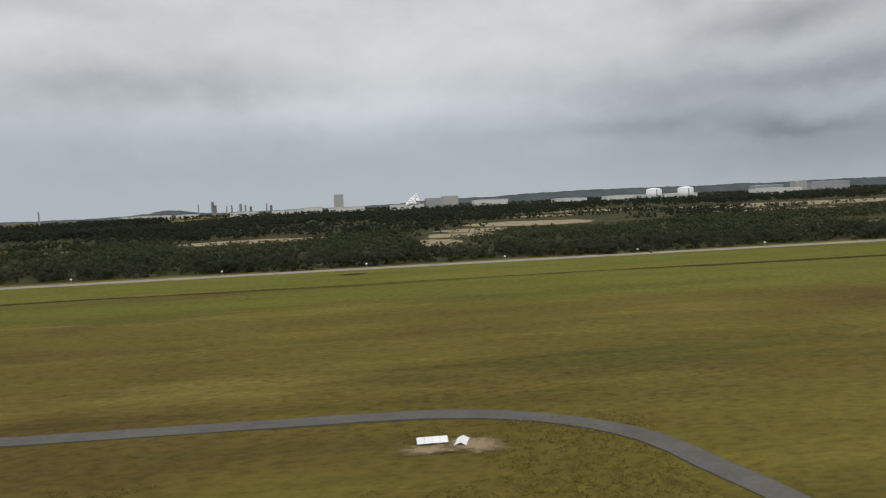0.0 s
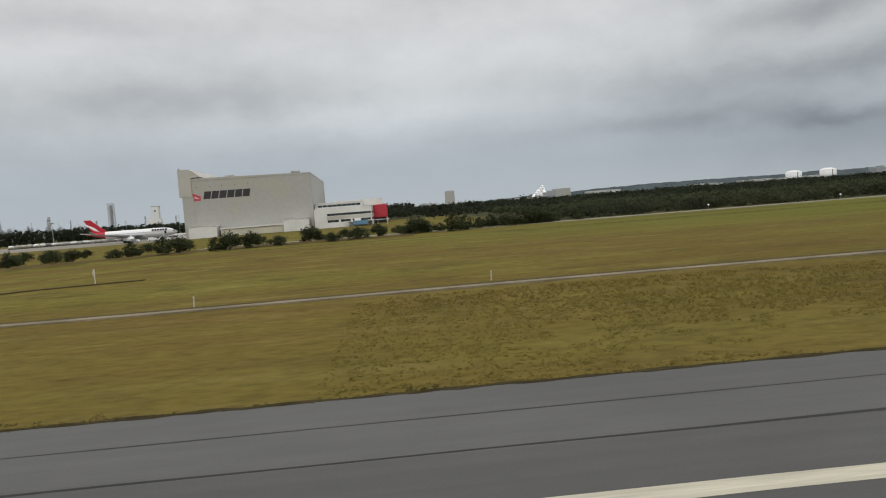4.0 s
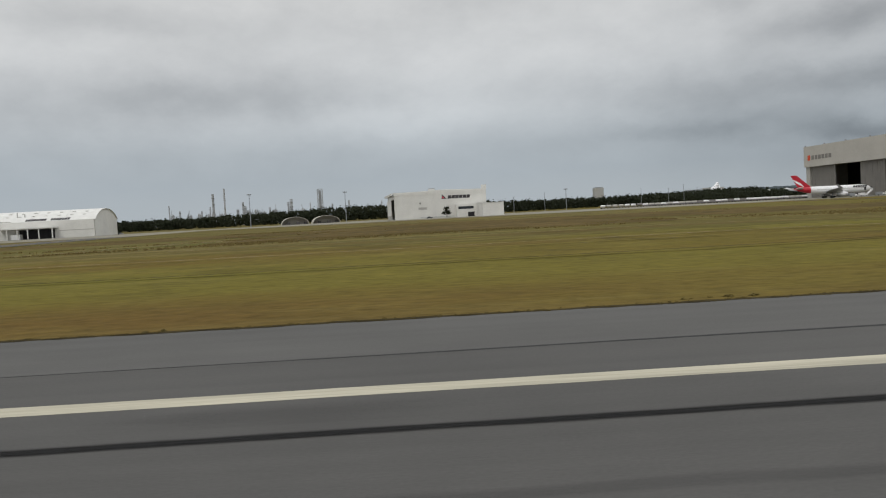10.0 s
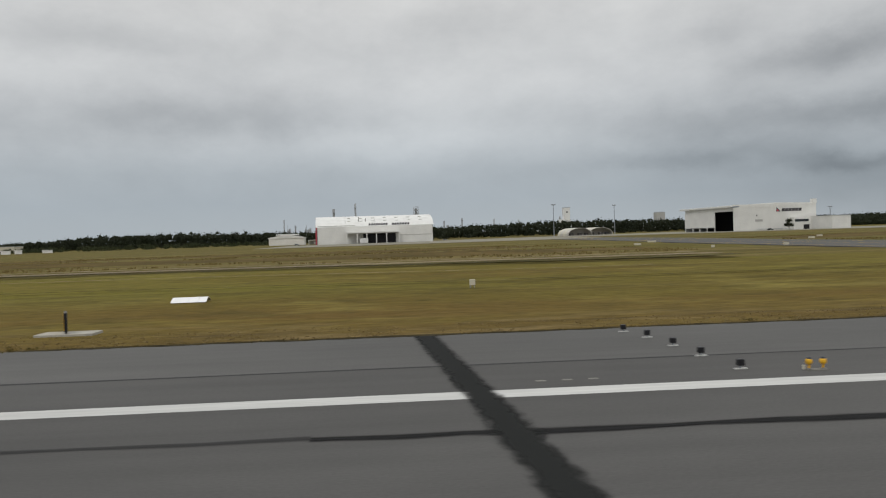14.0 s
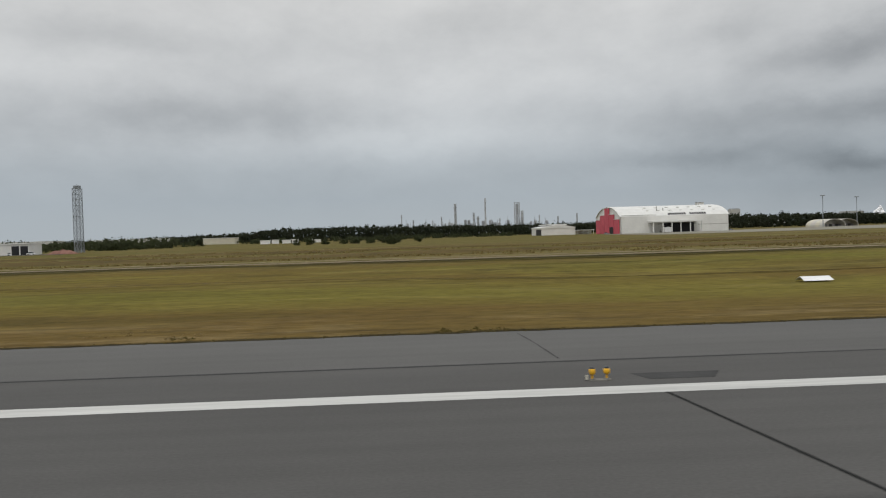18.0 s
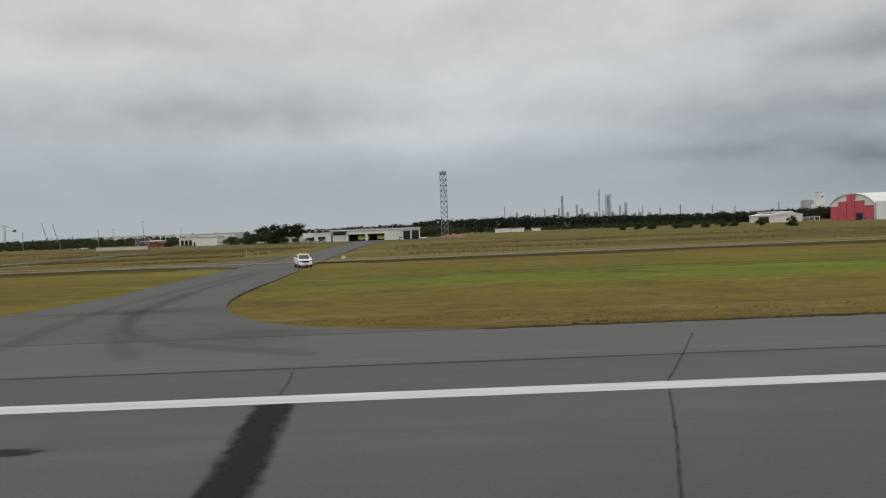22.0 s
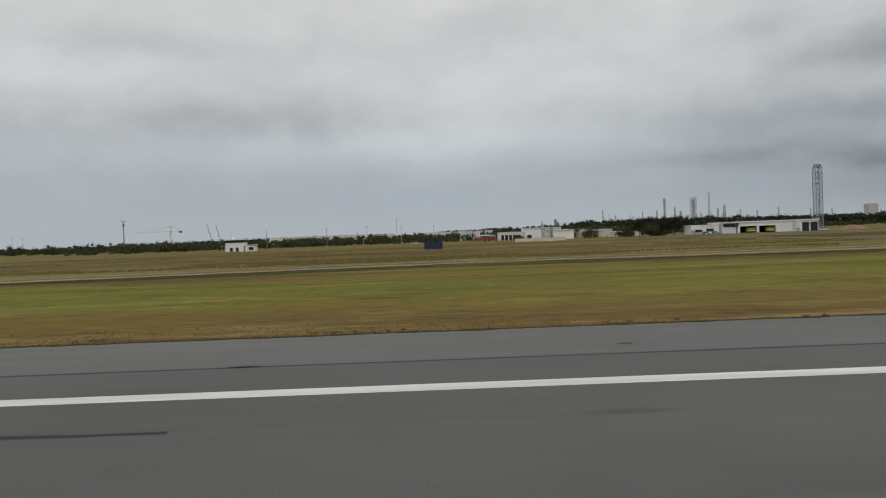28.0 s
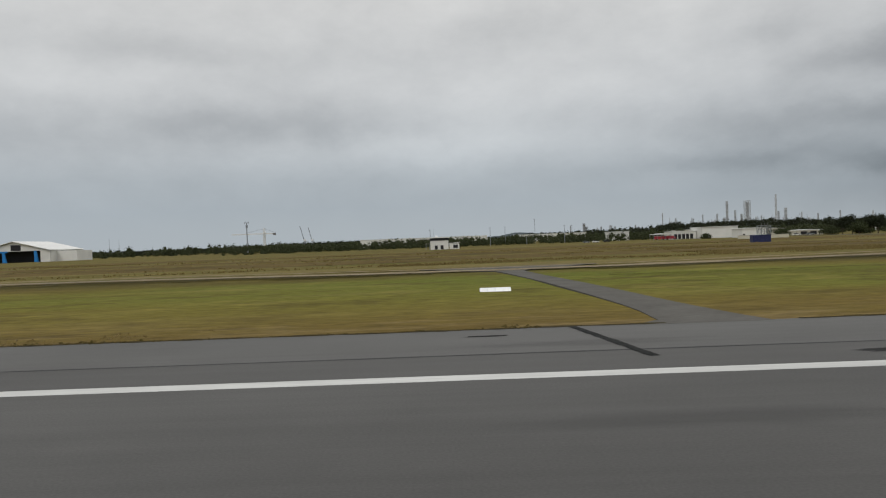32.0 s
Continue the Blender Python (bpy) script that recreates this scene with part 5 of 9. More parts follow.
        part("lean_to_roof", Shape().prism([(x0 - 0.3, z - 0.5), ((x0 + x1) / 2, z + 0.02), (x1 + 0.3, z - 0.6), (x1 + 0.3, z - 0.4), ((x0 + x1) / 2, z + 0.25), (x0 - 0.3, z - 0.3)], -9.3, -0.35), WHITEROOF, s)
    lo = part("lean_to", Shape().box(17.0, 54.0, -7.0, -0.3, 0, 4.4), CREAMWALL, h)
    part("lean_to_roof", Shape().prism([(16.6, 4.4), (54.4, 4.4), (54.4, 5.2), (16.6, 5.2)], -7.6, -0.35), WHITEROOF, lo)
    part("base_band", Shape().box(1.5, 16, -0.2, 0.0, 0, 3.0), DOORGREY, h)
    return h


hangar_three()


def annex():
    a = thing("annex_building", 35.6, 451.5, 0.5, "long white two-storey annex with window bands and a red end", "building")
    part("wall", Shape().box(0, 35.5, 0, 64, 0, 12.2), WHITEWALL, a)
    part("rear_block", Shape().box(0, 35.5, 64.1, 150, 0, 12.6), HANGARGREY, a)
    part("upper_storey", Shape().box(0, 29, 9, 62, 12.2, 15.4), WHITEWALL, a)
    part("roof", Shape().box(-0.1, 29.5, 8.4, 62.5, 15.4, 15.8), WHITEROOF, a)
    part("lower_roof", Shape().box(29.6, 35.9, -0.4, 64.3, 12.2, 12.6), WHITEROOF, a)
    part("pale_hall", Shape().box(8, 42, 66, 150, 12.7, 17.6), WHITEWALL, a)
    for i in range(9):
        part("clerestory_pane", Shape().box(2 + i * 3.0, 4.7 + i * 3.0, 8.85, 9.05, 13.1, 14.4), GLASS, a)
    for z, x0, x1 in ((7.4, 8.0, 35.2), (3.4, 8.0, 15.0), (3.4, 16.2, 22.5), (3.4, 23.4, 24.6), (3.4, 28.6, 35.0)):
        n = max(1, int((x1 - x0) / 2.4))
        w = (x1 - x0) / n
        for i in range(n):
            part("window", Shape().box(x0 + i * w, x0 + (i + 1) * w - 0.12, -0.06, 0.1, z, z + 1.4), GLASS, a)
    for z in (7.4, 3.4):
        for i in range(22):
            part("window", Shape().box(35.4, 35.57, 0.8 + i * 2.85, 3.5 + i * 2.85, z, z + 1.4), GLASS, a)
    part("spandrel", Shape().box(7.5, 35.62, -0.12, -0.02, 5.1, 7.2), HANGARLITE, a)
    part("spandrel", Shape().box(35.6, 35.7, 0, 63, 5.1, 7.2), HANGARLITE, a)
    r = part("red_end", Shape().box(35.7, 45.5, 63.5, 148, 4.0, 13.0), REDPANEL, a, "bright red clad end block")
    for i in range(8):
        part("louvre", Shape().box(45.45, 45.62, 100 + i * 5.6, 104.6 + i * 5.6, 6.6, 8.6), DARK, r)
    part("undercroft", Shape().box(36.2, 44.5, 65, 146, 0, 4.0), DARK, a)
    part("end_fin", Shape().prism([(35.8, 0), (45.8, 0), (44.0, 14.5), (37, 14.5)], 148.2, 149.0), WHITEWALL, a)
    part("canopy", Shape().box(20, 46, -6, -0.2, 2.9, 3.15), WHITEROOF, a)
    part("blue_awning", Shape().box(24, 33, -6.6, -6.1, 1.0, 3.4), HOARDING, a, "blue hoarding before the annex")
    for x in (21, 27, 33, 39, 45):
        part("canopy_post", Shape().box(x - 0.12, x + 0.12, -5.8, -5.56, 0, 2.9), WHITEMETAL, a)


annex()


def hangar_two():
    h = thing("aircraft_hangar", -391.6, 555.0, 5.5, "white aircraft hangar with a high roof and open end door", "hangar")
    W, D = 72.0, 78.0
    part("front_wall", Shape().prism([(0, 0), (W, 0), (W, 20.8), (0, 20.4)], 0, 0.5), WHITEWALL, h, "white sheet-clad front wall")
    part("parapet", Shape().box(-0.6, W, -0.15, 0.6, 18.4, 20.9), WHITEWALL, h)
    part("roof", Shape().prism([(-2.0, 20.2), (36, 21.9), (W, 21.2), (W, 20.4), (36, 21.1), (-2.0, 19.4)], 0.65, D), WHITEROOF, h)
    part("roof_hood", Shape().prism([(-2.6, 19.0), (-0.4, 19.0), (-0.4, 20.6), (-2.6, 20.4)], -1.0, D + 6.0), WHITEROOF, h)
    part("rear_wall", Shape().box(0, W, D - 0.5, D, 0, 20), WHITEWALL, h)
    part("inner_shade", Shape().box(20, 20.5, 0.8, D - 1, 0, 19.6), DARK, h, "dark hangar interior")
    part("end_frame", Shape().box(-0.3, 0.6, 0.5, D, 15.8, 19.2), WHITEWALL, h)
    part("sliding_door", Shape().box(-0.9, -0.3, 27.0, D, 3.2, 15.8), WHITEWALL, h, "white sliding door pushed aside")
    for y in (27.5, 40, 52, 64, 77.4):
        part("door_post", Shape().box(-0.9, -0.3, y - 0.4, y + 0.4, 0, 3.2), WHITEWALL, h)
    part("door_gantry", Shape().box(-1.6, -1.0, -10, 0, 18.6, 19.6), STEEL, h)
    for nm, mat, pts in (("side_jamb", WHITEWALL, [(0.5, 0), (17.5, 0), (1.5, 20.4), (0.5, 20.4)]), ("side_jamb", WHITEWALL, [(33, 2.0), (77, 0.2), (77, 4.5), (34, 17.4)]), ("side_header", HANGARLITE, [(1.5, 17.6), (86, 17.6), (86, 20.6), (1.5, 20.6)])):
        n = len(pts)
        part(nm, Shape().add([(x, y, z) for x in (W - 0.6, W - 0.1) for y, z in pts], [tuple(range(n - 1, -1, -1)), tuple(range(n, 2 * n))] + [(i, (i + 1) % n, n + (i + 1) % n, n + i) for i in range(n)]), mat, h)
    part("side_opening", Shape().box(W - 9.0, W - 8.6, 1, 77, 0, 17.6), HANGARGREY, h, "dim inside of the open side")
    part("corner_turret", Shape().box(W - 3.2, W + 0.4, -0.3, 3.0, 20.8, 24.2), WHITEWALL, h)
    letter_bars(h, "lettering", LETTER, 41.5, 14.6, 17.6, 2.5, 6, -0.02)
    part("emblem", Shape().prism([(36.8, 14.6), (40.8, 14.6), (37.2, 18.2)], -0.10, -0.03), LETTER, h)
    part("emblem_mark", Shape().prism([(37.3, 14.9), (39.2, 15.2), (37.5, 16.8)], -0.16, -0.11), PINKRED, h)
    s = part("front_office", Shape().box(47.5, 64.0, -6.5, -0.05, 0, 9.6), WHITEWALL, h, "white front office block")
    part("window_band", Shape().box(48.6, 60.5, -6.62, -6.48, 6.0, 8.0), GLASS, s)
    part("office_door", Shape().box(56.0, 61.0, -6.62, -6.48, 0.1, 3.6), DARK, s)
    part("wall_vent", Shape().box(19.5, 20.3, -0.2, 0.05, 11.3, 12.6), LETTER, h)
    part("notice_panel", Shape().box(18.5, 25.0, -0.12, 0.02, 7.0, 8.8), HANGARGREY, h, "grey panel of small notices")
    part("base_rail", Shape().box(20, 46, -0.5, -0.3, 0.9, 1.1), STEEL, h)
    lo = thing("low_annex", -326.0, 531.0, 5.5, "low white windowless annex beside the hangar", "building")
    part("wall", Shape().box(0, 16, 0, 26, 0, 9.6), WHITEWALL, lo)
    part("roof", Shape().box(-0.2, 16.2, -0.2, 26.2, 9.6, 9.9), WHITEROOF, lo)


hangar_two()


def arched_hangar():
    h = thing("arched_hangar", -720.5, 570.0, 5.5, "white arch-roofed hangar with stepped red end doors", "hangar")
    W, D = 92.0, 56.0
    arch = [(0, 13.4), (4.5, 16.6), (10, 19.2), (18, 21.3), (28, 22.2), (38, 21.3), (46, 19.2), (51.5, 16.6), (56, 13.4)]
    part("front_wall", Shape().box(0, W, 0, 0.5, 0, 13.4), WHITEWALL, h)
    part("rear_wall", Shape().box(0, W, D - 0.5, D, 0, 13.4), WHITEWALL, h)
    for i, ((ya, za), (yb, zb)) in enumerate(zip(arch, arch[1:])):
        for j in range(4):
            a, b = -1.0 + j * (W + 2) / 4, -1.0 + (j + 1) * (W + 2) / 4 - 0.12
            part("roof_sheet", Shape().add([(a, ya, za), (b, ya, za), (b, yb, zb), (a, yb, zb), (a, ya, za + 0.3), (b, ya, za + 0.3), (b, yb, zb + 0.3), (a, yb, zb + 0.3)],
                 [(3, 2, 1, 0), (4, 5, 6, 7), (0, 1, 5, 4), (1, 2, 6, 5), (2, 3, 7, 6), (3, 0, 4, 7)]), WHITEROOF, h)
    for x in (0.0, W - 0.5):
        pts = [(0, 0)] + arch + [(56, 0)]
        n = len(pts)
        part("gable_wall", Shape().add([(x, y, z) for y, z in pts] + [(x + 0.5, y, z) for y, z in pts], [tuple(range(n)), tuple(range(2 * n - 1, n - 1, -1))] + [(i, n + i, n + (i + 1) % n, (i + 1) % n) for i in range(n)]), WHITEWALL, h)
    # stepped red doors of the gable
    for y0, y1, z in ((2.0, 12.0, 11.6), (12.6, 23.0, 15.8), (23.6, 33.0, 21.4), (33.6, 44.0, 15.6), (44.6, 54.0, 11.8)):
        d = part("door_leaf", Shape().box(-1.3, -0.4, y0, y1, 0, z), PINKRED, h, "faded red tall door leaf")
        part("leaf_cap", Shape().box(-1.5, -0.3, y0 - 0.2, y1 + 0.2, z, z + 0.4), WHITEROOF, d)
    part("wicket", Shape().box(-1.45, -1.3, 13.5, 21.5, 0, 5.6), DARK, h)
    for i in range(7):
        part("roof_vent", Shape().box(24 + i * 9.6, 26.4 + i * 9.6, 12.2, 13.4, 19.9, 20.6), HANGARGREY, h)
        part("roof_vent", Shape().box(24 + i * 9.6, 26.4 + i * 9.6, 6.2, 7.2, 17.5, 18.1), HANGARGREY, h)
    # wording on the lower roof slope, as plain blocks
    for x0, w, n in ((40.5, 15.5, 8), (59.0, 14.5, 7)):
        for i in range(n):
            a = x0 + i * w / n
            part("lettering", Shape().add([(a, 0.55, 14.15), (a + w / n * 0.8, 0.55, 14.15), (a + w / n * 0.8 + 0.4, 2.7, 15.70), (a + 0.4, 2.7, 15.70),
                                           (a, 0.50, 14.25), (a + w / n * 0.8, 0.50, 14.25), (a + w / n * 0.8 + 0.4, 2.65, 15.80), (a + 0.4, 2.65, 15.80)],
                                          [(3, 2, 1, 0), (4, 5, 6, 7), (0, 1, 5, 4), (1, 2, 6, 5), (2, 3, 7, 6), (3, 0, 4, 7)]), LETTER, h)
    part("skylight_band", Shape().box(0.5, 30, 0.52, 1.6, 13.6, 14.6), HANGARGREY, h)
    part("canopy", Shape().prism([(22.5, 8.2), (64.5, 8.2), (64.5, 9.2), (22.5, 9.2)], -10.5, 0.0), WHITEROOF, h, "white flat canopy along the front")
    part("canopy_shade", Shape().box(36, 62, -0.3, -0.05, 0.2, 7.6), DARK, h)
    for x in (23.0, 31.0, 38.5, 46.0, 54.0, 63.8):
        part("canopy_post", Shape().box(x - 0.35, x + 0.35, -10.2, -9.5, 0, 8.2), WHITEWALL, h)
    part("canopy_unit", Shape().box(33, 39.5, -8, -3, 0.3, 4.2), WHITEMETAL, h)
    part("side_wall_band", Shape().box(65.5, 91, -0.12, -0.02, 5.6, 6.1), HANGARGREY, h)
    for x in (33.0, 38.5):
        part("flue", Shape().tube((x, 6, 17.2), (x, 6, 21.4 if x < 35 else 20.0), 0.4, 0.4, 8), HANGARGREY, h)
    t = thing("storage_shed", -771.6, 642.0, 5.5, "white gabled shed with a dark open door", "shed")
    part("wall", Shape().box(0, 31, 0, 35, 0, 6.2), WHITEWALL, t)
    part("roof", Shape().prism([(-0.5, 6.2), (31.5, 6.2), (31.5, 6.9), (15.5, 9.6), (-0.5, 6.9)], -0.5, 35.5), WHITEROOF, t)
    part("roof_cap", Shape().box(6, 25, 5, 32, 9.0, 9.9), WHITEROOF, t)
    part("open_door", Shape().box(-0.12, 0.05, 2.0, 19.0, 0, 5.2), DARK, t, "dark open doorway")
    u = thing("low_shed", -738.0, 648.0, 5.5, "low white open shelter", "shed")
    part("roof", Shape().box(0, 16, 0, 8, 3.6, 4.1), WHITEROOF, u)
    for x in (0.5, 5.5, 10.5, 15.3):
        part("post", Shape().box(x - 0.15, x + 0.15, 0.2, 0.5, 0, 3.6), WHITEMETAL, u)
    part("back_wall", Shape().box(0, 16, 7.6, 8, 0, 3.6), WHITEWALL, u)


arched_hangar()


def arched_shelter(x, y, w):
    s = thing("arched_shelter", x, y, 12.0, "pale tan tunnel-shaped shelter, open at its end", "shelter", "pair of arched shelters")
    n = 14
    ring = [(w / 2 * math.cos(math.pi * i / n), 7.2 * math.sin(math.pi * i / n) ** 0.85) for i in range(n + 1)]
    for j in range(4):
        y0, y1 = j * 6.0, j * 6.0 + 5.9
        v = [(a, yy, z * k) for k in (1.0, 0.955) for yy in (y0, y1) for a, z in ((a * (1 if k == 1 else 0.965), z) for a, z in ring)]
        m = n + 1
        f = [(i, i + 1, m + i + 1, m + i) for i in range(n)] + [(2 * m + i, 3 * m + i, 3 * m + i + 1, 2 * m + i + 1) for i in range(n)]
        f += [(i, 2 * m + i, 2 * m + i + 1, i + 1) for i in range(n)] + [(m + i, m + i + 1, 3 * m + i + 1, 3 * m + i) for i in range(n)]
        part("roof_bay", Shape().add(v, f), HANGARLITE if j % 2 == 0 else CREAMWALL, s)
    part("end_wall", Shape().add([(a * 0.96, 9.0, z * 0.95) for a, z in ring], [tuple(range(n + 1))]), HANGARLITE, s)
    for k in (-0.3, 0.05, 0.32):
        part("parked_unit", Shape().box(k * w, k * w + 3.0, 5, 9, 0, 2.3, 0.2), RUSTSTEEL, s)


arched_shelter(-486.5, 668.0, 25.0)
arched_shelter(-460.5, 690.0, 26.0)


def fire_station():
    s = thing("fire_station", -1128.0, 380.0, 0.0, "white low fire station with wide vehicle bays", "building")
    part("rear_block", Shape().box(0, 38, 9, 22, 0, 6.0), WHITEWALL, s)
    part("roof", Shape().box(-0.5, 38.5, -0.6, 22.5, 5.6, 6.15), WHITEROOF, s)
    part("front_beam", Shape().box(8, 37.2, -0.05, 0.6, 3.6, 5.6), WHITEWALL, s)
    for x in (8.0, 18.2, 28.2):
        part("pier", Shape().box(x - 0.55, x + 0.55, 0, 0.8, 0, 3.6), WHITEWALL, s)
    part("front_panel", Shape().box(28.8, 37.0, 0.02, 0.6, 0, 3.6), WHITEWALL, s)
    part("tall_bay", Shape().box(37.2, 46.4, -7.4, 4.5, 0, 5.6), WHITEWALL, s)
    part("tall_bay_roof", Shape().box(36.9, 46.8, -8.0, 4.9, 5.62, 6.2), WHITEROOF, s)
    for x in (37.9, 42.3):
        part("bay_door", Shape().box(x, x + 3.7, -7.52, -7.35, 0.05, 4.6), DARK, s, "dark tall bay door")
    part("office_wall", Shape().box(0, 7.4, 2, 9, 0, 5.6), WHITEWALL, s)
    part("office_window", Shape().box(0.5, 7.0, 1.88, 2.05, 3.4, 5.2), GLASS, s)
    part("bay_shade", Shape().box(8.5, 36.5, 8.6, 8.95, 0, 3.6), DARK, s, "dark inside of the bays")
    part("bay_floor", Shape().box(7.5, 37, 0.8, 8.6, -0.1, 0.02), CONCRETE, s)
    for i in range(8):
        part("roof_vent", Shape().tube((12 + i * 2.8, 12, 6.15), (12 + i * 2.8, 12, 6.7), 0.35, 0.28, 8), STEEL, s)
    for x, w in ((-1114.5, 6.0), (-1104.2, 7.2)):
        t = thing("fire_engine", x, 382.2, 0.0, "lime-yellow fire engine parked in its bay", "fire engine", "fire engines")
        part("body", Shape().box(0, w * 0.68, 0, 2.6, 0.6, 2.7, 0.15), LIMEMETAL, t)
        part("cab", Shape().prism([(w * 0.7, 0.6), (w, 0.6), (w, 1.8), (w * 0.95, 2.7), (w * 0.7, 2.7)], 0, 2.6), LIMEMETAL, t)
        part("side_stripe", Shape().box(0.1, w * 0.98, -0.03, -0.005, 1.0, 1.3), WHITEMETAL, t)
        for k in (0.12, 0.5, 0.85):
            part("wheel", Shape().tube((w * k, -0.05, 0.5), (w * k, 0.35, 0.5), 0.5, 0.5, 12), TYRE, t)
    o = thing("office_block", -1144.0, 384.0, 0.0, "low white office building beside the station", "building")
    part("wall", Shape().box(0, 15, 0, 12, 0, 4.6), WHITEWALL, o)
    part("roof", Shape().box(-0.4, 15.4, -0.4, 12.4, 4.6, 5.1), WHITEROOF, o)
    part("window", Shape().box(2, 6, -0.08, 0.05, 1.4, 3.0), GLASS, o)
    part("window", Shape().box(8, 12, -0.08, 0.05, 1.4, 3.0), GLASS, o)
    part("porch", Shape().box(-1.0, 5, -3.5, -0.5, 2.6, 2.9), WHITEROOF, o)


fire_station()


def radar_tower():
    t = thing("lattice_tower", -1068.0, 398.0, 0.0, "tall slender grey steel lattice tower", "tower")
    for k in range(11):
        sh = Shape()
        lattice(sh, 0, 0, 2.0 + k * 3.0, 2.0 + (k + 1) * 3.0 - 0.1, 3.6, 3.6, 1, 0.17)
        sec = part("tower_section", sh, STEEL, t)
        part("landing", Shape().box(-1.7, 1.7, -1.7, 1.7, 2.0 + (k + 1) * 3.0 - 0.12, 2.0 + (k + 1) * 3.0), STEEL, sec)
        part("ladder", Shape().bar((-0.4, -1.2, 2.0 + k * 3.0), (0.6, 1.2, 2.0 + (k + 1) * 3.0), 0.12), STEEL, sec)
    part("base_frame", lattice(Shape(), 0, 0, 0, 2.0, 4.0, 3.6, 1, 0.2), STEEL, t)
    part("head_ring", Shape().rings([(1.9, 35.0), (2.0, 36.4), (1.9, 36.5), (1.8, 35.1)], 12), STEEL, t)
    part("beacon", Shape().tube((0, 0, 36.3), (0, 0, 37.4), 0.12, 0.08, 6), STEEL, t)
    m = thing("soil_heap", -1064.0, 371.0, 0.0, "long low heap of reddish soil beside the fire station", "soil heap")
    rows = []
    for i in range(25):
        u = i / 24
        for j in range(9):
            w = j / 8 * 2 - 1
            top = (math.sin(math.pi * u) ** 0.6) * max(0.0, 1 - w * w)
            rows.append((-7 + 14 * u, 3.0 * w, -0.05 + top * (2.0 + 0.7 * noise.noise((u * 6, w * 2, 4.4)))))
    part("heap", Shape().add(rows, [(i * 9 + j, (i + 1) * 9 + j, (i + 1) * 9 + j + 1, i * 9 + j + 1) for i in range(24) for j in range(8)]), REDSOIL, m, "", True)


radar_tower()


def plain_hall(name, x, y, turn, w, d, z, roof, wall, label, rise=0.0, category="building", doors=()):
    h = thing(name, x, y, turn, label, category)
    part("wall", Shape().box(0, w, 0, d, 0, z), wall, h)
    if rise:
        part("roof", Shape().prism([(-0.4, z), (w + 0.4, z), (w + 0.4, z + 0.3), (w / 2, z + rise), (-0.4, z + 0.3)], -0.5, d + 0.5), roof, h)
    else:
        part("roof", Shape().box(-0.3, w + 0.3, -0.4, d + 0.3, z, z + 0.45), roof, h)
    for x0, x1, z0, z1, mat in doors:
        part("opening", Shape().box(x0, x1, -0.09, 0.05, z0, z1), mat, h)
    return h


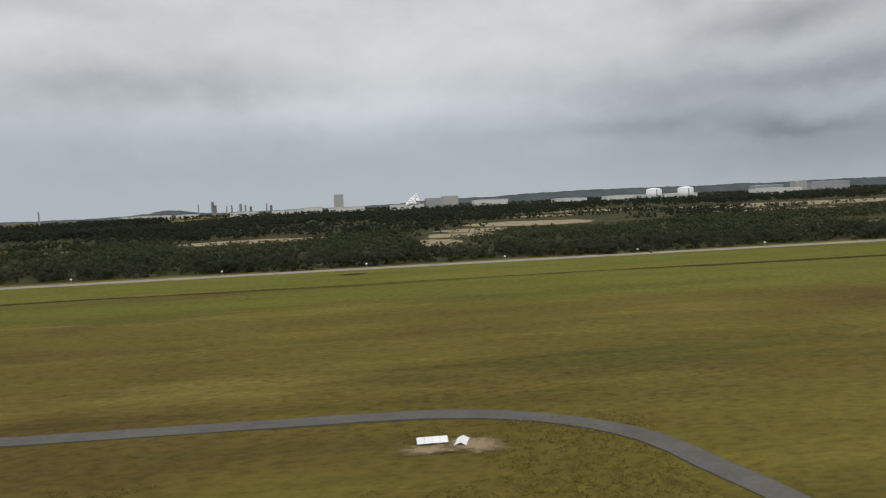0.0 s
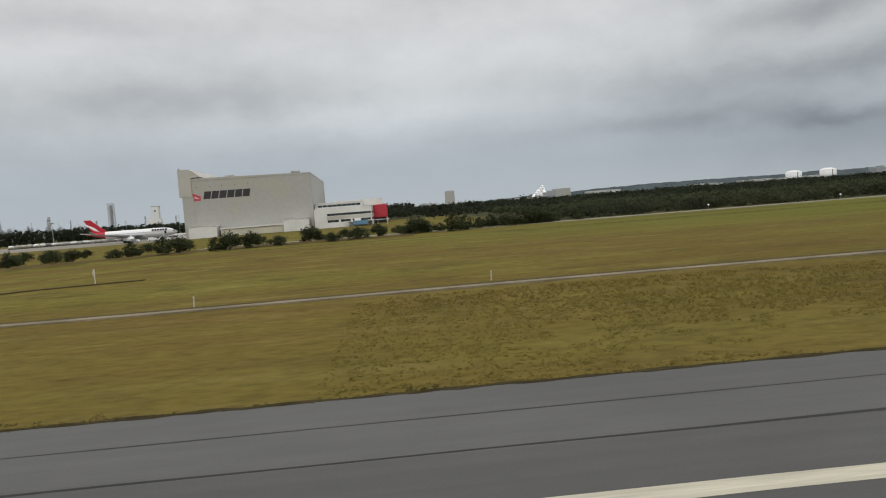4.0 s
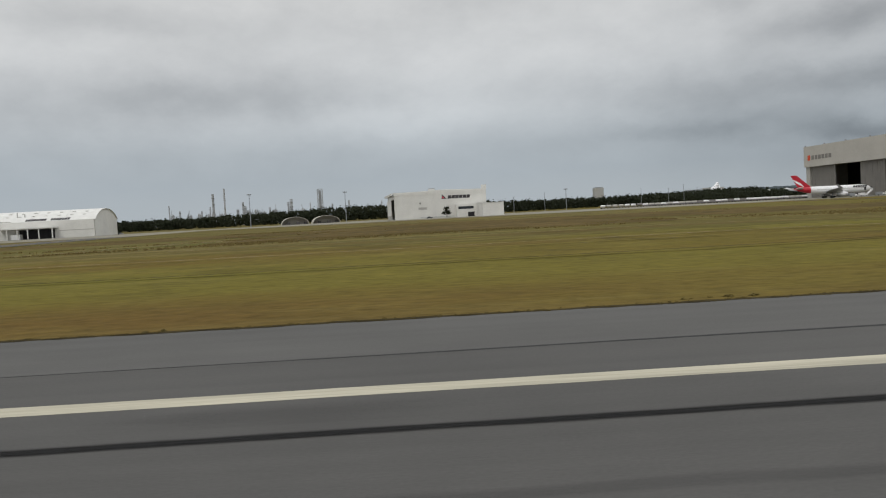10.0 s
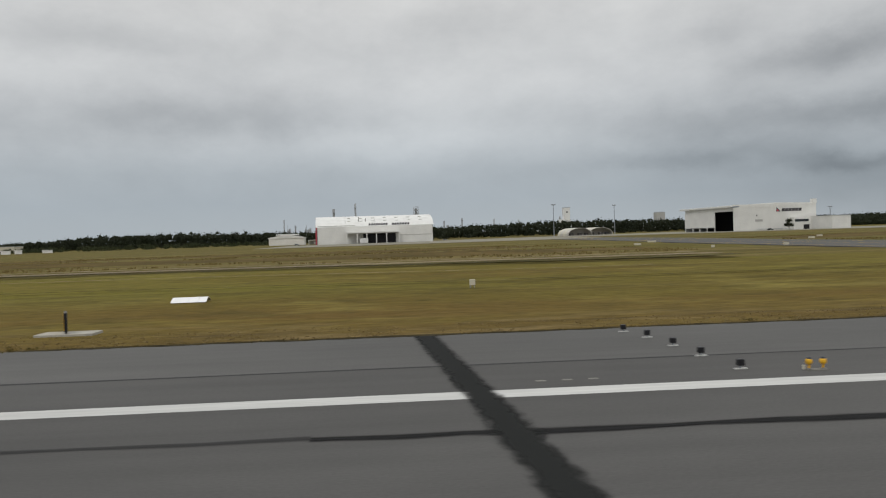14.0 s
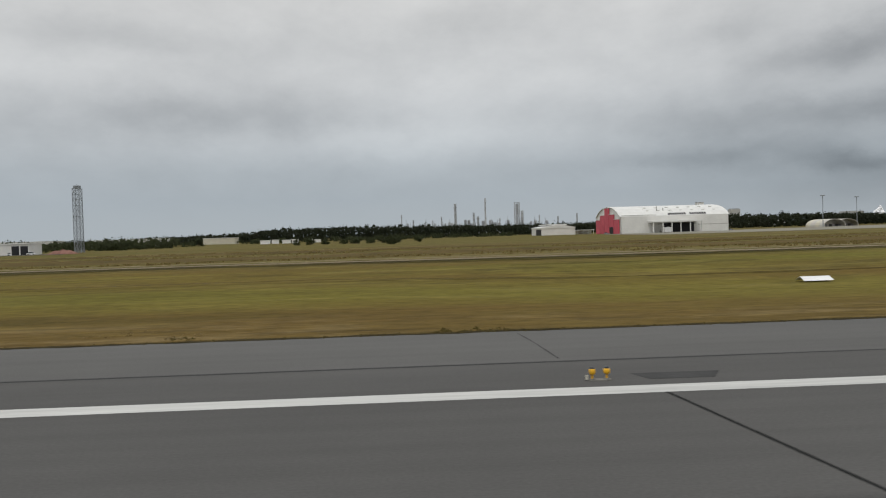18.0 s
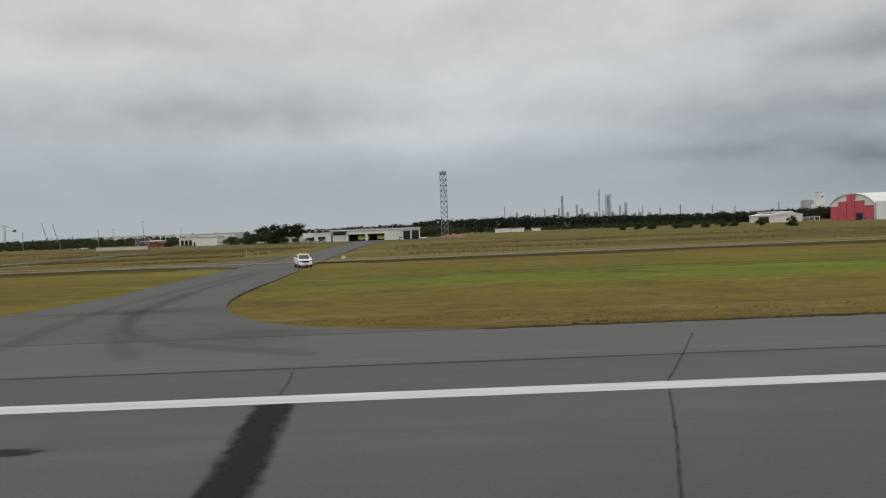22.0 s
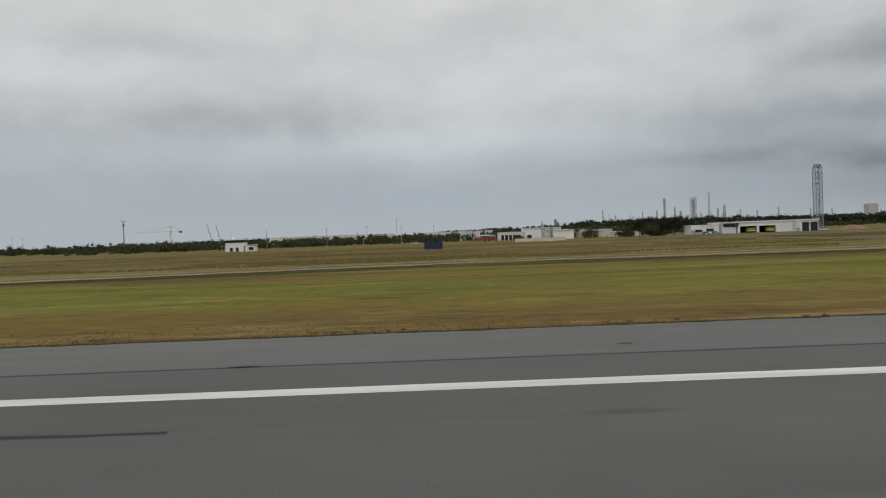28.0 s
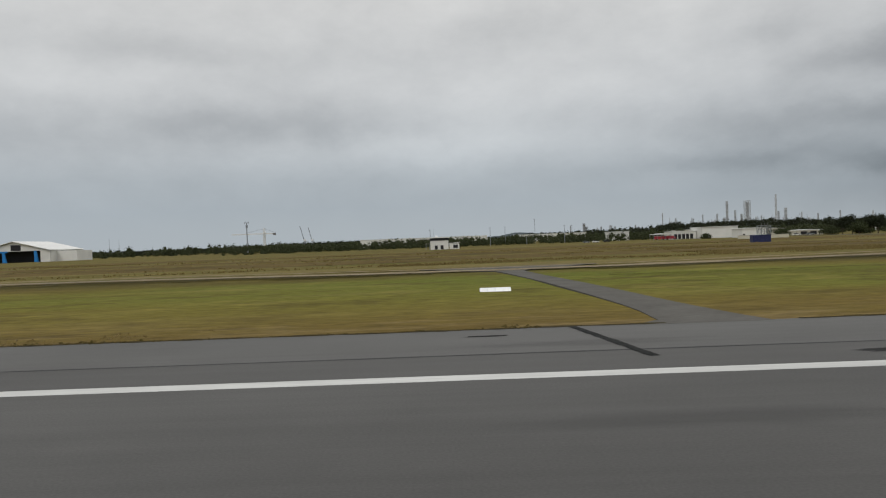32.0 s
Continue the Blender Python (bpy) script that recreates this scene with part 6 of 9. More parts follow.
def warehouses():
    # the group of sheds beyond the container
    plain_hall("white_shed", -1263.3, 552.0, 0, 15.0, 16, 6.6, WHITEROOF, WHITEWALL, "plain white flat-roofed shed")
    plain_hall("low_wing", -1240.0, 470.0, 0, 15.5, 18, 5.0, WHITEROOF, WHITEWALL, "low white wing with open bays", 0.4, "building", [(1.0 + 2.6 * i, 3.0 + 2.6 * i, 0.1, 3.4, DARK) for i in range(5)])
    c = thing("carport", -1258.0, 452.0, 0, "open carport with a white roof over the fire trucks", "carport")
    part("roof", Shape().prism([(0, 3.5), (14, 3.5), (14, 3.8), (7, 4.3), (0, 3.8)], 0, 8), WHITEROOF, c)
    for i in range(6):
        part("post", Shape().box(0.2 + i * 2.65, 0.4 + i * 2.65, 0.1, 0.3, 0, 3.5), STEEL, c)
        part("post", Shape().box(0.2 + i * 2.65, 0.4 + i * 2.65, 7.6, 7.8, 0, 3.5), STEEL, c)
    plain_hall("white_shed", -1214.5, 420.0, 0, 14.0, 16, 5.2, WHITEROOF, WHITEWALL, "white gabled storage shed", 0.5, "building", [(0.4, 1.4, 0.1, 2.2, DARK)])
    plain_hall("white_hall", -1224.2, 460.0, 0, 23.0, 22, 7.1, WHITEROOF, WHITEWALL, "taller white hall behind the shed", 0.4, "building", [(1.0, 4.0, 0.1, 3.0, DARK)])
    g = thing("steel_frame_tower", -1226.6, 367.5, 0, "open steel frame training tower", "frame")
    part("frame", lattice(Shape(), 3.0, 2.5, 0, 6.4, 5.0, 5.0, 2, 0.2), STEEL, g)
    for z in (3.1, 6.3):
        part("deck", Shape().box(0.4, 5.6, -0.1, 5.1, z, z + 0.18), STEEL, g)
    for x in (1.6, 3.2, 4.6):
        part("pole", Shape().tube((x, 2.0, 0), (x, 2.0, 7.6), 0.14, 0.1, 6), RUSTSTEEL, g)
    w = thing("boundary_wall", -1241.8, 358.0, 0, "long low cream wall before the sheds", "wall")
    part("wall", Shape().box(0, 25.5, 0, 0.4, 0, 1.6), CREAMWALL, w)
    part("coping", Shape().box(-0.1, 25.6, -0.1, 0.5, 1.6, 1.75), CONCRETE, w)
    plain_hall("cream_hall", -1186.0, 474.0, 0, 21.0, 18, 4.6, WHITEROOF, CREAMWALL, "low cream hall among the trees", 0.8)
    plain_hall("cream_hall", -1170.0, 446.0, 0, 16, 14, 2.8, WHITEROOF, CREAMWALL, "low hall with pale awnings", 0.6, "building", [(2, 6, 0.2, 2.2, DARK), (8, 12, 0.2, 2.2, DARK)])
    # beyond the fire station road
    for x, y, w, z in ((-1019, 628, 8.0, 3.0), (-1011.0, 637, 6.0, 3.2), (-1003.5, 646, 7.0, 2.8), (-996.5, 655, 5.5, 3.1), (-981, 672, 8.0, 2.4)):
        plain_hall("site_cabin", x, y, 20, w, 3.2, z, WHITEROOF, WHITEMETAL, "low white site cabin in a row")
    plain_hall("cream_block", -1130.0, 840.0, 0, 36, 20, 7.0, WHITEROOF, CREAMWALL, "cream flat-roofed block among trees")
    plain_hall("far_hall", -1500.0, 900.0, 0, 160, 50, 9.6, WHITEROOF, WHITEWALL, "very long low hall with a pale roof")
    plain_hall("far_hall", -1300.0, 930.0, 0, 90, 50, 9.0, WHITEROOF, WHITEWALL, "long low hall with a pale roof")


warehouses()


def control_building():
    b = thing("control_building", -1397.0, 393.0, 0, "white two-storey control building with a glazed top", "building")
    part("wall", Shape().box(0, 10, 0, 8, 0, 5.0), WHITEWALL, b)
    part("glazed_band", Shape().box(-0.15, 10.3, -0.2, 8.2, 5.0, 6.4), DARK, b, "dark glazed upper band")
    part("roof", Shape().box(-0.7, 10.9, -0.8, 8.8, 6.4, 6.9), WHITEROOF, b)
    part("side_room", Shape().box(10.5, 16, 0.5, 6, 0, 3.0), WHITEWALL, b)
    part("side_roof", Shape().prism([(10.2, 3.0), (16.4, 3.5), (16.4, 3.8), (10.2, 3.3)], 0.2, 6.3), WHITEROOF, b)
    part("side_window", Shape().box(12.6, 15.2, 0.4, 0.52, 0.6, 2.4), DARK, b)
    part("balcony", Shape().box(-2.6, -0.02, 0.5, 7, 3.3, 3.5), CONCRETE, b)
    for x in (-2.4, -0.6):
        part("balcony_post", Shape().box(x - 0.1, x + 0.1, 0.6, 0.8, 0, 3.3), STEEL, b)
    for x in (2.4, 5.6):
        part("window", Shape().box(x, x + 1.6, -0.08, 0.03, 0.1, 2.3), DARK, b)
    part("aerial", Shape().tube((2.0, 4, 6.9), (2.0, 4, 11.4), 0.08, 0.04, 6), STEEL, b)
    part("roof_dome", Shape().rings([(0.6, 6.9), (0.7, 7.3), (0.4, 7.7), (0.05, 7.8)], 10, (3.4, 3)), WHITEMETAL, b)


control_building()


def blue_hangar():
    h = thing("gabled_hangar", -1795.0, 612.0, 3.0, "white gabled hangar with blue-framed open doors", "hangar")
    W, D = 62.0, 62.0
    part("roof", Shape().prism([(-1, 10.0), (31, 18.0), (63, 10.0), (63, 10.5), (31, 18.6), (-1, 10.5)], -2, D), WHITEROOF, h, "white sheet roof")
    part("gable_front", Shape().prism([(0, 9.8), (62, 9.8), (31, 17.6)], 0, 0.6), WHITEWALL, h)
    part("right_wall", Shape().box(61.4, 62, 0, D, 0, 10), WHITEWALL, h)
    part("front_pier", Shape().box(53.5, 62, -0.1, 0.8, 0, 9.8), WHITEWALL, h)
    part("inner_shade", Shape().box(1, 61, 12, 12.5, 0, 10), DARK, h, "dark hangar interior")
    part("left_wall", Shape().box(0, 0.6, 0, D, 0, 10), WHITEWALL, h)
    part("rear_wall", Shape().box(0, 62, D - 0.6, D, 0, 10), WHITEWALL, h)
    part("gable_opening", Shape().box(28.5, 37, -0.1, 0.02, 10.2, 15.2), DARK, h)
    for x in (22.0, 49.0):
        part("blue_post", Shape().prism([(x, 0), (x + 3.4, 0), (x + 1.6, 10), (x, 10)], -1.8, -0.4), BRIGHTBLUE, h, "bright blue door post")
    part("blue_beam", Shape().box(2, 26, -1.5, -0.5, 8.6, 10.0), BRIGHTBLUE, h)
    part("stair_block", Shape().box(62.0, 80, 10, 40, 0, 9.0), WHITEWALL, h)


blue_hangar()

# ---- the parked airliner ----
def airliner():
    a = thing("airliner", -116.5, 487.0, 2.0, "white twin-engined airliner with a red tail, parked at the hangar", "aircraft")
    r, cz = 2.82, 5.6
    part("fuselage", Shape().hull([(0.8, 0, 7.2, 0.25, 0.3), (4, 0, 6.9, 0.9, 1.0), (9, 0, 6.4, 1.75, 1.85), (15, 0, 5.95, 2.5, 2.5), (20, 0, cz, r, r), (48, 0, cz, r, r), (52, 0, 5.45, 2.6, 2.6), (55, 0, 5.2, 2.0, 2.0), (57, 0, 4.95, 1.25, 1.2), (58, 0, 4.8, 0.4, 0.4)], 18), PLANEWHITE, a, "", True)
    part("red_rear", Shape().hull([(1.0, 0, 7.2, 0.32, 0.36), (4, 0, 6.9, 0.96, 1.06), (9, 0, 6.4, 1.81, 1.91), (12.5, 0, 6.15, 2.22, 2.25)], 18, False), PLANERED, a, "red painted rear fuselage", True)
    fin = [(-0.8, 16.6), (3.4, 16.6), (13.6, 8.2), (4.6, 7.6)]
    part("tail_fin", Shape().prism([(x, z) for x, z in fin], -0.22, 0.22), PLANERED, a, "red swept tail fin")
    part("tail_emblem", Shape().prism([(0.6, 13.8), (3.4, 12.6), (6.6, 10.8), (8.6, 8.4), (5.4, 9.8), (2.6, 11.6)], -0.30, -0.24), PLANEWHITE, a, "plain white tail emblem")
    for s in (-1, 1):
        part("tailplane", Shape().add([(2.0, s * 0.8, 7.3), (7.5, s * 0.8, 7.2), (2.4, s * 9.6, 8.2), (-0.4, s * 9.6, 8.2), (2.0, s * 0.8, 7.0), (7.5, s * 0.8, 6.8), (2.4, s * 9.6, 8.05), (-0.4, s * 9.6, 8.05)],
                                      [(0, 1, 2, 3), (7, 6, 5, 4), (0, 4, 5, 1), (1, 5, 6, 2), (2, 6, 7, 3), (3, 7, 4, 0)]), PLANEWHITE, a)
        w = part("wing", Shape().add([(23.0, s * 2.2, 4.6), (36.5, s * 2.2, 4.4), (24.5, s * 17, 5.6), (17.5, s * 29.0, 6.8), (14.6, s * 29.0, 6.8), (18.5, s * 12, 5.3),
                                      (23.0, s * 2.2, 3.6), (36.5, s * 2.2, 3.4), (24.5, s * 17, 5.1), (17.5, s * 29.0, 6.65), (14.6, s * 29.0, 6.65), (18.5, s * 12, 4.9)],
                                     [(0, 1, 2, 3, 4, 5), (11, 10, 9, 8, 7, 6)] + [(i, 6 + i, 6 + (i + 1) % 6, (i + 1) % 6) for i in range(6)]), PLANEGREY, a, "grey swept wing")
        part("winglet", Shape().add([(17.5, s * 29.0, 6.7), (14.6, s * 29.0, 6.7), (12.6, s * 29.9, 9.2), (13.6, s * 29.9, 9.2), (17.5, s * 29.2, 6.7), (14.6, s * 29.2, 6.7), (12.6, s * 30.1, 9.2), (13.6, s * 30.1, 9.2)],
                                    [(3, 2, 1, 0), (4, 5, 6, 7), (0, 1, 5, 4), (1, 2, 6, 5), (2, 3, 7, 6), (3, 0, 4, 7)]), PLANEGREY, w)
        e = part("engine", Shape().hull([(26.0, s * 9.4, 2.5, 0.7, 0.7), (28.5, s * 9.4, 2.5, 1.3, 1.3), (31.0, s * 9.4, 2.5, 1.55, 1.55), (33.2, s * 9.4, 2.5, 1.35, 1.35)], 14), PLANEWHITE, a, "", True)
        part("intake", Shape().tube((33.15, s * 9.4, 2.5), (33.25, s * 9.4, 2.5), 1.15, 1.15, 14), DARK, e)
        part("pylon", Shape().box(26.5, 31.5, s * 9.4 - 0.2, s * 9.4 + 0.2, 3.7, 4.9), PLANEWHITE, e)
        for x in (25.2, 27.0):
            part("main_wheel", Shape().tube((x, s * 4.6 - 0.8, 0.7), (x, s * 4.6 + 0.8, 0.7), 0.7, 0.7, 12), TYRE, a)
        part("main_leg", Shape().tube((26.1, s * 4.6, 0.8), (26.1, s * 4.2, 4.2), 0.22, 0.3, 8), STEEL, a)
    part("nose_wheel", Shape().tube((51.5, -0.5, 0.5), (51.5, 0.5, 0.5), 0.5, 0.5, 12), TYRE, a)
    part("nose_leg", Shape().tube((51.5, 0, 0.5), (51.3, 0, 3.2), 0.16, 0.2, 8), STEEL, a)
    for i in range(6):
        part("lettering", Shape().prism([(42.2 + i * 1.7, 6.55), (43.4 + i * 1.7, 6.55), (43.7 + i * 1.7, 7.75), (42.5 + i * 1.7, 7.75)], -2.83, -2.55), LETTER, a)
    part("cabin_door", Shape().box(50.2, 51.5, -2.75, -2.55, 4.3, 6.3), DARK, a, "open cabin door")
    part("cockpit_glass", Shape().box(55.2, 56.6, -1.62, 1.62, 5.8, 6.35), GLASS, a)
    part("window_line", Shape().box(16, 50, -2.84, -2.78, 5.95, 6.2), HANGARGREY, a)
    s = thing("air_stairs", -64.5, 480.0, 0, "white mobile air stairs beside the airliner", "stairs")
    part("ramp", Shape().prism([(-5, 0.5), (-4, 0.5), (0.5, 4.2), (0.5, 4.6), (0.0, 4.6)], 0, 1.4), WHITEMETAL, s)
    part("chassis", Shape().box(-5, 0.6, -0.1, 1.5, 0.25, 0.55), STEEL, s)
    for i in range(5):
        t = thing("service_truck", -84 + i * 9.5, 474.0 + (i % 2) * 4, 0, "white ground service truck by the hangar", "truck", "ground service trucks")
        part("cargo_box", Shape().box(0, 3.6, 0, 2.1, 0.6, 2.5, 0.08), WHITEMETAL if i % 2 else PLANEGREY, t)
        part("cab", Shape().prism([(3.7, 0.5), (5.4, 0.5), (5.4, 1.2), (4.9, 2.0), (3.7, 2.0)], 0.05, 2.05), WHITEMETAL, t)
        for x in (0.9, 4.5):
            part("wheel", Shape().tube((x, -0.05, 0.4), (x, 0.25, 0.4), 0.4, 0.4, 10), TYRE, t)


airliner()


# ---- lights, markers and signs along the runway ----
def edge_light(x):
    e = thing("runway_edge_light", x, 20.8, 0, "pair of yellow lamps on a worn pale base plate", "runway light", "runway edge lights")
    part("base_plate", Shape().slab([(-0.26, -0.10), (0.28, -0.12), (0.31, 0.08), (-0.24, 0.12)], 0.0, 0.02), DULLMARK, e)
    for sx in (-0.17, 0.19):
        part("foot", Shape().rings([(0.085, 0.02), (0.085, 0.035), (0.05, 0.045)], 10, (sx, 0)), DULLMARK, e)
        l = part("lamp_body", Shape().rings([(0.028, 0.04), (0.028, 0.13), (0.07, 0.155), (0.085, 0.20), (0.08, 0.25), (0.06, 0.275), (0.02, 0.285)], 10, (sx, 0)), YELLOWMETAL, e, "yellow lamp housing")
        part("lens", Shape().rings([(0.05, 0.275), (0.045, 0.31), (0.015, 0.325)], 10, (sx, 0)), GLASS, l)
    e.scale = (1.2, 1.2, 1.2)
    part("number_plate", Shape().box(-0.33, -0.28, -0.03, 0.03, 0.02, 0.13, 0.01), CREAMWALL, e, "small pale plate")
    return e


first = None
for k in range(-6, 28):
    x = 19.55 - 60 * k
    if k in (9, 10, 19):
        f = thing("inset_light", x - (2.9 if k == 19 else 0.0), 20.5, 0, "flush white inset light in the pavement", "inset light", "inset lights")
        part("rim", Shape().rings([(0.18, -0.02), (0.18, 0.015), (0.13, 0.03)], 14), WHITEPAINT, f)
        part("lens", Shape().rings([(0.08, 0.02), (0.07, 0.045)], 10), GLASS, f)
    elif first is None:
        first = edge_light(x)
    else:
        copy_thing(first, pose(x, 20.8, 0, 0, 0, (k * 37) % 9 - 4))


def gable_marker(x, y, turn=0.0, label="white sheet-metal gable marker lying on the grass"):
    g = thing("gable_marker", x, y, turn, label, "marker", "white gable markers", float(dip(x, y)) - (0.16 if x < -1300 else 0.0))
    for i in range(4):
        a, b = -1.36 + i * 0.68, -1.36 + i * 0.68 + 0.667
        part("panel", Shape().add([(a, -0.75, 0.0), (b, -0.75, 0.0), (b, 0, 0.36), (a, 0, 0.36), (a, 0.75, 0.0), (b, 0.75, 0.0), (a, 0, 0.33), (b, 0, 0.33)],
                                  [(0, 1, 2, 3), (3, 2, 5, 4), (0, 3, 6), (1, 7, 2), (4, 6, 3), (5, 2, 7), (0, 6, 7, 1), (6, 4, 5, 7)]), WHITEMETAL, g)
    return g


for x, y, r in ((212.3, 62.9, 0), (39.3, 64.0, 1), (-143.05, 63.0, 0), (-314.2, 54.9, -1), (-491.8, 62.0, 1), (-669.4, 56.4, 0), (-850.3, 62.6, 1), (-1029.7, 56.9, -1), (-1204.2, 55.0, 0), (-1381.7, 59.5, 0)):
    gable_marker(x, y, r)
gable_marker(379.9, 61.4, 0, "white gable marker on a bare patch of ground")
tipped = gable_marker(382.4, 60.5, 74, "white gable marker knocked out of line")
tipped.scale = (0.72, 0.72, 0.72)
for k, (cx, cy, rx, ry) in enumerate(((383.4, 59.6, 3.4, 3.0), (379.4, 59.2, 3.4, 1.8), (212.6, 61.7, 3.2, 1.3), (209.0, 61.7, 2.6, 0.9))):
    soft_patch("bare_patch", cx, cy, rx, ry, 0.012 + 0.004 * k, BARESOIL, "thin bare soil round the marker", 30 + k, "soil")


def papi(y, k):
    p = thing("approach_light_unit", -142.2 - 0.072 * (y - 33.6), y, 0, "yellow approach light box on legs over a concrete pad", "approach light", "approach light units", float(dip(-143.0, y)))
    part("pad", Shape().slab([(-1.9, -0.75), (1.9, -0.65), (1.7, 0.85), (-1.5, 0.75)], -0.1, 0.09), CONCRETE, p, "worn concrete pad")
    b = part("lamp_box", Shape().box(-0.36, 0.36, -0.40, 0.40, 0.62, 0.86, 0.05), YELLOWMETAL, p, "yellow lamp box")
    part("lid", Shape().box(-0.38, 0.38, -0.42, 0.42, 0.86, 0.90), WHITEMETAL, b)
    part("lens_slot", Shape().box(0.355, 0.37, -0.3, 0.3, 0.68, 0.80), GLASS, b)
    for x, yy in ((-0.27, -0.3), (0.27, -0.3), (0.27, 0.3), (-0.27, 0.3)):
        part("leg", Shape().tube((x, yy, 0.09), (x, yy, 0.62), 0.035, 0.035, 8), STEEL, p)
    part("stake", Shape().tube((-0.9, -0.4, 0.09), (-0.9, -0.4, 0.5), 0.07, 0.07, 8), WHITEMETAL, p)
    return p


for k, y in enumerate((33.6, 43.0, 50.8, 56.8)):
    papi(y, k).scale = (0.92, 0.92, 0.92)


def banded_pole(x, y, slim, dark, lab):
    p = thing("banded_pole", x, y, 0, lab, "post", "banded posts", -1.0)
    p.scale = (1.12, 1.12, 1.12)
    part("footing", Shape().box(-0.5, 0.5, -0.5, 0.5, -0.1, 0.10, 0.03), WHITEMETAL, p)
    for i in range(6):
        part("band", Shape().tube((0, 0, 0.1 + i * 0.44), (0, 0, 0.1 + (i + 1) * 0.44), slim * (0.13 - i * 0.008), slim * (0.125 - i * 0.008), 10), WHITEMETAL if i % 2 == 0 else dark, p)
    part("head", Shape().rings([(0.12, 2.72), (0.5, 2.86), (0.55, 2.95), (0.3, 3.02)], 12), WHITEMETAL, p)
    part("side_box", Shape().box(-0.34, -0.14, -0.12, 0.12, 0.9, 1.6), WHITEMETAL, p)


banded_pole(-100.3, 87.5, 1.0, REDPANEL, "red and white banded post with a flat lamp head")
banded_pole(-70.2, 86.5, 0.78, MAROON, "slim dark maroon and white banded post with a lamp head")


def equipment_hut():
    h = thing("equipment_hut", -53.6, 132.0, 0.0, "small hut in broad red and white stripes", "hut", "", -1.12)
    W = 6.0
    for i in range(5):
        part("stripe_panel", Shape().box(i * W / 5 + 0.005, (i + 1) * W / 5 - 0.005, 0, 3.0, 0.12, 2.75), ORANGERED if i % 2 == 0 else WHITEMETAL, h)
    part("roof", Shape().prism([(-0.15, 2.75), (W + 0.15, 2.75), (W + 0.15, 2.83), (W / 2, 3.02), (-0.15, 2.83)], -0.15, 3.15), HANGARLITE, h)
    part("skid", Shape().box(0.1, W - 0.1, 0.1, 2.9, -0.05, 0.12), STEEL, h)
    part("vent", Shape().box(0.5, 0.85, -0.05, 0.0, 1.3, 1.55), DARK, h)
    part("socket_box", Shape().box(3.2, 3.45, -0.08, 0.0, 0.5, 0.8), DARK, h)


equipment_hut()


def aerial_mast():
    m = thing("lattice_mast", -44.4, 133.0, 0, "slender orange and white lattice mast", "mast", "", -1.08)
    m.scale = (1.15, 1.15, 1.15)
    z = 0.0
    for i, (h, mat) in enumerate(((3.9, ORANGERED), (4.2, WHITEMETAL), (4.0, ORANGERED))):
        part("mast_section", lattice(Shape(), 0, 0, z, z + h, 0.95 - 0.12 * i, 0.83 - 0.12 * i, 5, 0.034), mat, m)
        z += h
    part("top_ring", Shape().box(-0.4, 0.4, -0.4, 0.4, z, z + 0.12), ORANGERED, m)
    part("footing", Shape().box(-0.8, 0.8, -0.8, 0.8, -0.1, 0.08), CONCRETE, m)
    for zz in (11.0, 6.4):
        part("bracket_lamp", Shape().box(0.45, 0.8, -0.1, 0.1, zz, zz + 0.35), RUSTSTEEL, m)


aerial_mast()


def windsock():
    s = thing("windsock", -128.2, 178.6, 0, "limp white windsock on a tall mast", "windsock")
    part("mast", Shape().tube((0, 0, -1.2), (0, 0, 7.2), 0.07, 0.05, 8), WHITEMETAL, s)
    part("hoop", Shape().rings([(0.66, 6.85), (0.70, 6.9), (0.66, 6.95)], 14, (-0.5, 0)), STEEL, s)
    prof = ((0.66, 6.9), (0.64, 6.3), (0.52, 5.6), (0.40, 4.8), (0.30, 4.1), (0.24, 3.6))
    part("sock", Shape().add([(-0.5 + 0.08 * k + r * (1 + 0.12 * math.cos(3 * a + k)) * math.cos(a), r * math.sin(a), z) for k, (r, z) in enumerate(prof) for a in [i * 0.5236 for i in range(12)]],
                             [(k * 12 + i, k * 12 + (i + 1) % 12, (k + 1) * 12 + (i + 1) % 12, (k + 1) * 12 + i) for k in range(5) for i in range(12)]), WHITEMETAL, s, "limp white cloth cone", True)


windsock()


def concrete_hut():
    h = thing("concrete_hut", -190.1, 193.9, -6.0, "long flat-roofed concrete equipment building with slit openings", "building", "", -0.95)
    part("wall", Shape().box(0, 25, 0, 9, 0, 3.9), CREAMWALL, h)
    part("roof", Shape().box(-0.4, 25.4, -0.4, 9.4, 3.9, 4.2), WHITEROOF, h)
    part("slit", Shape().box(3.2, 10.6, -0.08, 0.04, 1.9, 2.4), DARK, h, "dark slit opening")
    part("shutter", Shape().box(12.2, 21.6, -0.3, -0.02, 2.0, 3.9), WHITEMETAL, h, "white raised shutter")
    part("slit", Shape().box(17.0, 21.4, -0.09, 0.03, 1.55, 2.0), DARK, h)
    part("end_pilaster", Shape().box(0, 2.2, -0.25, 0.0, 0, 2.3), CONCRETE, h)
    part("green_box", Shape().box(25.2, 26.4, 4.0, 8.8, 0, 3.4), GREENBOX, h, "dull green steel cabinet")
    part("cable_rack", Shape().bar((-1.2, 3, 1.0), (-0.1, 3, 2.0), 0.08), STEEL, h)


concrete_hut()


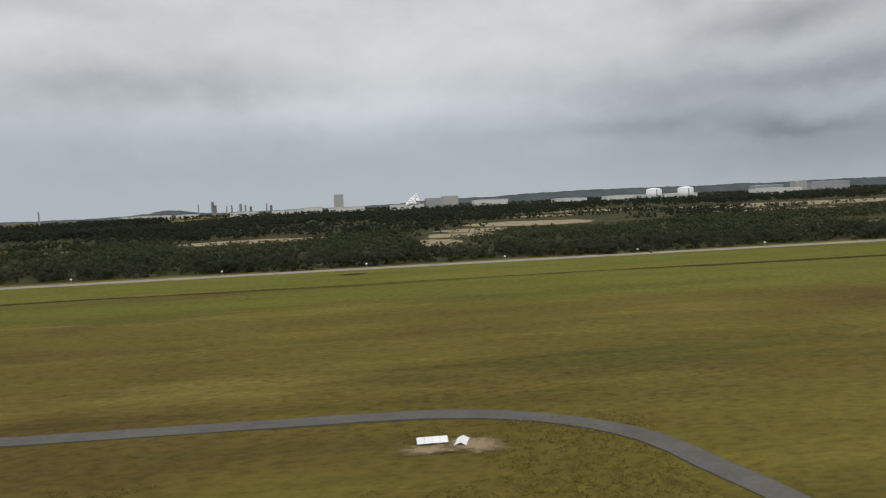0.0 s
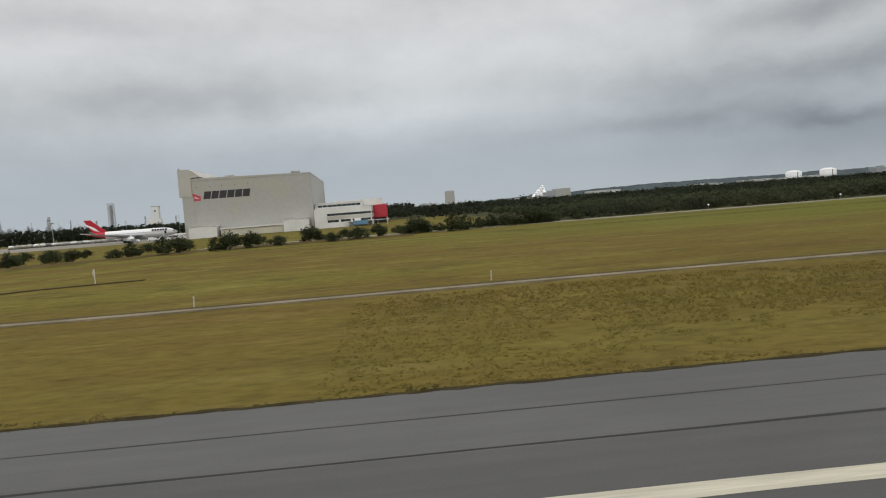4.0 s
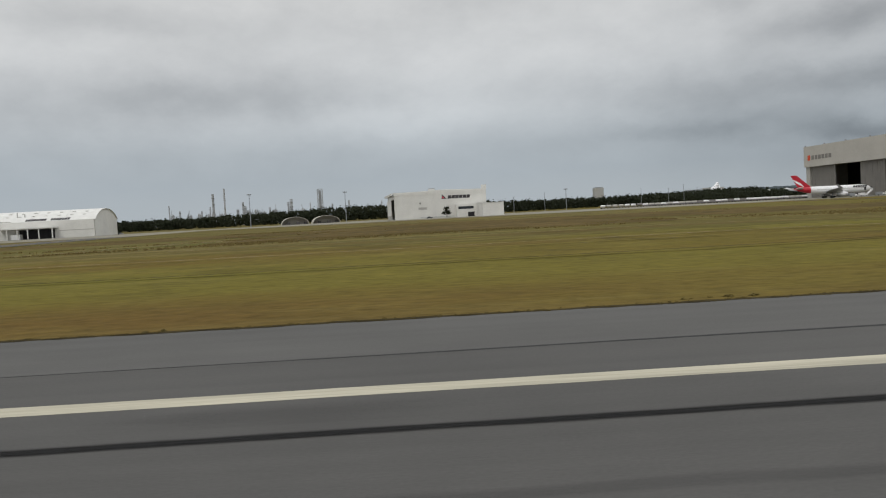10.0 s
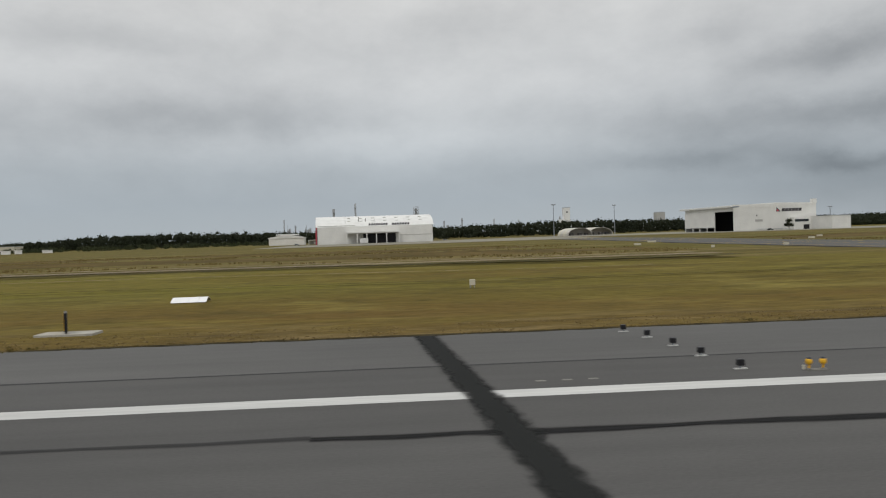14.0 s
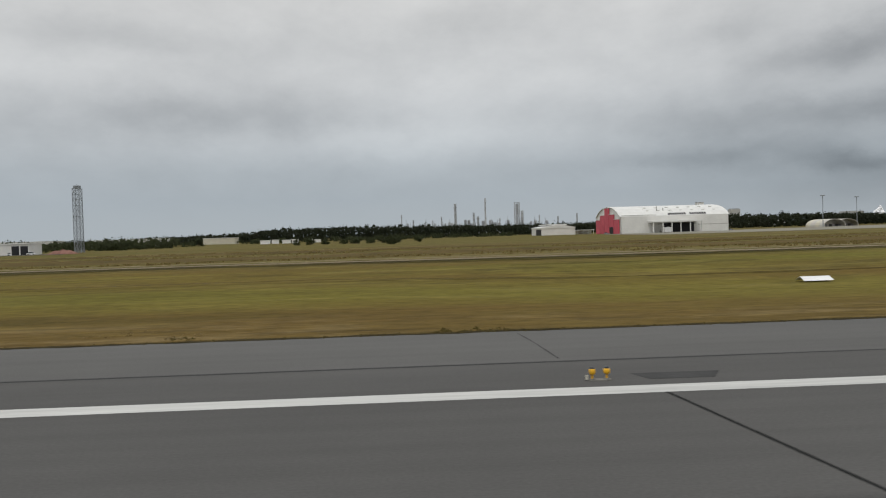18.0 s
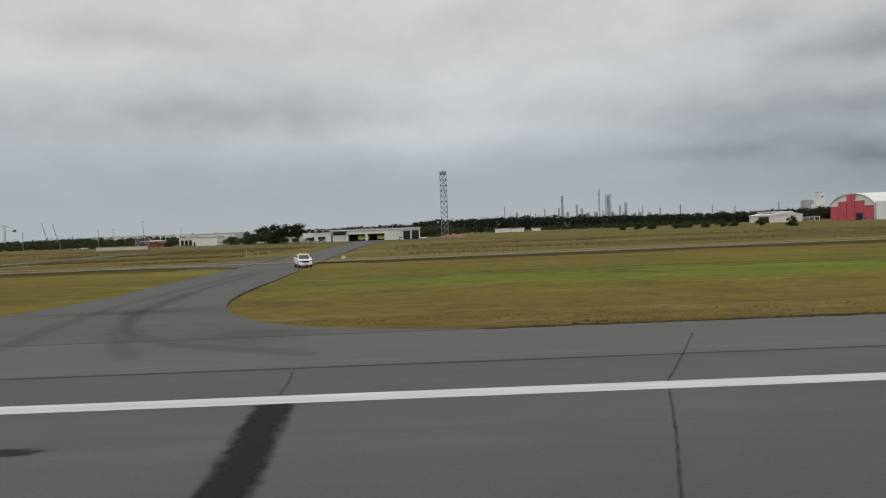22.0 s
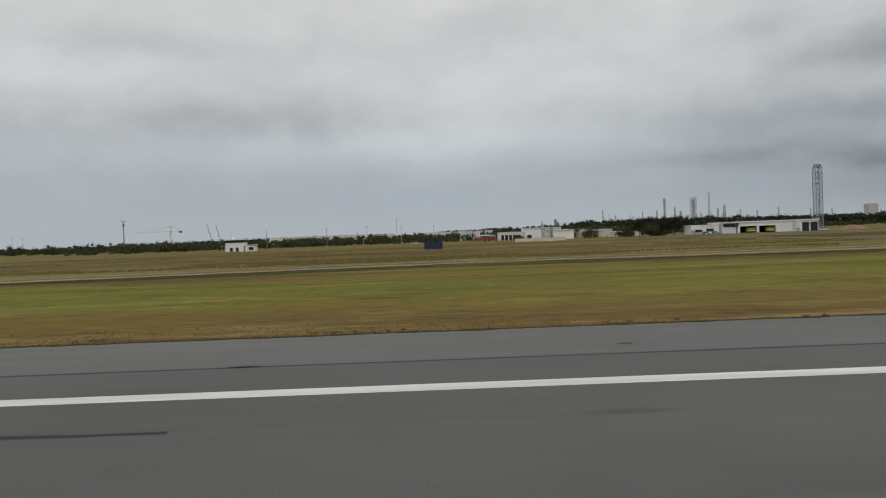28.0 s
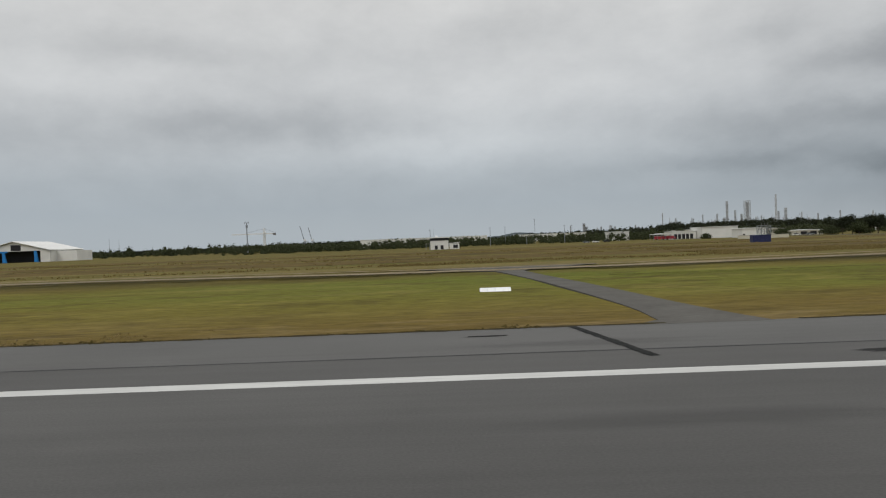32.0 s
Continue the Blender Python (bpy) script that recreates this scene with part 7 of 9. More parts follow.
def guidance_sign(x, y, turn, w, face, label, text="", h=0.72):
    s = thing("guidance_sign", x, y, turn, label, "sign", "airfield signs")
    n = max(2, round(w / 1.5))
    for i in range(n):
        a = -w / 2 + i * w / n
        part("module", Shape().box(a + 0.01, a + w / n - 0.01, -0.14, 0.14, 0.32, 0.32 + h, 0.02), face, s)
    for i in range(n + 1):
        a = -w / 2 + 0.2 + i * (w - 0.4) / n
        part("leg", Shape().tube((a, 0, 0), (a, 0, 0.34), 0.04, 0.04, 6), STEEL, s)
    part("top_rail", Shape().box(-w / 2, w / 2, -0.17, 0.17, 0.32 + h, 0.38 + h), BLACKMETAL, s)
    if text:
        fr = part("face_plate", Shape().box(w / 2 - 1.15, w / 2 - 0.02, -0.19, -0.145, 0.36, 0.28 + h), YELLOWMETAL, s, "yellow framed location plate")
        part("plate_field", Shape().box(w / 2 - 1.05, w / 2 - 0.12, -0.205, -0.19, 0.46, 0.18 + h), BLACKMETAL, fr)
        cu = bpy.data.curves.new("sign_letter", "FONT")
        cu.body, cu.size, cu.extrude, cu.align_x, cu.align_y = text, 0.62, 0.01, "CENTER", "CENTER"
        cu.materials.append(YELLOWMETAL)
        ob = new("sign_letter", cu)
        ob.parent = fr
        ob.matrix_basis = pose(w / 2 - 0.58, -0.22, 0.36 + h / 2, 90, 0, 0)
        ob["label"] = "yellow letter on black"
    return s


guidance_sign(-522.6, 74.0, -4, 2.5, BLACKMETAL, "black backed airfield guidance sign on short legs")
guidance_sign(-514.9, 77.6, 4, 3.2, BLACKMETAL, "black backed airfield guidance sign on short legs")
guidance_sign(-586.9, 76.5, 0, 3.4, BLACKMETAL, "black airfield guidance sign with a yellow letter plate", "M")
ys = thing("direction_sign", -670.3, 37.7, -66.0, "yellow direction board with a black arrow and letter", "sign", "airfield signs")
part("board", Shape().box(-0.72, 0.72, -0.07, 0.07, 0.16, 1.12, 0.01), BLACKMETAL, ys, "black board with its frame")
part("face", Shape().box(-0.66, 0.66, -0.085, -0.071, 0.21, 1.06), YELLOWMETAL, ys, "yellow face")
part("arrow", Shape().prism([(-0.36, 0.62), (-0.20, 0.76), (-0.20, 0.66), (0.0, 0.66), (0.0, 0.58), (-0.20, 0.58), (-0.20, 0.48)], -0.10, -0.087), BLACKMETAL, ys, "black arrow")
cu = bpy.data.curves.new("letter", "FONT")
cu.body, cu.size, cu.extrude, cu.align_x, cu.align_y = "M", 0.58, 0.006, "CENTER", "CENTER"
cu.materials.append(BLACKMETAL)
lt_ = new("letter", cu)
lt_.parent = ys
lt_.matrix_basis = pose(0.26, -0.095, 0.62, 90, 0, 0)
for sx in (-0.5, 0.0, 0.5):
    part("leg", Shape().tube((sx, 0, 0.05), (sx, 0, 0.18), 0.05, 0.04, 8), BLACKMETAL, ys)
setting("sign_slab", Shape().box(-671.6, -668.7, 37.0, 38.3, -0.1, 0.055, 0.02), CONCRETE, "pale concrete slab under the sign", category="slab")
for x, y in ((-643.4, 30.4), (-643.0, 28.5), (-642.8, 26.2), (-642.7, 23.9), (-642.5, 21.4)):
    b = thing("black_marker_box", x, y, 0, "small black box light on a white foot", "marker light", "row of black box lights")
    part("foot", Shape().box(-0.2, 0.2, -0.08, 0.08, 0.0, 0.025), WHITEPAINT, b)
    part("box", Shape().box(-0.10, 0.10, -0.09, 0.09, 0.11, 0.31, 0.02), BLACKMETAL, b)
    part("stem", Shape().tube((0, 0, 0.025), (0, 0, 0.115), 0.03, 0.03, 8), STEEL, b)
for x, y, w, lab in ((-646.9, 62.4, 1.0, "small white board on the grass"), (-572.2, 229.4, 5.4, "low white board beside the taxiway"), (-568.9, 153.1, 2.4, "low white board beside the taxiway"),
                     (-511.5, 236.7, 4.0, "low white board beside the taxiway"), (-521.3, 156.6, 2.0, "low white board beside the taxiway"), (-533.0, 80.6, 0.8, "small yellow-white marker beside the taxiway"),
                     (-531.5, 146.3, 2.2, "low white board beside the taxiway"), (-529.6, 210.5, 4.2, "low white board beside the taxiway"), (-587.6, 197.0, 4.0, "low white board beside the taxiway"), (-585.2, 153.5, 1.6, "low white board beside the taxiway"),
                     (-1089.4, 119.0, 1.3, "small white notice board beside the link road")):
    b = thing("low_board", x, y, 0, lab, "board", "low white boards")
    part("board", Shape().box(-w / 4, w / 4, -0.06, 0.06, 0.22, 0.72, 0.02), CREAMWALL, b)
    for sx in (-0.35, 0.35):
        part("leg", Shape().tube((sx * w * 0.5, 0, 0), (sx * w * 0.5, 0, 0.24), 0.04, 0.04, 6), STEEL, b)


def marker_post(x, y, h, mat, label):
    p = thing("marker_post", x, y, 0, label, "post", "marker posts", float(dip(x, y)))
    part("post", Shape().tube((0, 0, -0.1), (0, 0, h), 0.055, 0.05, 8), mat, p)
    part("cap", Shape().rings([(0.05, h), (0.09, h + 0.03), (0.08, h + 0.12), (0.03, h + 0.15)], 8), mat, p)


for x, y in ((206.4, 74.6), (229.1, 75.2), (246.9, 75.3), (93.3, 73.8), (64.2, 72.3), (36.7, 72.4), (8.2, 72.0), (-18.3, 70.2), (23.0, 84.4), (-7.7, 84.3), (-40.6, 91.4), (21.2, 87.3), (27.0, 140.9)):
    marker_post(x, y, 0.75, CREAMWALL if y < 80 else WHITEMETAL, "short pale cream marker post in the grass")
for x, y in ((-241.4, 124.6), (-238.4, 123.4), (-247.4, 113.6), (-250.2, 114.6), (-1119.7, 173.9)):
    marker_post(x, y, 0.95, WHITEMETAL, "white marker post in the grass")
marker_post(37.0, 117.0, 2.0, WHITEMETAL, "tall white post in the grass")
settle(setting("pit_cover", Shape().slab([(-252.4, 107.2), (-249.2, 107.0), (-247.6, 110.6), (-249.6, 111.4)], -0.1, 0.04), TRACK, "pale gravel pit cover in the grass", category="pit cover"))
settle(strip("pit_edge", [(-253.6, 106.4), (-252.6, 109.4), (-250.4, 112.6)], 1.2, 0.05, SEDGE, "dark rim of the pit", 0.4, 0.8, 251, "grass"))
gl = thing("lamp_unit", 269.5, 75.6, 0, "twin white lamp boxes on a small mound", "lamp unit")
for sx in (-0.42, 0.40):
    l = part("lamp_box", Shape().box(sx - 0.2, sx + 0.2, -0.2, 0.2, 0.2, 0.62, 0.06), WHITEMETAL, gl)
    part("lens", Shape().box(sx - 0.11, sx + 0.11, -0.22, -0.2, 0.3, 0.52), DARK, l)
part("plinth", Shape().box(-0.8, 0.8, -0.35, 0.35, -0.05, 0.2, 0.05), CONCRETE, gl)
for k in range(9):
    x = 190.0 + k * 46.4
    y = 237.5
    p = thing("perimeter_lamp", x, y, 0, "white globe lamp on a short post along the fence track", "lamp", "perimeter lamps")
    part("post", Shape().tube((0, 0, -0.1), (0, 0, 1.25), 0.06, 0.05, 8), STEEL, p)
    part("globe", Shape().rings([(0.08, 1.25), (0.30, 1.36), (0.36, 1.55), (0.28, 1.75), (0.06, 1.86)], 10), WHITEMETAL, p, "", True)


# ---- vehicles ----
def ute():
    u = thing("pickup_truck", -1092.4, 98.6, -72.0, "white twin-cab pickup with a roof light bar on the link road", "pickup")
    part("lower_body", Shape().prism([(-2.55, 0.45), (2.45, 0.45), (2.6, 0.75), (2.5, 1.05), (1.3, 1.15), (-2.6, 1.1)], -0.88, 0.88), WHITEMETAL, u)
    cab = part("cab", Shape().add([(-0.55, -0.86, 1.1), (1.35, -0.86, 1.1), (1.35, 0.86, 1.1), (-0.55, 0.86, 1.1), (-0.4, -0.72, 1.75), (0.65, -0.72, 1.75), (0.65, 0.72, 1.75), (-0.4, 0.72, 1.75)],
                                  [(3, 2, 1, 0), (4, 5, 6, 7), (0, 1, 5, 4), (1, 2, 6, 5), (2, 3, 7, 6), (3, 0, 4, 7)]), WHITEMETAL, u)
    part("windscreen", Shape().add([(1.31, -0.74, 1.18), (1.31, 0.74, 1.18), (0.74, 0.64, 1.70), (0.74, -0.64, 1.70), (1.27, -0.74, 1.16), (1.27, 0.74, 1.16), (0.70, 0.64, 1.68), (0.70, -0.64, 1.68)],
                                   [(0, 1, 2, 3), (7, 6, 5, 4), (0, 4, 5, 1), (1, 5, 6, 2), (2, 6, 7, 3), (3, 7, 4, 0)]), GLASS, cab)
    for s in (-1, 1):
        part("side_window", Shape().add([(-0.4, s * 0.852, 1.2), (1.0, s * 0.852, 1.2), (0.62, s * 0.765, 1.66), (-0.34, s * 0.765, 1.66)], [(0, 1, 2, 3)]), GLASS, cab)
        for x in (-1.6, 1.6):
            w = part("wheel", Shape().tube((x, s * 0.68, 0.37), (x, s * 0.92, 0.37), 0.37, 0.37, 16), TYRE, u)
            part("rim", Shape().tube((x, s * 0.915, 0.37), (x, s * 0.935, 0.37), 0.21, 0.2, 12), STEEL, w)
        part("headlight", Shape().box(2.42, 2.56, s * 0.72 - 0.16, s * 0.72 + 0.16, 0.78, 0.98), GLASS, u)
        part("mirror", Shape().box(0.95, 1.1, s * 0.95 - 0.1, s * 0.95 + 0.1, 1.15, 1.32), WHITEMETAL, cab)
    part("bumper", Shape().box(2.5, 2.68, -0.85, 0.85, 0.42, 0.66, 0.04), WHITEMETAL, u)
    part("grille", Shape().box(2.55, 2.63, -0.45, 0.45, 0.72, 0.95), DARK, u)
    part("light_bar", Shape().box(0.0, 0.3, -0.6, 0.6, 1.78, 1.92, 0.03), YELLOWMETAL, u, "amber roof light bar")
    part("ladder_rack", Shape().bar((-2.4, -0.8, 1.75), (-0.5, -0.8, 1.75), 0.04).bar((-2.4, 0.8, 1.75), (-0.5, 0.8, 1.75), 0.04).bar((-2.4, -0.8, 1.1), (-2.4, -0.8, 1.75), 0.04).bar((-2.4, 0.8, 1.1), (-2.4, 0.8, 1.75), 0.04).bar((-2.4, -0.8, 1.75), (-2.4, 0.8, 1.75), 0.04), STEEL, u)
    part("tray_side", Shape().box(-2.6, -0.6, -0.9, -0.84, 1.0, 1.35), WHITEMETAL, u)
    part("tray_side", Shape().box(-2.6, -0.6, 0.84, 0.9, 1.0, 1.35), WHITEMETAL, u)
    part("plate", Shape().box(2.68, 2.69, -0.2, 0.2, 0.5, 0.6), YELLOWMETAL, u)


ute()


def small_car(x, y, turn, mat, label):
    c = thing("parked_car", x, y, turn, label, "car", "parked vehicles")
    part("body", Shape().prism([(-2.1, 0.3), (2.1, 0.3), (2.15, 0.7), (1.2, 0.85), (-2.1, 0.9)], -0.85, 0.85), mat, c)
    part("cabin", Shape().prism([(-1.7, 0.86), (0.95, 0.86), (0.4, 1.42), (-1.3, 1.45)], -0.74, 0.74), GLASS, c)
    part("roof_panel", Shape().box(-1.28, 0.38, -0.72, 0.72, 1.45, 1.49), mat, c)
    for x0 in (-1.3, 1.3):
        for s in (-1, 1):
            part("wheel", Shape().tube((x0, s * 0.7, 0.32), (x0, s * 0.88, 0.32), 0.32, 0.32, 10), TYRE, c)


for x, y, t, m, lab in ((-1091.0, 374, 10, WHITEMETAL, "white utility parked at the fire station"), (-1079.5, 371, 0, WHITEMETAL, "white car parked at the fire station"), (-1138, 379, 0, STEEL, "grey car parked at the offices"), (-1133, 379, 0, STEEL, "grey car parked at the offices"),
                        (-1300, 452, 0, STEEL, "grey car in the shed yard"), (-1294, 453, 0, WHITEMETAL, "white car in the shed yard"), (-1287, 452, 0, BLACKMETAL, "dark vehicle in the shed yard"), (-1178, 430, 0, WHITEMETAL, "white car near the hall"), (-1170, 430, 0, STEEL, "grey car near the hall"),
                        (-735, 560, 0, STEEL, "grey vehicle before the arched hangar"), (-365, 549, 0, BLACKMETAL, "dark vehicle before the white hangar"), (-618, 600, 0, STEEL, "grey vehicle beside the arched hangar")):
    small_car(x, y, t, m, lab)
for x, y in ((-1253, 455), (-1246.0, 456)):
    t = thing("fire_truck", x, y, 4, "red fire truck parked among the sheds", "fire truck", "red fire trucks")
    part("body", Shape().box(-3, 1.6, -1.2, 1.2, 0.6, 2.5, 0.1), REDPANEL, t)
    part("cab", Shape().prism([(1.7, 0.6), (3.3, 0.6), (3.3, 1.6), (2.9, 2.4), (1.7, 2.4)], -1.15, 1.15), REDPANEL, t)
    part("cab_glass", Shape().prism([(2.5, 1.6), (3.34, 1.62), (2.98, 2.3), (2.5, 2.3)], -1.17, 1.17), GLASS, t)
    part("ladder", Shape().box(-3, 2.6, -0.3, 0.3, 2.55, 2.8), WHITEMETAL, t)
    for w in (-2.0, 2.3):
        part("wheel", Shape().tube((w, -1.25, 0.5), (w, -0.9, 0.5), 0.5, 0.5, 10), TYRE, t)

ct = thing("shipping_container", -1284.6, 238.0, -2, "dark blue steel shipping container on the grass", "container")
body = Shape().box(0, 6.06, 0.03, 2.41, 0.15, 2.55)
part("box", body, BLUEMETAL, ct)
for i in range(20):
    part("rib", Shape().box(0.2 + i * 0.29, 0.34 + i * 0.29, 0.0, 0.03, 0.3, 2.4), BLUEMETAL, ct)
for x in (0.0, 5.96):
    part("corner_post", Shape().box(x, x + 0.12, -0.02, 0.1, 0.1, 2.6), BLUEMETAL, ct)
part("roof_panel", Shape().box(0, 6.06, 0, 2.44, 2.55, 2.62), BLUEMETAL, ct)

# the line of cargo containers before the woods
rr = random.Random(9)
for i in range(34):
    x = -222 + i * 5.0
    y = 594 - 0.07 * (x + 222)
    c = thing("rail_wagon", x, y, -4, "pale covered rail wagon in a long standing train", "wagon", "standing train")
    m = rr.choice((WHITEMETAL, WHITEMETAL, HANGARLITE, WHITEMETAL, HANGARGREY, DOORGREY))
    if i < 7:
        part("tank", Shape().hull([(0.2, 1.2, 2.0, 0.3, 0.3), (0.5, 1.2, 2.0, 1.05, 1.05), (4.2, 1.2, 2.0, 1.05, 1.05), (4.5, 1.2, 2.0, 0.3, 0.3)], 12), m, c, "white round tank", True)
    else:
        part("hood", Shape().add([(x0, y0, z) for x0, y0, z in ((0, 0, 1.7), (4.6, 0, 1.7), (4.6, 2.4, 1.7), (0, 2.4, 1.7), (0.3, 0.35, 2.9), (4.3, 0.35, 2.9), (4.3, 2.05, 2.9), (0.3, 2.05, 2.9))],
                                 [(3, 2, 1, 0), (4, 5, 6, 7), (0, 1, 5, 4), (1, 2, 6, 5), (2, 3, 7, 6), (3, 0, 4, 7)]), m, c)
        part("body", Shape().box(0.1, 4.5, 0.1, 2.3, 0.75, 1.7), RUSTSTEEL, c)
    part("underframe", Shape().box(0.1, 4.6, 0.2, 2.2, 0.5, 0.75), DARK, c)
    for k in (0.9, 3.6):
        part("bogie", Shape().tube((k, 0.2, 0.42), (k, 2.2, 0.42), 0.42, 0.42, 10), DARK, c)


# ---- distant industry ----
def stack(x, y, h, r, label, ladder=True):
    s = thing("refinery_stack", x, y, 0, label, "stack", "refinery stacks")
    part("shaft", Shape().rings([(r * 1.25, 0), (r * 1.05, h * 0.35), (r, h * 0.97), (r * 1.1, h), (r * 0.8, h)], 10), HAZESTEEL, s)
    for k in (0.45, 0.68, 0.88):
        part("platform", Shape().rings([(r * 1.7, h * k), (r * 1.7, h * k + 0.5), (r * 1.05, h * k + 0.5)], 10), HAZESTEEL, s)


for x, y, h, r in ((-745, 1417, 72, 1.6), (-798, 1529, 67, 2.4), (-793, 1600, 43, 1.8), (-825, 1600, 42, 1.4), (-845, 1605, 34, 1.5), (-914, 1600, 49, 1.2), (-753, 1600, 49, 2.2), (-745, 1585, 40, 2.6), (-695, 1600, 35, 1.6), (-646, 1590, 50, 3.0),
                   (-655, 1605, 44, 2.2), (-521, 1600, 41, 1.5), (-449, 1600, 37, 1.4), (-606, 1600, 40, 1.3), (-560, 1620, 36, 1.6), (-888, 1590, 36, 1.6), (-862, 1640, 30, 2.0), (-770, 1620, 34, 3.0), (-735, 1570, 30, 3.4), (-680, 1570, 29, 3.0),
                   (-623, 4583, 73, 3.6), (-537, 4583, 85, 8.0), (-525, 4590, 64, 11.0), (-453, 4583, 55, 4.0), (-425, 4600, 60, 4.5), (-368, 4583, 67, 8.0), (-340, 4590, 58, 5.0), (-307, 4583, 47, 7.0), (-210, 4583, 63, 4.5), (-185, 4600, 50, 8.0), (-300, 1600, 38, 1.6), (-390, 1620, 34, 1.5)):
    stack(x, y, h, r, "tall grey refinery stack with platforms" if h > 40 else "grey refinery column with platforms")
lt = thing("lattice_flare_tower", -618, 1863, 0, "broad grey lattice tower of the refinery", "tower")
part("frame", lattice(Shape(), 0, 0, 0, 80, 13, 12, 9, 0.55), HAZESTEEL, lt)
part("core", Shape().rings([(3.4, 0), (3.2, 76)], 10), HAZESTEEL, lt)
for i in range(26):
    x, y = -905 + i * 13 + rr.uniform(-6, 6), 1590 + rr.uniform(-30, 30)
    b = thing("refinery_unit", x, y, 0, "low grey refinery structure of pipes and decks", "refinery unit", "refinery units")
    hh = rr.uniform(21, 36)
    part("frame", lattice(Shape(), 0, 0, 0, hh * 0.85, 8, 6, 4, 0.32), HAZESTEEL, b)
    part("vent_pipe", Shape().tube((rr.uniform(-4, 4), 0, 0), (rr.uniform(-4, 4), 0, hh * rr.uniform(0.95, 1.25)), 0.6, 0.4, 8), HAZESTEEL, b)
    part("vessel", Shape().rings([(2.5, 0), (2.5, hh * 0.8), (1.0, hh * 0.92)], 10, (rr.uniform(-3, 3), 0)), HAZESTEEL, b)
wt_ = thing("white_tower", -344, 1345, 0, "white stepped industrial tower block", "tower")
part("tower", Shape().box(-6, 6, -6, 6, 0, 48.5), WHITEMETAL, wt_)
part("lower_block", Shape().box(-14, -6, -6, 6, 0, 27), WHITEMETAL, wt_)
part("step_block", Shape().box(6, 9, -6, 6, 0, 24), WHITEMETAL, wt_)
part("window", Shape().box(-1, 1.6, -6.2, -6, 39, 42), GLASS, wt_)
part("roof_rail", Shape().box(-6.3, 6.3, -6.3, 6.3, 48.5, 49.1), HAZEGREY, wt_)
cb = thing("tower_block", 296, 2599, 0, "pale concrete plant tower", "tower")
part("tower", Shape().box(-16.5, 16.5, 0, 30, 0, 62), HANGARGREY, cb)
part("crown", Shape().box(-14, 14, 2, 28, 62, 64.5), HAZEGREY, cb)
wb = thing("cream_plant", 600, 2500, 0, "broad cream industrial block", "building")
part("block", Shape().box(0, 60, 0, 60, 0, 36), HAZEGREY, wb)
part("block", Shape().box(60.3, 114, 0, 60, 0, 41), HANGARGREY, wb)
part("wing", Shape().box(-24, -0.3, 0, 50, 0, 28), DOORGREY, wb)
for x0, x1, y, z in ((267, 387, 2400, 20), (471, 583, 2400, 19.5), (-585, -394, 3000, 18), (-380, -300, 3050, 17), (896, 985, 1900, 17), (1040, 1159, 1900, 18), (1204, 1300, 1900, 17), (60, 180, 2600, 18), (-120, -20, 2800, 18), (1500, 1640, 1950, 20), (180, 240, 2500, 24), (2100, 2260, 2600, 36), (760, 880, 2450, 24), (1700, 1800, 2300, 30)):
    d = thing("distant_shed", x0, y, 0, "distant low industrial shed with a white roof", "shed", "distant sheds")
    part("wall", Shape().box(0, x1 - x0, 0, 40, 0, z - 2), WHITEWALL if x0 < 1700 else HAZEGREY, d)
    part("roof", Shape().prism([(-1, z - 2), (x1 - x0 + 1, z - 2), (x1 - x0 + 1, z - 1.4), ((x1 - x0) / 2, z), (-1, z - 1.4)], -1, 41), WHITEROOF, d)
for x, y in ((1153.5, 1850), (1222.5, 1808)):
    t = thing("storage_tank", x, y, 0, "large white cylindrical storage tank", "tank", "storage tanks")
    part("shell", Shape().rings([(20.0, 0), (20.0, 28.5)], 32), WHITEMETAL, t, "", True)
    part("dome_roof", Shape().rings([(20.3, 28.5), (15.0, 31.2), (7.5, 32.8), (0.4, 33.3)], 32), WHITEMETAL, t)
    part("stairs", Shape().box(-1.6, 0.4, -20.5, -20.0, 0, 28.5), DOORGREY, t)
gb = thing("grey_plant_block", 1780, 2200, 0, "distant grey plant block", "building")
part("block", Shape().box(0, 40, 0, 30, 0, 36), HANGARGREY, gb)
part("roof", Shape().box(-0.6, 40.6, -0.6, 30.6, 36, 37.2), WHITEROOF, gb)


def steam(x, y, z, s, seed):
    r = random.Random(seed)
    p = thing("steam_plume", x, y, 0, "white billow of steam above the far plant", "steam", "steam plumes")
    for i in range(64):
        k = i / 63
        reach = s * 0.62 * (1 - 0.78 * k ** 0.8)
        c = (r.uniform(-1, 1) * reach + 0.26 * s * k * k, r.uniform(-1, 1) * reach * 0.5, z + k * s * 0.85 + r.uniform(-0.06, 0.06) * s)
        rad = s * r.choice((0.08, 0.12, 0.16, 0.20)) * (1.1 - 0.5 * k)
        sh = Shape().rings([(rad * 0.35, c[2] - rad * 0.95) if j == 0 else (rad * math.sin(0.45 + 2.3 * j / 6) * r.uniform(0.7, 1.25), c[2] - rad * math.cos(0.35 + 2.45 * j / 6)) for j in range(7)], 9, (c[0], c[1]))
        part("billow", sh, STEAMWHITE, p, "", True)


steam(532, 2147, 20, 31, 1)


def light_mast(x, y, h, label="tall apron light mast with a ring of lamps"):
    m = thing("light_mast", x, y, 0, label, "light mast", "apron light masts")
    part("pole", Shape().tube((0, 0, 0), (0, 0, h), 0.42, 0.22, 8), STEEL, m)
    part("lamp_ring", Shape().rings([(0.4, h - 0.2), (2.0, h), (2.1, h + 0.5), (0.5, h + 0.8)], 10), STEEL, m)


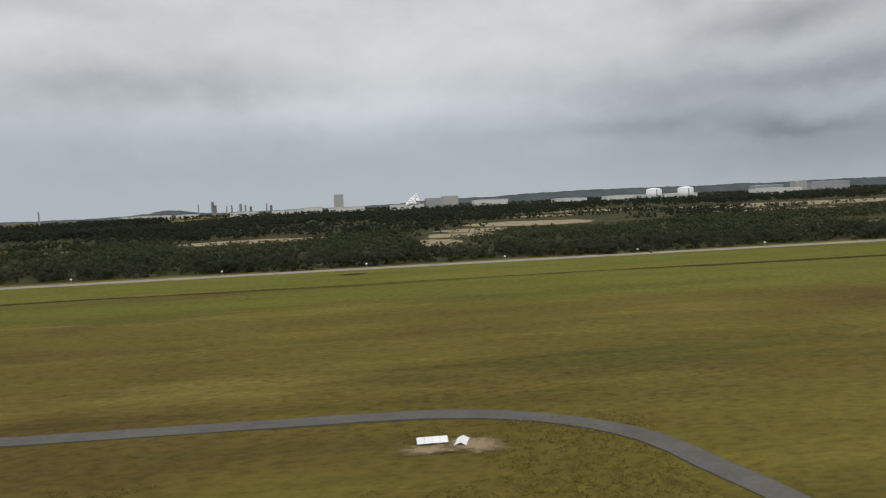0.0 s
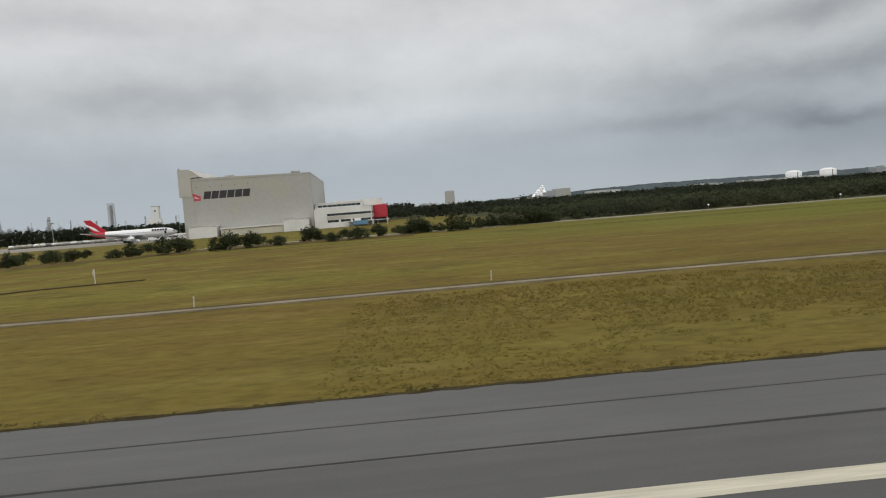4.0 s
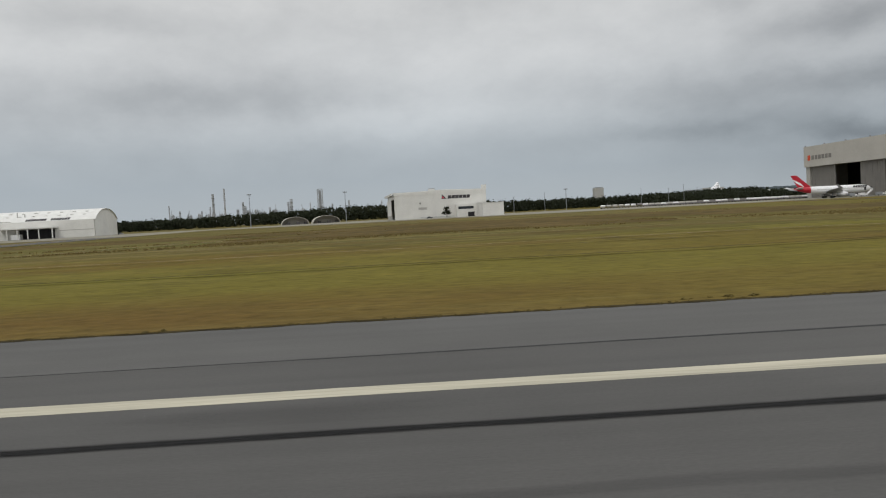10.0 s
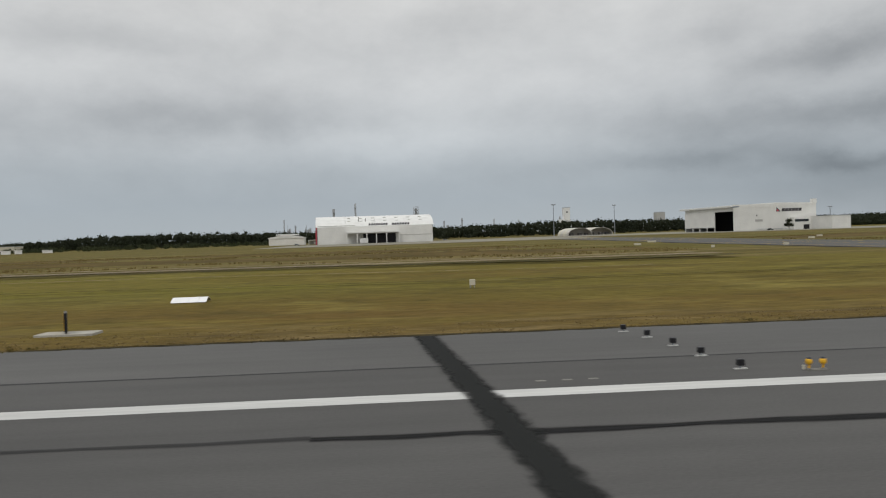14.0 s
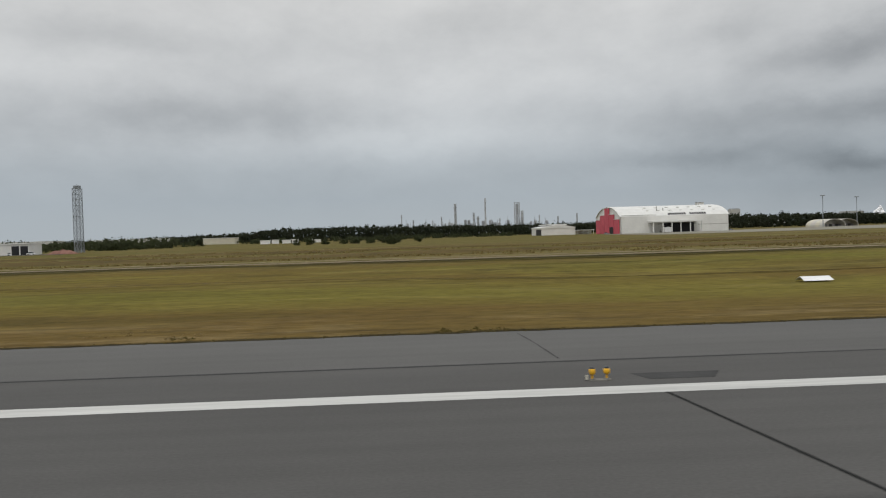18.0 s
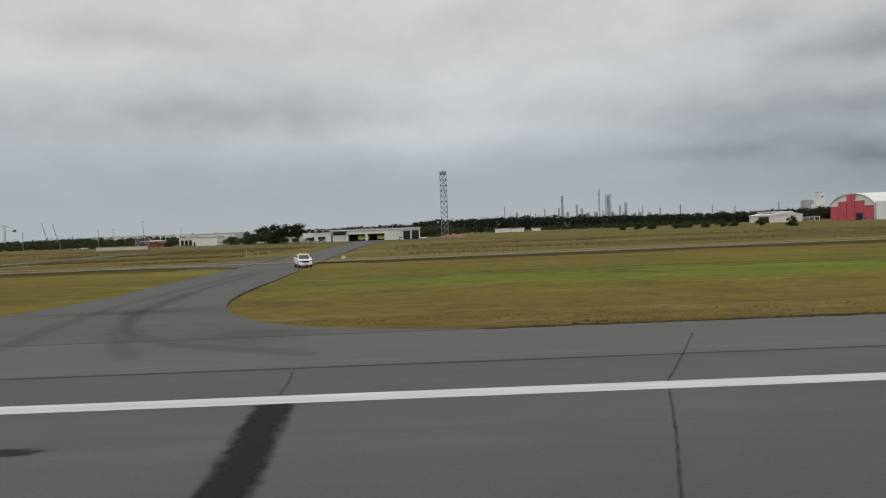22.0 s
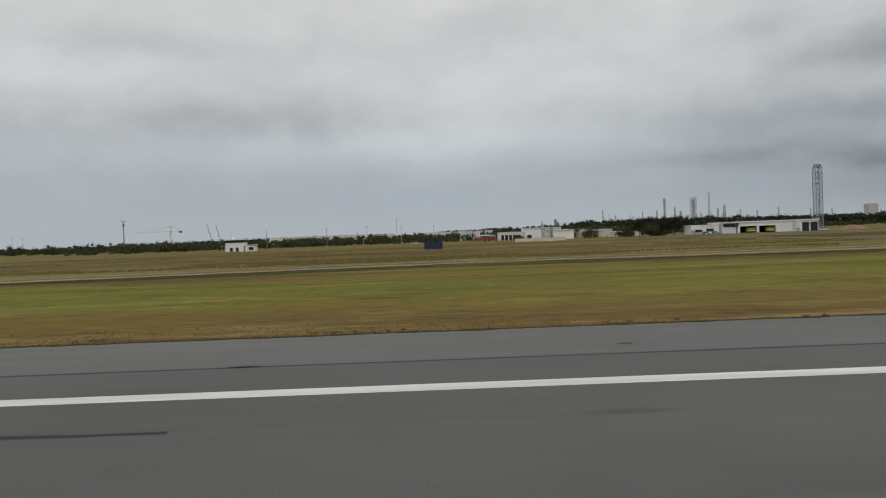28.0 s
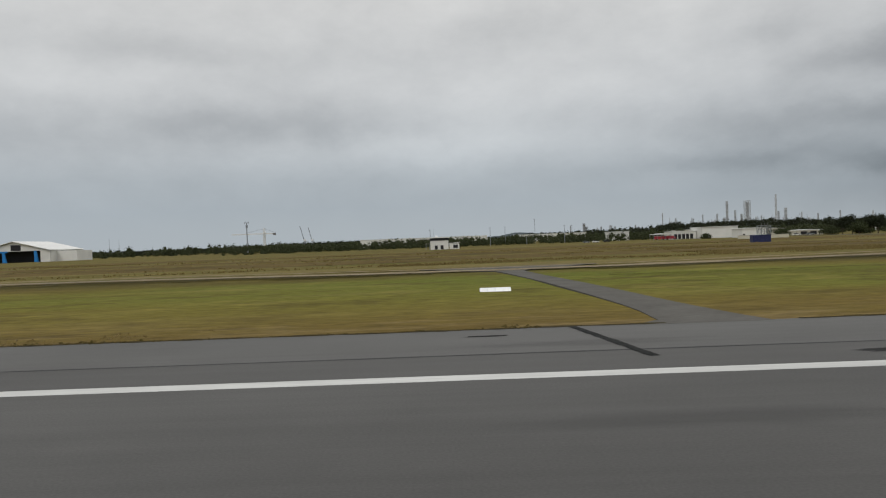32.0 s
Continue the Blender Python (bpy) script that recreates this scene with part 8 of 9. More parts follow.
light_mast(-519, 632, 28)
light_mast(-443, 703, 28.5)
light_mast(-230, 690, 20)
for x, y, h in ((-260, 640, 17), (-285, 660, 15), (-300, 655, 13), (-160, 680, 17), (-115, 690, 19), (-130, 690, 16), (-1315, 600, 20.5), (-1340, 600, 15), (-1284, 600, 14), (-1400, 500, 13), (-1358, 500, 12.9), (-1306, 500, 12.7), (-1332.6, 500, 5.1), (-1824, 940, 22), (-1832, 930, 24)):
    p = thing("lamp_pole", x, y, 0, "slender grey pole with a short arm", "pole", "slender poles")
    part("pole", Shape().tube((0, 0, 0), (0, 0, h), 0.22, 0.14, 6), STEEL, p)
    part("arm", Shape().bar((-0.9, 0, h - 0.3), (0.9, 0, h - 0.3), 0.1), STEEL, p)
mm = thing("phone_mast", -1583.4, 692, 0, "grey telephone mast with antenna heads", "mast")
part("pole", Shape().tube((0, 0, 0), (0, 0, 29.5), 0.7, 0.4, 10), STEEL, mm)
part("antenna_head", Shape().rings([(0.5, 24.6), (1.1, 25.0), (1.1, 27.4), (0.5, 27.6)], 10), STEEL, mm)
part("top_array", Shape().bar((-2.0, 0, 30.0), (2.0, 0, 30.0), 0.25).bar((-1.8, 0, 28.6), (-1.8, 0, 30.8), 0.2).bar((1.8, 0, 28.6), (1.8, 0, 30.8), 0.2), STEEL, mm)


def tower_crane(x, y, h, jib, back, label):
    c = thing("tower_crane", x, y, 0, label, "crane", "tower cranes")
    part("mast", lattice(Shape(), 0, 0, 0, h, 2.4, 2.2, 8, 0.28), WHITEMETAL, c)
    part("jib", Shape().box(-jib, back, -0.8, 0.8, h - 7.6, h - 6.2), WHITEMETAL, c)
    part("counterweight", Shape().box(back - 3.5, back, -1.2, 1.2, h - 9.2, h - 6.4), RUSTSTEEL, c)
    part("tie", Shape().bar((0, 0, h), (-jib * 0.6, 0, h - 6.2), 0.18).bar((0, 0, h), (back, 0, h - 6.2), 0.18), STEEL, c)


tower_crane(-1631, 940, 30.5, 43, 15, "white tower crane with a long level jib")
for x, y, dx, h in ((-1580, 945, 5, 32), (-1572, 955, 4, 30)):
    c = thing("luffing_crane", x, y, 0, "distant crane with a raised jib", "crane", "tower cranes")
    part("jib", Shape().bar((0, -0.5, 13), (-dx, -0.5, h), 0.2).bar((0, 0.5, 13), (-dx, 0.5, h), 0.2).bar((0.4, 0, 13.6), (-dx + 0.2, 0, h), 0.2), STEEL, c, "raised lattice jib")
    part("mast", lattice(Shape(), 1.0, 0, 0, 14, 2.0, 1.8, 4, 0.2), STEEL, c)
    part("cab", Shape().box(-0.4, 2.6, -1.1, 1.1, 12.0, 14.0, 0.1), WHITEMETAL, c)


def hills(name, y, x0, x1, base, seed, mat, label):
    sh = Shape()
    xs = np.arange(x0, x1, 13.0)
    top = [max(3.0, base(x) + 6 * noise.noise((x * 0.004, seed, 0)) + 3.5 * noise.noise((x * 0.02, seed, 3)) + 3.0 * noise.noise((x * 0.07, seed, 9))) for x in xs]
    n = len(xs)
    sh.add([(x, y, -2) for x in xs] + [(x, y + 150, t) for x, t in zip(xs, top)] + [(x, y + 500, -2) for x in xs],
           [(i, i + 1, n + i + 1, n + i) for i in range(n - 1)] + [(n + i, n + i + 1, 2 * n + i + 1, 2 * n + i) for i in range(n - 1)])
    setting(name, sh, mat, label, category="hills")


hills("far_hills", 4850, -5500, 8500, lambda x: 16 + 44 * min(1, max(0, (x - 300) / 1400)) + 32 * math.exp(-((x + 900) / 170) ** 2), 1.7, HILL, "low hazy wooded hills on the horizon")

# ---- trees, shrubs, woods, grass ----
def leaf_cloud(rng, centres, radii, per, size, flat=0.75, three=False):
    """Leaf tufts: small bent triangles scattered through soft balls. Returns vertices and faces."""
    n = len(centres) * per
    c = np.repeat(np.asarray(centres, float), per, 0)
    r = np.repeat(np.asarray(radii, float), per)[:, None]
    d = rng.normal(size=(n, 3))
    d /= np.linalg.norm(d, axis=1, keepdims=True)
    q = c + d * r * rng.uniform(0.25, 1.25, (n, 1)) * np.array([1, 1, flat])
    # each tuft faces outwards, roughly
    a = np.cross(d, rng.normal(size=(n, 3))) + 0.8 * rng.normal(size=(n, 3))
    b = np.cross(d, a) + 0.8 * rng.normal(size=(n, 3))
    s = size * rng.uniform(0.6, 1.5, (n, 1))
    a = a / np.linalg.norm(a, axis=1, keepdims=True) * s
    b = b / np.linalg.norm(b, axis=1, keepdims=True) * s
    if three:
        return np.stack([q - a, q + b * 1.1, q + a], 1).reshape(-1, 3), np.arange(3 * n).reshape(n, 3)
    v = np.stack([q - a, q + b * 0.8, q + a, q - b * 0.7], 1).reshape(-1, 3)
    f = np.arange(4 * n).reshape(n, 4)
    return v, f


def fast_mesh(name, v, f, mat):
    me = bpy.data.meshes.new(name)
    v, f = np.asarray(v, np.float32), np.asarray(f, np.int32)
    me.vertices.add(len(v))
    me.vertices.foreach_set("co", v.ravel())
    k = f.shape[1]
    me.loops.add(f.size)
    me.loops.foreach_set("vertex_index", f.ravel())
    me.polygons.add(len(f))
    me.polygons.foreach_set("loop_start", np.arange(0, f.size, k, dtype=np.int32))
    me.materials.append(mat)
    me.update(calc_edges=True)
    return me


def tree_kind(seed, height, spread, clumps, per, leaf, mat, stem=0.35):
    """Trunk and limbs as one mesh, the crown of leaf tufts as another."""
    rng = np.random.default_rng(seed)
    wood = Shape()
    base = height * stem
    wood.tube((0, 0, -0.2), (0.05 * height * rng.normal() * 0.3, 0, base), 0.045 * height * 0.6, 0.03 * height * 0.6, 7)
    cs, rs = [], []
    for i in range(clumps):
        a = 6.283 * (i / clumps + rng.uniform(-0.06, 0.06))
        reach = spread * (0.25 + 0.6 * rng.random())
        z = base + (height - base) * ((0.15 if stem > 0.1 else 0.08) + 0.72 * rng.random() * (1 - 0.35 * reach / spread))
        p = (reach * math.cos(a), reach * math.sin(a), z)
        cs.append(p)
        rs.append(spread * rng.uniform(0.26, 0.46))
        if i % 2 == 0:
            wood.tube((0, 0, base * rng.uniform(0.5, 1.0)), (p[0] * 0.8, p[1] * 0.8, p[2] - 0.1 * height), 0.014 * height, 0.006 * height, 5)
    cs.append((0, 0, height * 0.8))
    rs.append(spread * 0.45)
    v, f = leaf_cloud(rng, cs, rs, per, leaf)
    v[:, 2] = np.maximum(v[:, 2], 0.05)
    return wood.mesh("trunk", BARK), fast_mesh("crown", v, f, mat)


KINDS = [tree_kind(11, 5.4, 3.3, 17, 85, 0.24, TREEMID, 0.04), tree_kind(12, 4.7, 3.5, 17, 85, 0.24, TREEMID, 0.03), tree_kind(13, 7.2, 3.0, 13, 80, 0.26, TREEDARK, 0.25),
         tree_kind(14, 3.8, 3.8, 16, 80, 0.24, TREEMID, 0.03), tree_kind(15, 10.0, 4.4, 15, 90, 0.36, TREEDARK, 0.3)]


def plant(kind, x, y, scale, turn, name, label, group=""):
    t = new(name)
    t.matrix_basis = pose(x, y, -0.05, 0, 0, turn) @ Matrix.Scale(scale, 4)
    tagged(t, label, "tree" if name == "tree" else "shrub", group)
    part("trunk", KINDS[kind][0], None, t)
    part("crown", KINDS[kind][1], None, t)
    return t


rnd = random.Random(5)
# the row of shrubs in front of the big hangar
for i in range(38):
    x = -82 + i * 5.9 + rnd.uniform(-2.2, 2.2)
    y = 208 + 0.12 * (x + 80) + rnd.uniform(-6, 9)
    k = rnd.choice((0, 1, 1, 3, 0, 3))
    if i % 5 == 3:
        continue
    plant(k, x, y, rnd.uniform(0.72, 1.15), rnd.uniform(0, 360), "shrub", "dark green rounded shrub in the grass", "row of shrubs")
for i in range(16):
    x = -70 + i * 14 + rnd.uniform(-4, 4)
    plant(rnd.choice((3, 1, 3)), x, 240 + rnd.uniform(-8, 22), rnd.uniform(0.6, 0.95), rnd.uniform(0, 360), "shrub", "low dark green shrub", "row of shrubs")
# single trees near buildings
for x, y, k, s, lab in ((-352.0, 545.0, 2, 1.25, "single dark tree before the white hangar"), (-1192, 420, 3, 1.35, "round green shrub beside the wall"), (-1232, 430, 3, 0.9, "round green shrub beside the sheds"),
                        (-1168, 398, 4, 1.05, "broad dark tree beside the road"), (-1164, 389, 1, 1.6, "broad dark shrub beside the road"), (-1155, 394, 4, 1.1, "dark tree beside the road"), (-1149, 397, 4, 1.15, "dark tree beside the road"), (-1161, 401, 4, 1.15, "broad dark tree beside the road"), (-897.5, 352, 0, 1.0, "single dark bush in the field"),
                        (-1176, 396, 3, 1.4, "low spreading green shrub"), (-1160, 394, 3, 1.3, "low spreading green shrub"), (-1040, 520, 4, 0.6, "dark tree beyond the tower")):
    plant(k, x, y, s, rnd.uniform(0, 360), "tree" if k in (2, 4) else "shrub", lab)


BALL = np.array([(0, 0, 1), (0.894, 0, 0.447), (0.276, 0.851, 0.447), (-0.724, 0.526, 0.447), (-0.724, -0.526, 0.447), (0.276, -0.851, 0.447), (0.724, 0.526, -0.447), (-0.276, 0.851, -0.447), (-0.894, 0, -0.447), (-0.276, -0.851, -0.447), (0.724, -0.526, -0.447)])
CAP = np.array([(0, 1, 2), (0, 2, 3), (0, 3, 4), (0, 4, 5), (0, 5, 1), (1, 6, 2), (2, 7, 3), (3, 8, 4), (4, 9, 5), (5, 10, 1), (2, 6, 7), (3, 7, 8), (4, 8, 9), (5, 9, 10), (1, 10, 6)])


def woods(name, spots, per, mat, label, category="woods", leaf=0.2, seed=3, tiers=((0.16, 1.05), (0.40, 1.1), (0.66, 0.95))):
    """Many trees in one mesh: (x, y, height, radius) each, a dim inner mass and leaf tufts in tiers."""
    rng = np.random.default_rng(seed)
    sp = np.asarray(spots, float)
    cs, rs = [], []
    for tier, fr in tiers:
        for half in range(2):
            j = rng.normal(size=(len(sp), 2)) * sp[:, 3:4] * 0.75
            rise = rng.normal(size=len(sp)) * 0.06
            cs.append(np.stack([sp[:, 0] + j[:, 0], sp[:, 1] + j[:, 1], sp[:, 2] * (tier + rise)], 1))
            rs.append(np.minimum(sp[:, 3] * fr, sp[:, 2] * 0.5) * rng.uniform(0.45, 0.85, len(sp)))
    cs, rs = np.concatenate(cs), np.concatenate(rs)
    v, f = leaf_cloud(rng, cs, rs, per, 1.0, 0.9, True)
    # leaf size follows the tree
    q = v.reshape(-1, 3, 3)
    mid = q.mean(1, keepdims=True)
    v = (mid + (q - mid) * (np.repeat(rs, per) * leaf)[:, None, None]).reshape(-1, 3)
    core = cs[:, None, :] + BALL[None] * (rs * 0.52)[:, None, None] * rng.uniform(0.75, 1.2, (len(cs), len(BALL), 1))
    f = np.concatenate([f, (CAP[None] + len(v) + 11 * np.arange(len(cs))[:, None, None]).reshape(-1, 3)])
    v = np.concatenate([v, core.reshape(-1, 3)])
    v[:, 2] = np.maximum(v[:, 2], -0.03)
    return tagged(new(name, fast_mesh(name, v, f, mat)), label, category, "", "stuff")


# sandy clearings in the woods: centre, half length and half depth
CLEARINGS = ((303, 490, 52, 34), (228, 412, 13, 9), (180, 470, 16, 10), (412, 372, 15, 36), (432, 440, 26, 30), (520, 590, 66, 62), (455, 500, 30, 30), (640, 364, 46, 9), (760, 640, 90, 26), (940, 830, 230, 105), (700, 960, 90, 70), (1010, 560, 150, 22), (1290, 720, 160, 26), (590, 800, 60, 40))
rnd = random.Random(77)
for cx, cy, rx, ry in CLEARINGS:
    ring = []
    for i in range(26):
        a = 6.2832 * i / 26
        k = 0.88 + 0.34 * noise.noise((cx * 0.1 + 1.4 * math.cos(a), cy * 0.1 + 1.4 * math.sin(a), 0.3)) + rnd.uniform(-0.09, 0.09)
        ring.append((cx + rx * k * math.cos(a), cy + ry * k * math.sin(a)))
    setting("sandy_clearing", Shape().slab(ring, -0.2, 0.03), SAND, "pale sandy clearing among the scrub", category="clearing")


def openness(x, y):
    """1 inside a clearing, falling to 0 a little way out; the scrub on its near side stays low."""
    best = 0.0
    for cx, cy, rx, ry in CLEARINGS:
        d = math.hypot((x - cx) / (rx * 1.02), (y - cy) / (ry * 1.02))
        if d < 1:
            return 1.0
        if y < cy:
            d = math.hypot((x - cx) / (rx * 1.05), (y - cy) / (ry + 0.26 * cy))
            best = max(best, 1.0 - max(0.0, d - 0.75) / 0.25 if d < 1 else 0.0)
    return min(best, 0.9)


rng = np.random.default_rng(21)
# the dark far tree line behind the airfield
spots = []
for x in np.arange(-2600, 110, 4.0):
    for row in range(3):
        y = 960 + 26 * row + rng.uniform(-10, 10) + 60 * math.sin(x * 0.003)
        if x < -1450:
            y += (-1450 - x) * 0.25
        hgt = (14.5 + 2.5 * math.sin(x * 0.011) + rng.uniform(-0.5, 0.6) + 1.2 * row) * (0.55 if x < -1280 else 0.8 if x < -1100 else 1.0)
        spots.append((x + rng.uniform(-3, 3), y, hgt, rng.uniform(3.2, 5.0)))
woods("far_woods", spots, 14, TREEDARK, "dark distant tree line", leaf=0.23, seed=4, tiers=((0.16, 1.3), (0.38, 1.25), (0.6, 1.3), (0.78, 1.3)))
# scrub woods along the perimeter: a close front edge, lower and broken farther in
edge, inner = [], []
for i in range(1250):
    x, deep = rng.uniform(150, 1150), rng.random() ** 1.2 * 45
    y = 246 + deep + 3 * math.sin(x * 0.05)
    low = openness(x, y)
    if low == 1.0:
        continue
    edge.append((x, y, rng.uniform(3.9, 5.6) * (1 - 0.35 * low) * (0.75 if deep < 5 else 1.0), rng.uniform(1.9, 3.2)))
for i in range(3600):
    x, y = rng.uniform(150, 1250), 290 + rng.random() ** 1.1 * 190
    low = openness(x, y)
    if low == 1.0 or noise.noise((x * 0.014, y * 0.022, 5.1)) > 0.33:
        continue
    inner.append((x, y, rng.uniform(4.6, 6.4) * (1 - 0.55 * low), rng.uniform(2.6, 4.3)))
woods("perimeter_woods", edge, 52, SCRUB, "dense dark green scrub along the perimeter track", leaf=0.17, seed=5)
woods("perimeter_woods", inner, 24, TREEMID, "dense dark green scrub woods behind the field", leaf=0.19, seed=15, tiers=((0.4, 1.45), (0.66, 1.25)))
spots = []
for i in range(5600):
    y = 480 + rng.random() ** 1.4 * 1270
    x = rng.uniform(90 + max(0, 640 - y) * 0.05, 500 + y * 1.25)
    low = openness(x, y)
    if low == 1.0 or noise.noise((x * 0.0045, y * 0.011, 2.3)) > 0.22:
        continue
    spots.append((x, y, (rng.uniform(5.4, 7.6) + 5.0 * min(1, max(0, (y - 600) / 200))) * (1 - 0.5 * low), rng.uniform(3.4, 5.6) * (1 + (y - 445) / 1800)))
for i in range(700):
    spots.append((rng.uniform(-90, 240), rng.uniform(650, 1050), rng.uniform(8, 13), rng.uniform(3, 5)))
woods("clearing_woods", spots, 13, TREEDARK, "dark woods broken by sandy clearings", leaf=0.22, seed=8, tiers=((0.36, 1.5), (0.66, 1.3)))
spots = []
for i in range(2300):
    x, y = rng.uniform(-700, 3600), rng.uniform(1750, 4300)
    if noise.noise((x * 0.003, y * 0.005, 7.7)) > 0.22:
        continue
    spots.append((x, y, rng.uniform(9, 15), rng.uniform(11, 22)))
woods("distant_woods", spots, 9, TREEDARK, "distant dark woods", leaf=0.36, seed=6, tiers=((0.3, 1.1), (0.66, 0.95)))
# scrub between the sheds on the far side
spots = []
for n, x0, x1, y0, y1, h0, h1, r0, r1 in ((420, -1560, -1200, 520, 720, 4.0, 8.5, 3.0, 5.0), (260, -2200, -1560, 720, 900, 6, 12, 4.0, 6.0), (120, -1210, -1060, 470, 620, 5, 9.5, 3.0, 5.0), (120, -1060, -780, 700, 760, 3, 6, 2.5, 4.0)):
    for i in range(n):
        spots.append((rng.uniform(x0, x1), rng.uniform(y0, y1), rng.uniform(h0, h1), rng.uniform(r0, r1)))
woods("scrub_woods", spots, 30, TREEMID, "belt of dark green scrub trees", leaf=0.22, seed=7)
# bushes between the perimeter track and the annex
rnd = random.Random(9)
for x, y, s in ((88, 232, 0.75), (92, 234, 0.8), (99, 236, 0.55), (112, 236, 0.7), (116, 238, 0.85), (127, 237, 1.0), (131, 238, 1.05), (135, 239, 0.95), (146, 240, 0.6)):
    plant(rnd.choice((1, 3, 0)), x, y, s, rnd.uniform(0, 360), "shrub", "dark green bush beside the perimeter track", "bushes by the track")


def tufts(name, n, xr, yr, hgt, mat, label, seed, lean=0.5, wide=0.10, power=1.0, z=-0.06):
    """Grass tufts: three bent blades each."""
    r = np.random.default_rng(seed)
    x = r.uniform(*xr, n)
    y = yr[0] + (yr[1] - yr[0]) * r.random(n) ** power
    h = hgt * r.uniform(0.5, 1.35, n)
    vs = []
    for k in range(3):
        a = r.uniform(0, 6.283, n)
        w = wide * r.uniform(0.6, 1.5, n)
        dx, dy = np.cos(a), np.sin(a)
        ox, oy = r.normal(size=n) * wide, r.normal(size=n) * wide
        b0 = np.stack([x + ox - dy * w, y + oy + dx * w, np.full(n, z)], 1)
        b1 = np.stack([x + ox + dy * w, y + oy - dx * w, np.full(n, z)], 1)
        tip = np.stack([x + ox + dx * h * lean, y + oy + dy * h * lean, z + h], 1)
        vs.append(np.stack([b0, b1, tip], 1))
    v = np.concatenate(vs).reshape(-1, 3)
    f = np.arange(len(v)).reshape(-1, 3)
    return tagged(new(name, fast_mesh(name, v, f, mat)), label, "grass", "", "stuff")


def keep_clear(ob, zones):
    """Takes out blades that would stand on pavement."""
    me = ob.data
    co = np.empty(len(me.vertices) * 3, np.float32)
    me.vertices.foreach_get("co", co)
    tri = co.reshape(-1, 3, 3)
    m = tri.mean(1)
    ok = np.ones(len(tri), bool)
    for x0, x1, y0, y1 in zones:
        ok &= ~((m[:, 0] > x0) & (m[:, 0] < x1) & (m[:, 1] > y0) & (m[:, 1] < y1))
    v = tri[ok].reshape(-1, 3)
    v[:, 2] += dip(v[:, 0], v[:, 1])
    mat = me.materials[0]
    ob.data = fast_mesh(ob.name, v, np.arange(len(v)).reshape(-1, 3), mat)


def clumps(name, spots, leaves, size, mat, label, seed, flat=0.5):
    """Low rounded grass clumps, each a handful of small blades: spots of (x, y, radius)."""
    r = np.random.default_rng(seed)
    sp = np.asarray(spots, float)
    v, f = leaf_cloud(r, np.stack([sp[:, 0], sp[:, 1], 0.25 * sp[:, 2] - 0.08], 1), sp[:, 2], leaves, size, flat, True)
    v[:, 2] = np.maximum(v[:, 2], -0.14)
    return tagged(new(name, fast_mesh(name, v, f, mat)), label, "grass", "", "stuff")


def scattered(n, x0, x1, y0, y1, power, patch, level, r0, r1, seed, wide=(0.05, 0.12)):
    """Spots for clumps, thick inside uneven patches and absent between them."""
    r = np.random.default_rng(seed)
    out = []
    while len(out) < n:
        x, y = r.uniform(x0, x1), y0 + (y1 - y0) * r.random() ** power
        if noise.noise((x * wide[0] * patch, y * wide[1] * patch, seed * 1.3)) + 0.5 * noise.noise((x * 0.35, y * 0.5, seed * 0.7)) > level:
            out.append((x, y, r.uniform(r0, r1)))
    return out


CLEAR = [(-579, -518, 30, 36), (-573, -527, 30, 48), (-568, -532, 30, 200), (-1116, -1071, 30, 35), (-1107, -1082, 30, 42), (-1102, -1087, 30, 200), (-1381, -1366, 30, 115), (-149, -140.5, 30, 61), (-129, -119, 30, 61), (398, 406, 30, 60), (-895, -805, 34, 60)]
keep_clear(tufts("verge_grass", 46000, (-1480, 430), (31.58, 32.3), 0.085, LIPGRASS, "short olive and straw grass blades", 31, 0.6, 0.05, 1.6), CLEAR)


for nm, sp, leaves, size, mat, lab, sd in (
        ("verge_clumps", scattered(34000, -1480, 95, 31.66, 32.5, 3.0, 2.4, -0.55, 0.03, 0.085, 51), 8, 0.05, LIPGRASS, "dark ragged grass along the pavement", 61),
        ("verge_tufts", scattered(1500, -1480, 95, 31.75, 33.2, 1.5, 3.0, 0.30, 0.09, 0.22, 57), 16, 0.07, LIPGRASS, "rank olive tufts along the pavement", 66),
        ("dry_clumps", scattered(11000, -1480, -580, 32.0, 37.0, 1.5, 0.9, 0.12, 0.06, 0.13, 52), 9, 0.05, DRYCLUMP, "tan dry grass clumps near the pavement", 62),
        ("hummocks", scattered(34000, 80, 400, 32.5, 66.0, 1.2, 0.8, 0.02, 0.07, 0.20, 55), 8, 0.07, HUMMOCK, "hummocky olive and brown grass tussocks", 65)):
    keep_clear(clumps(nm, sp, leaves, size, mat, lab, sd), CLEAR)


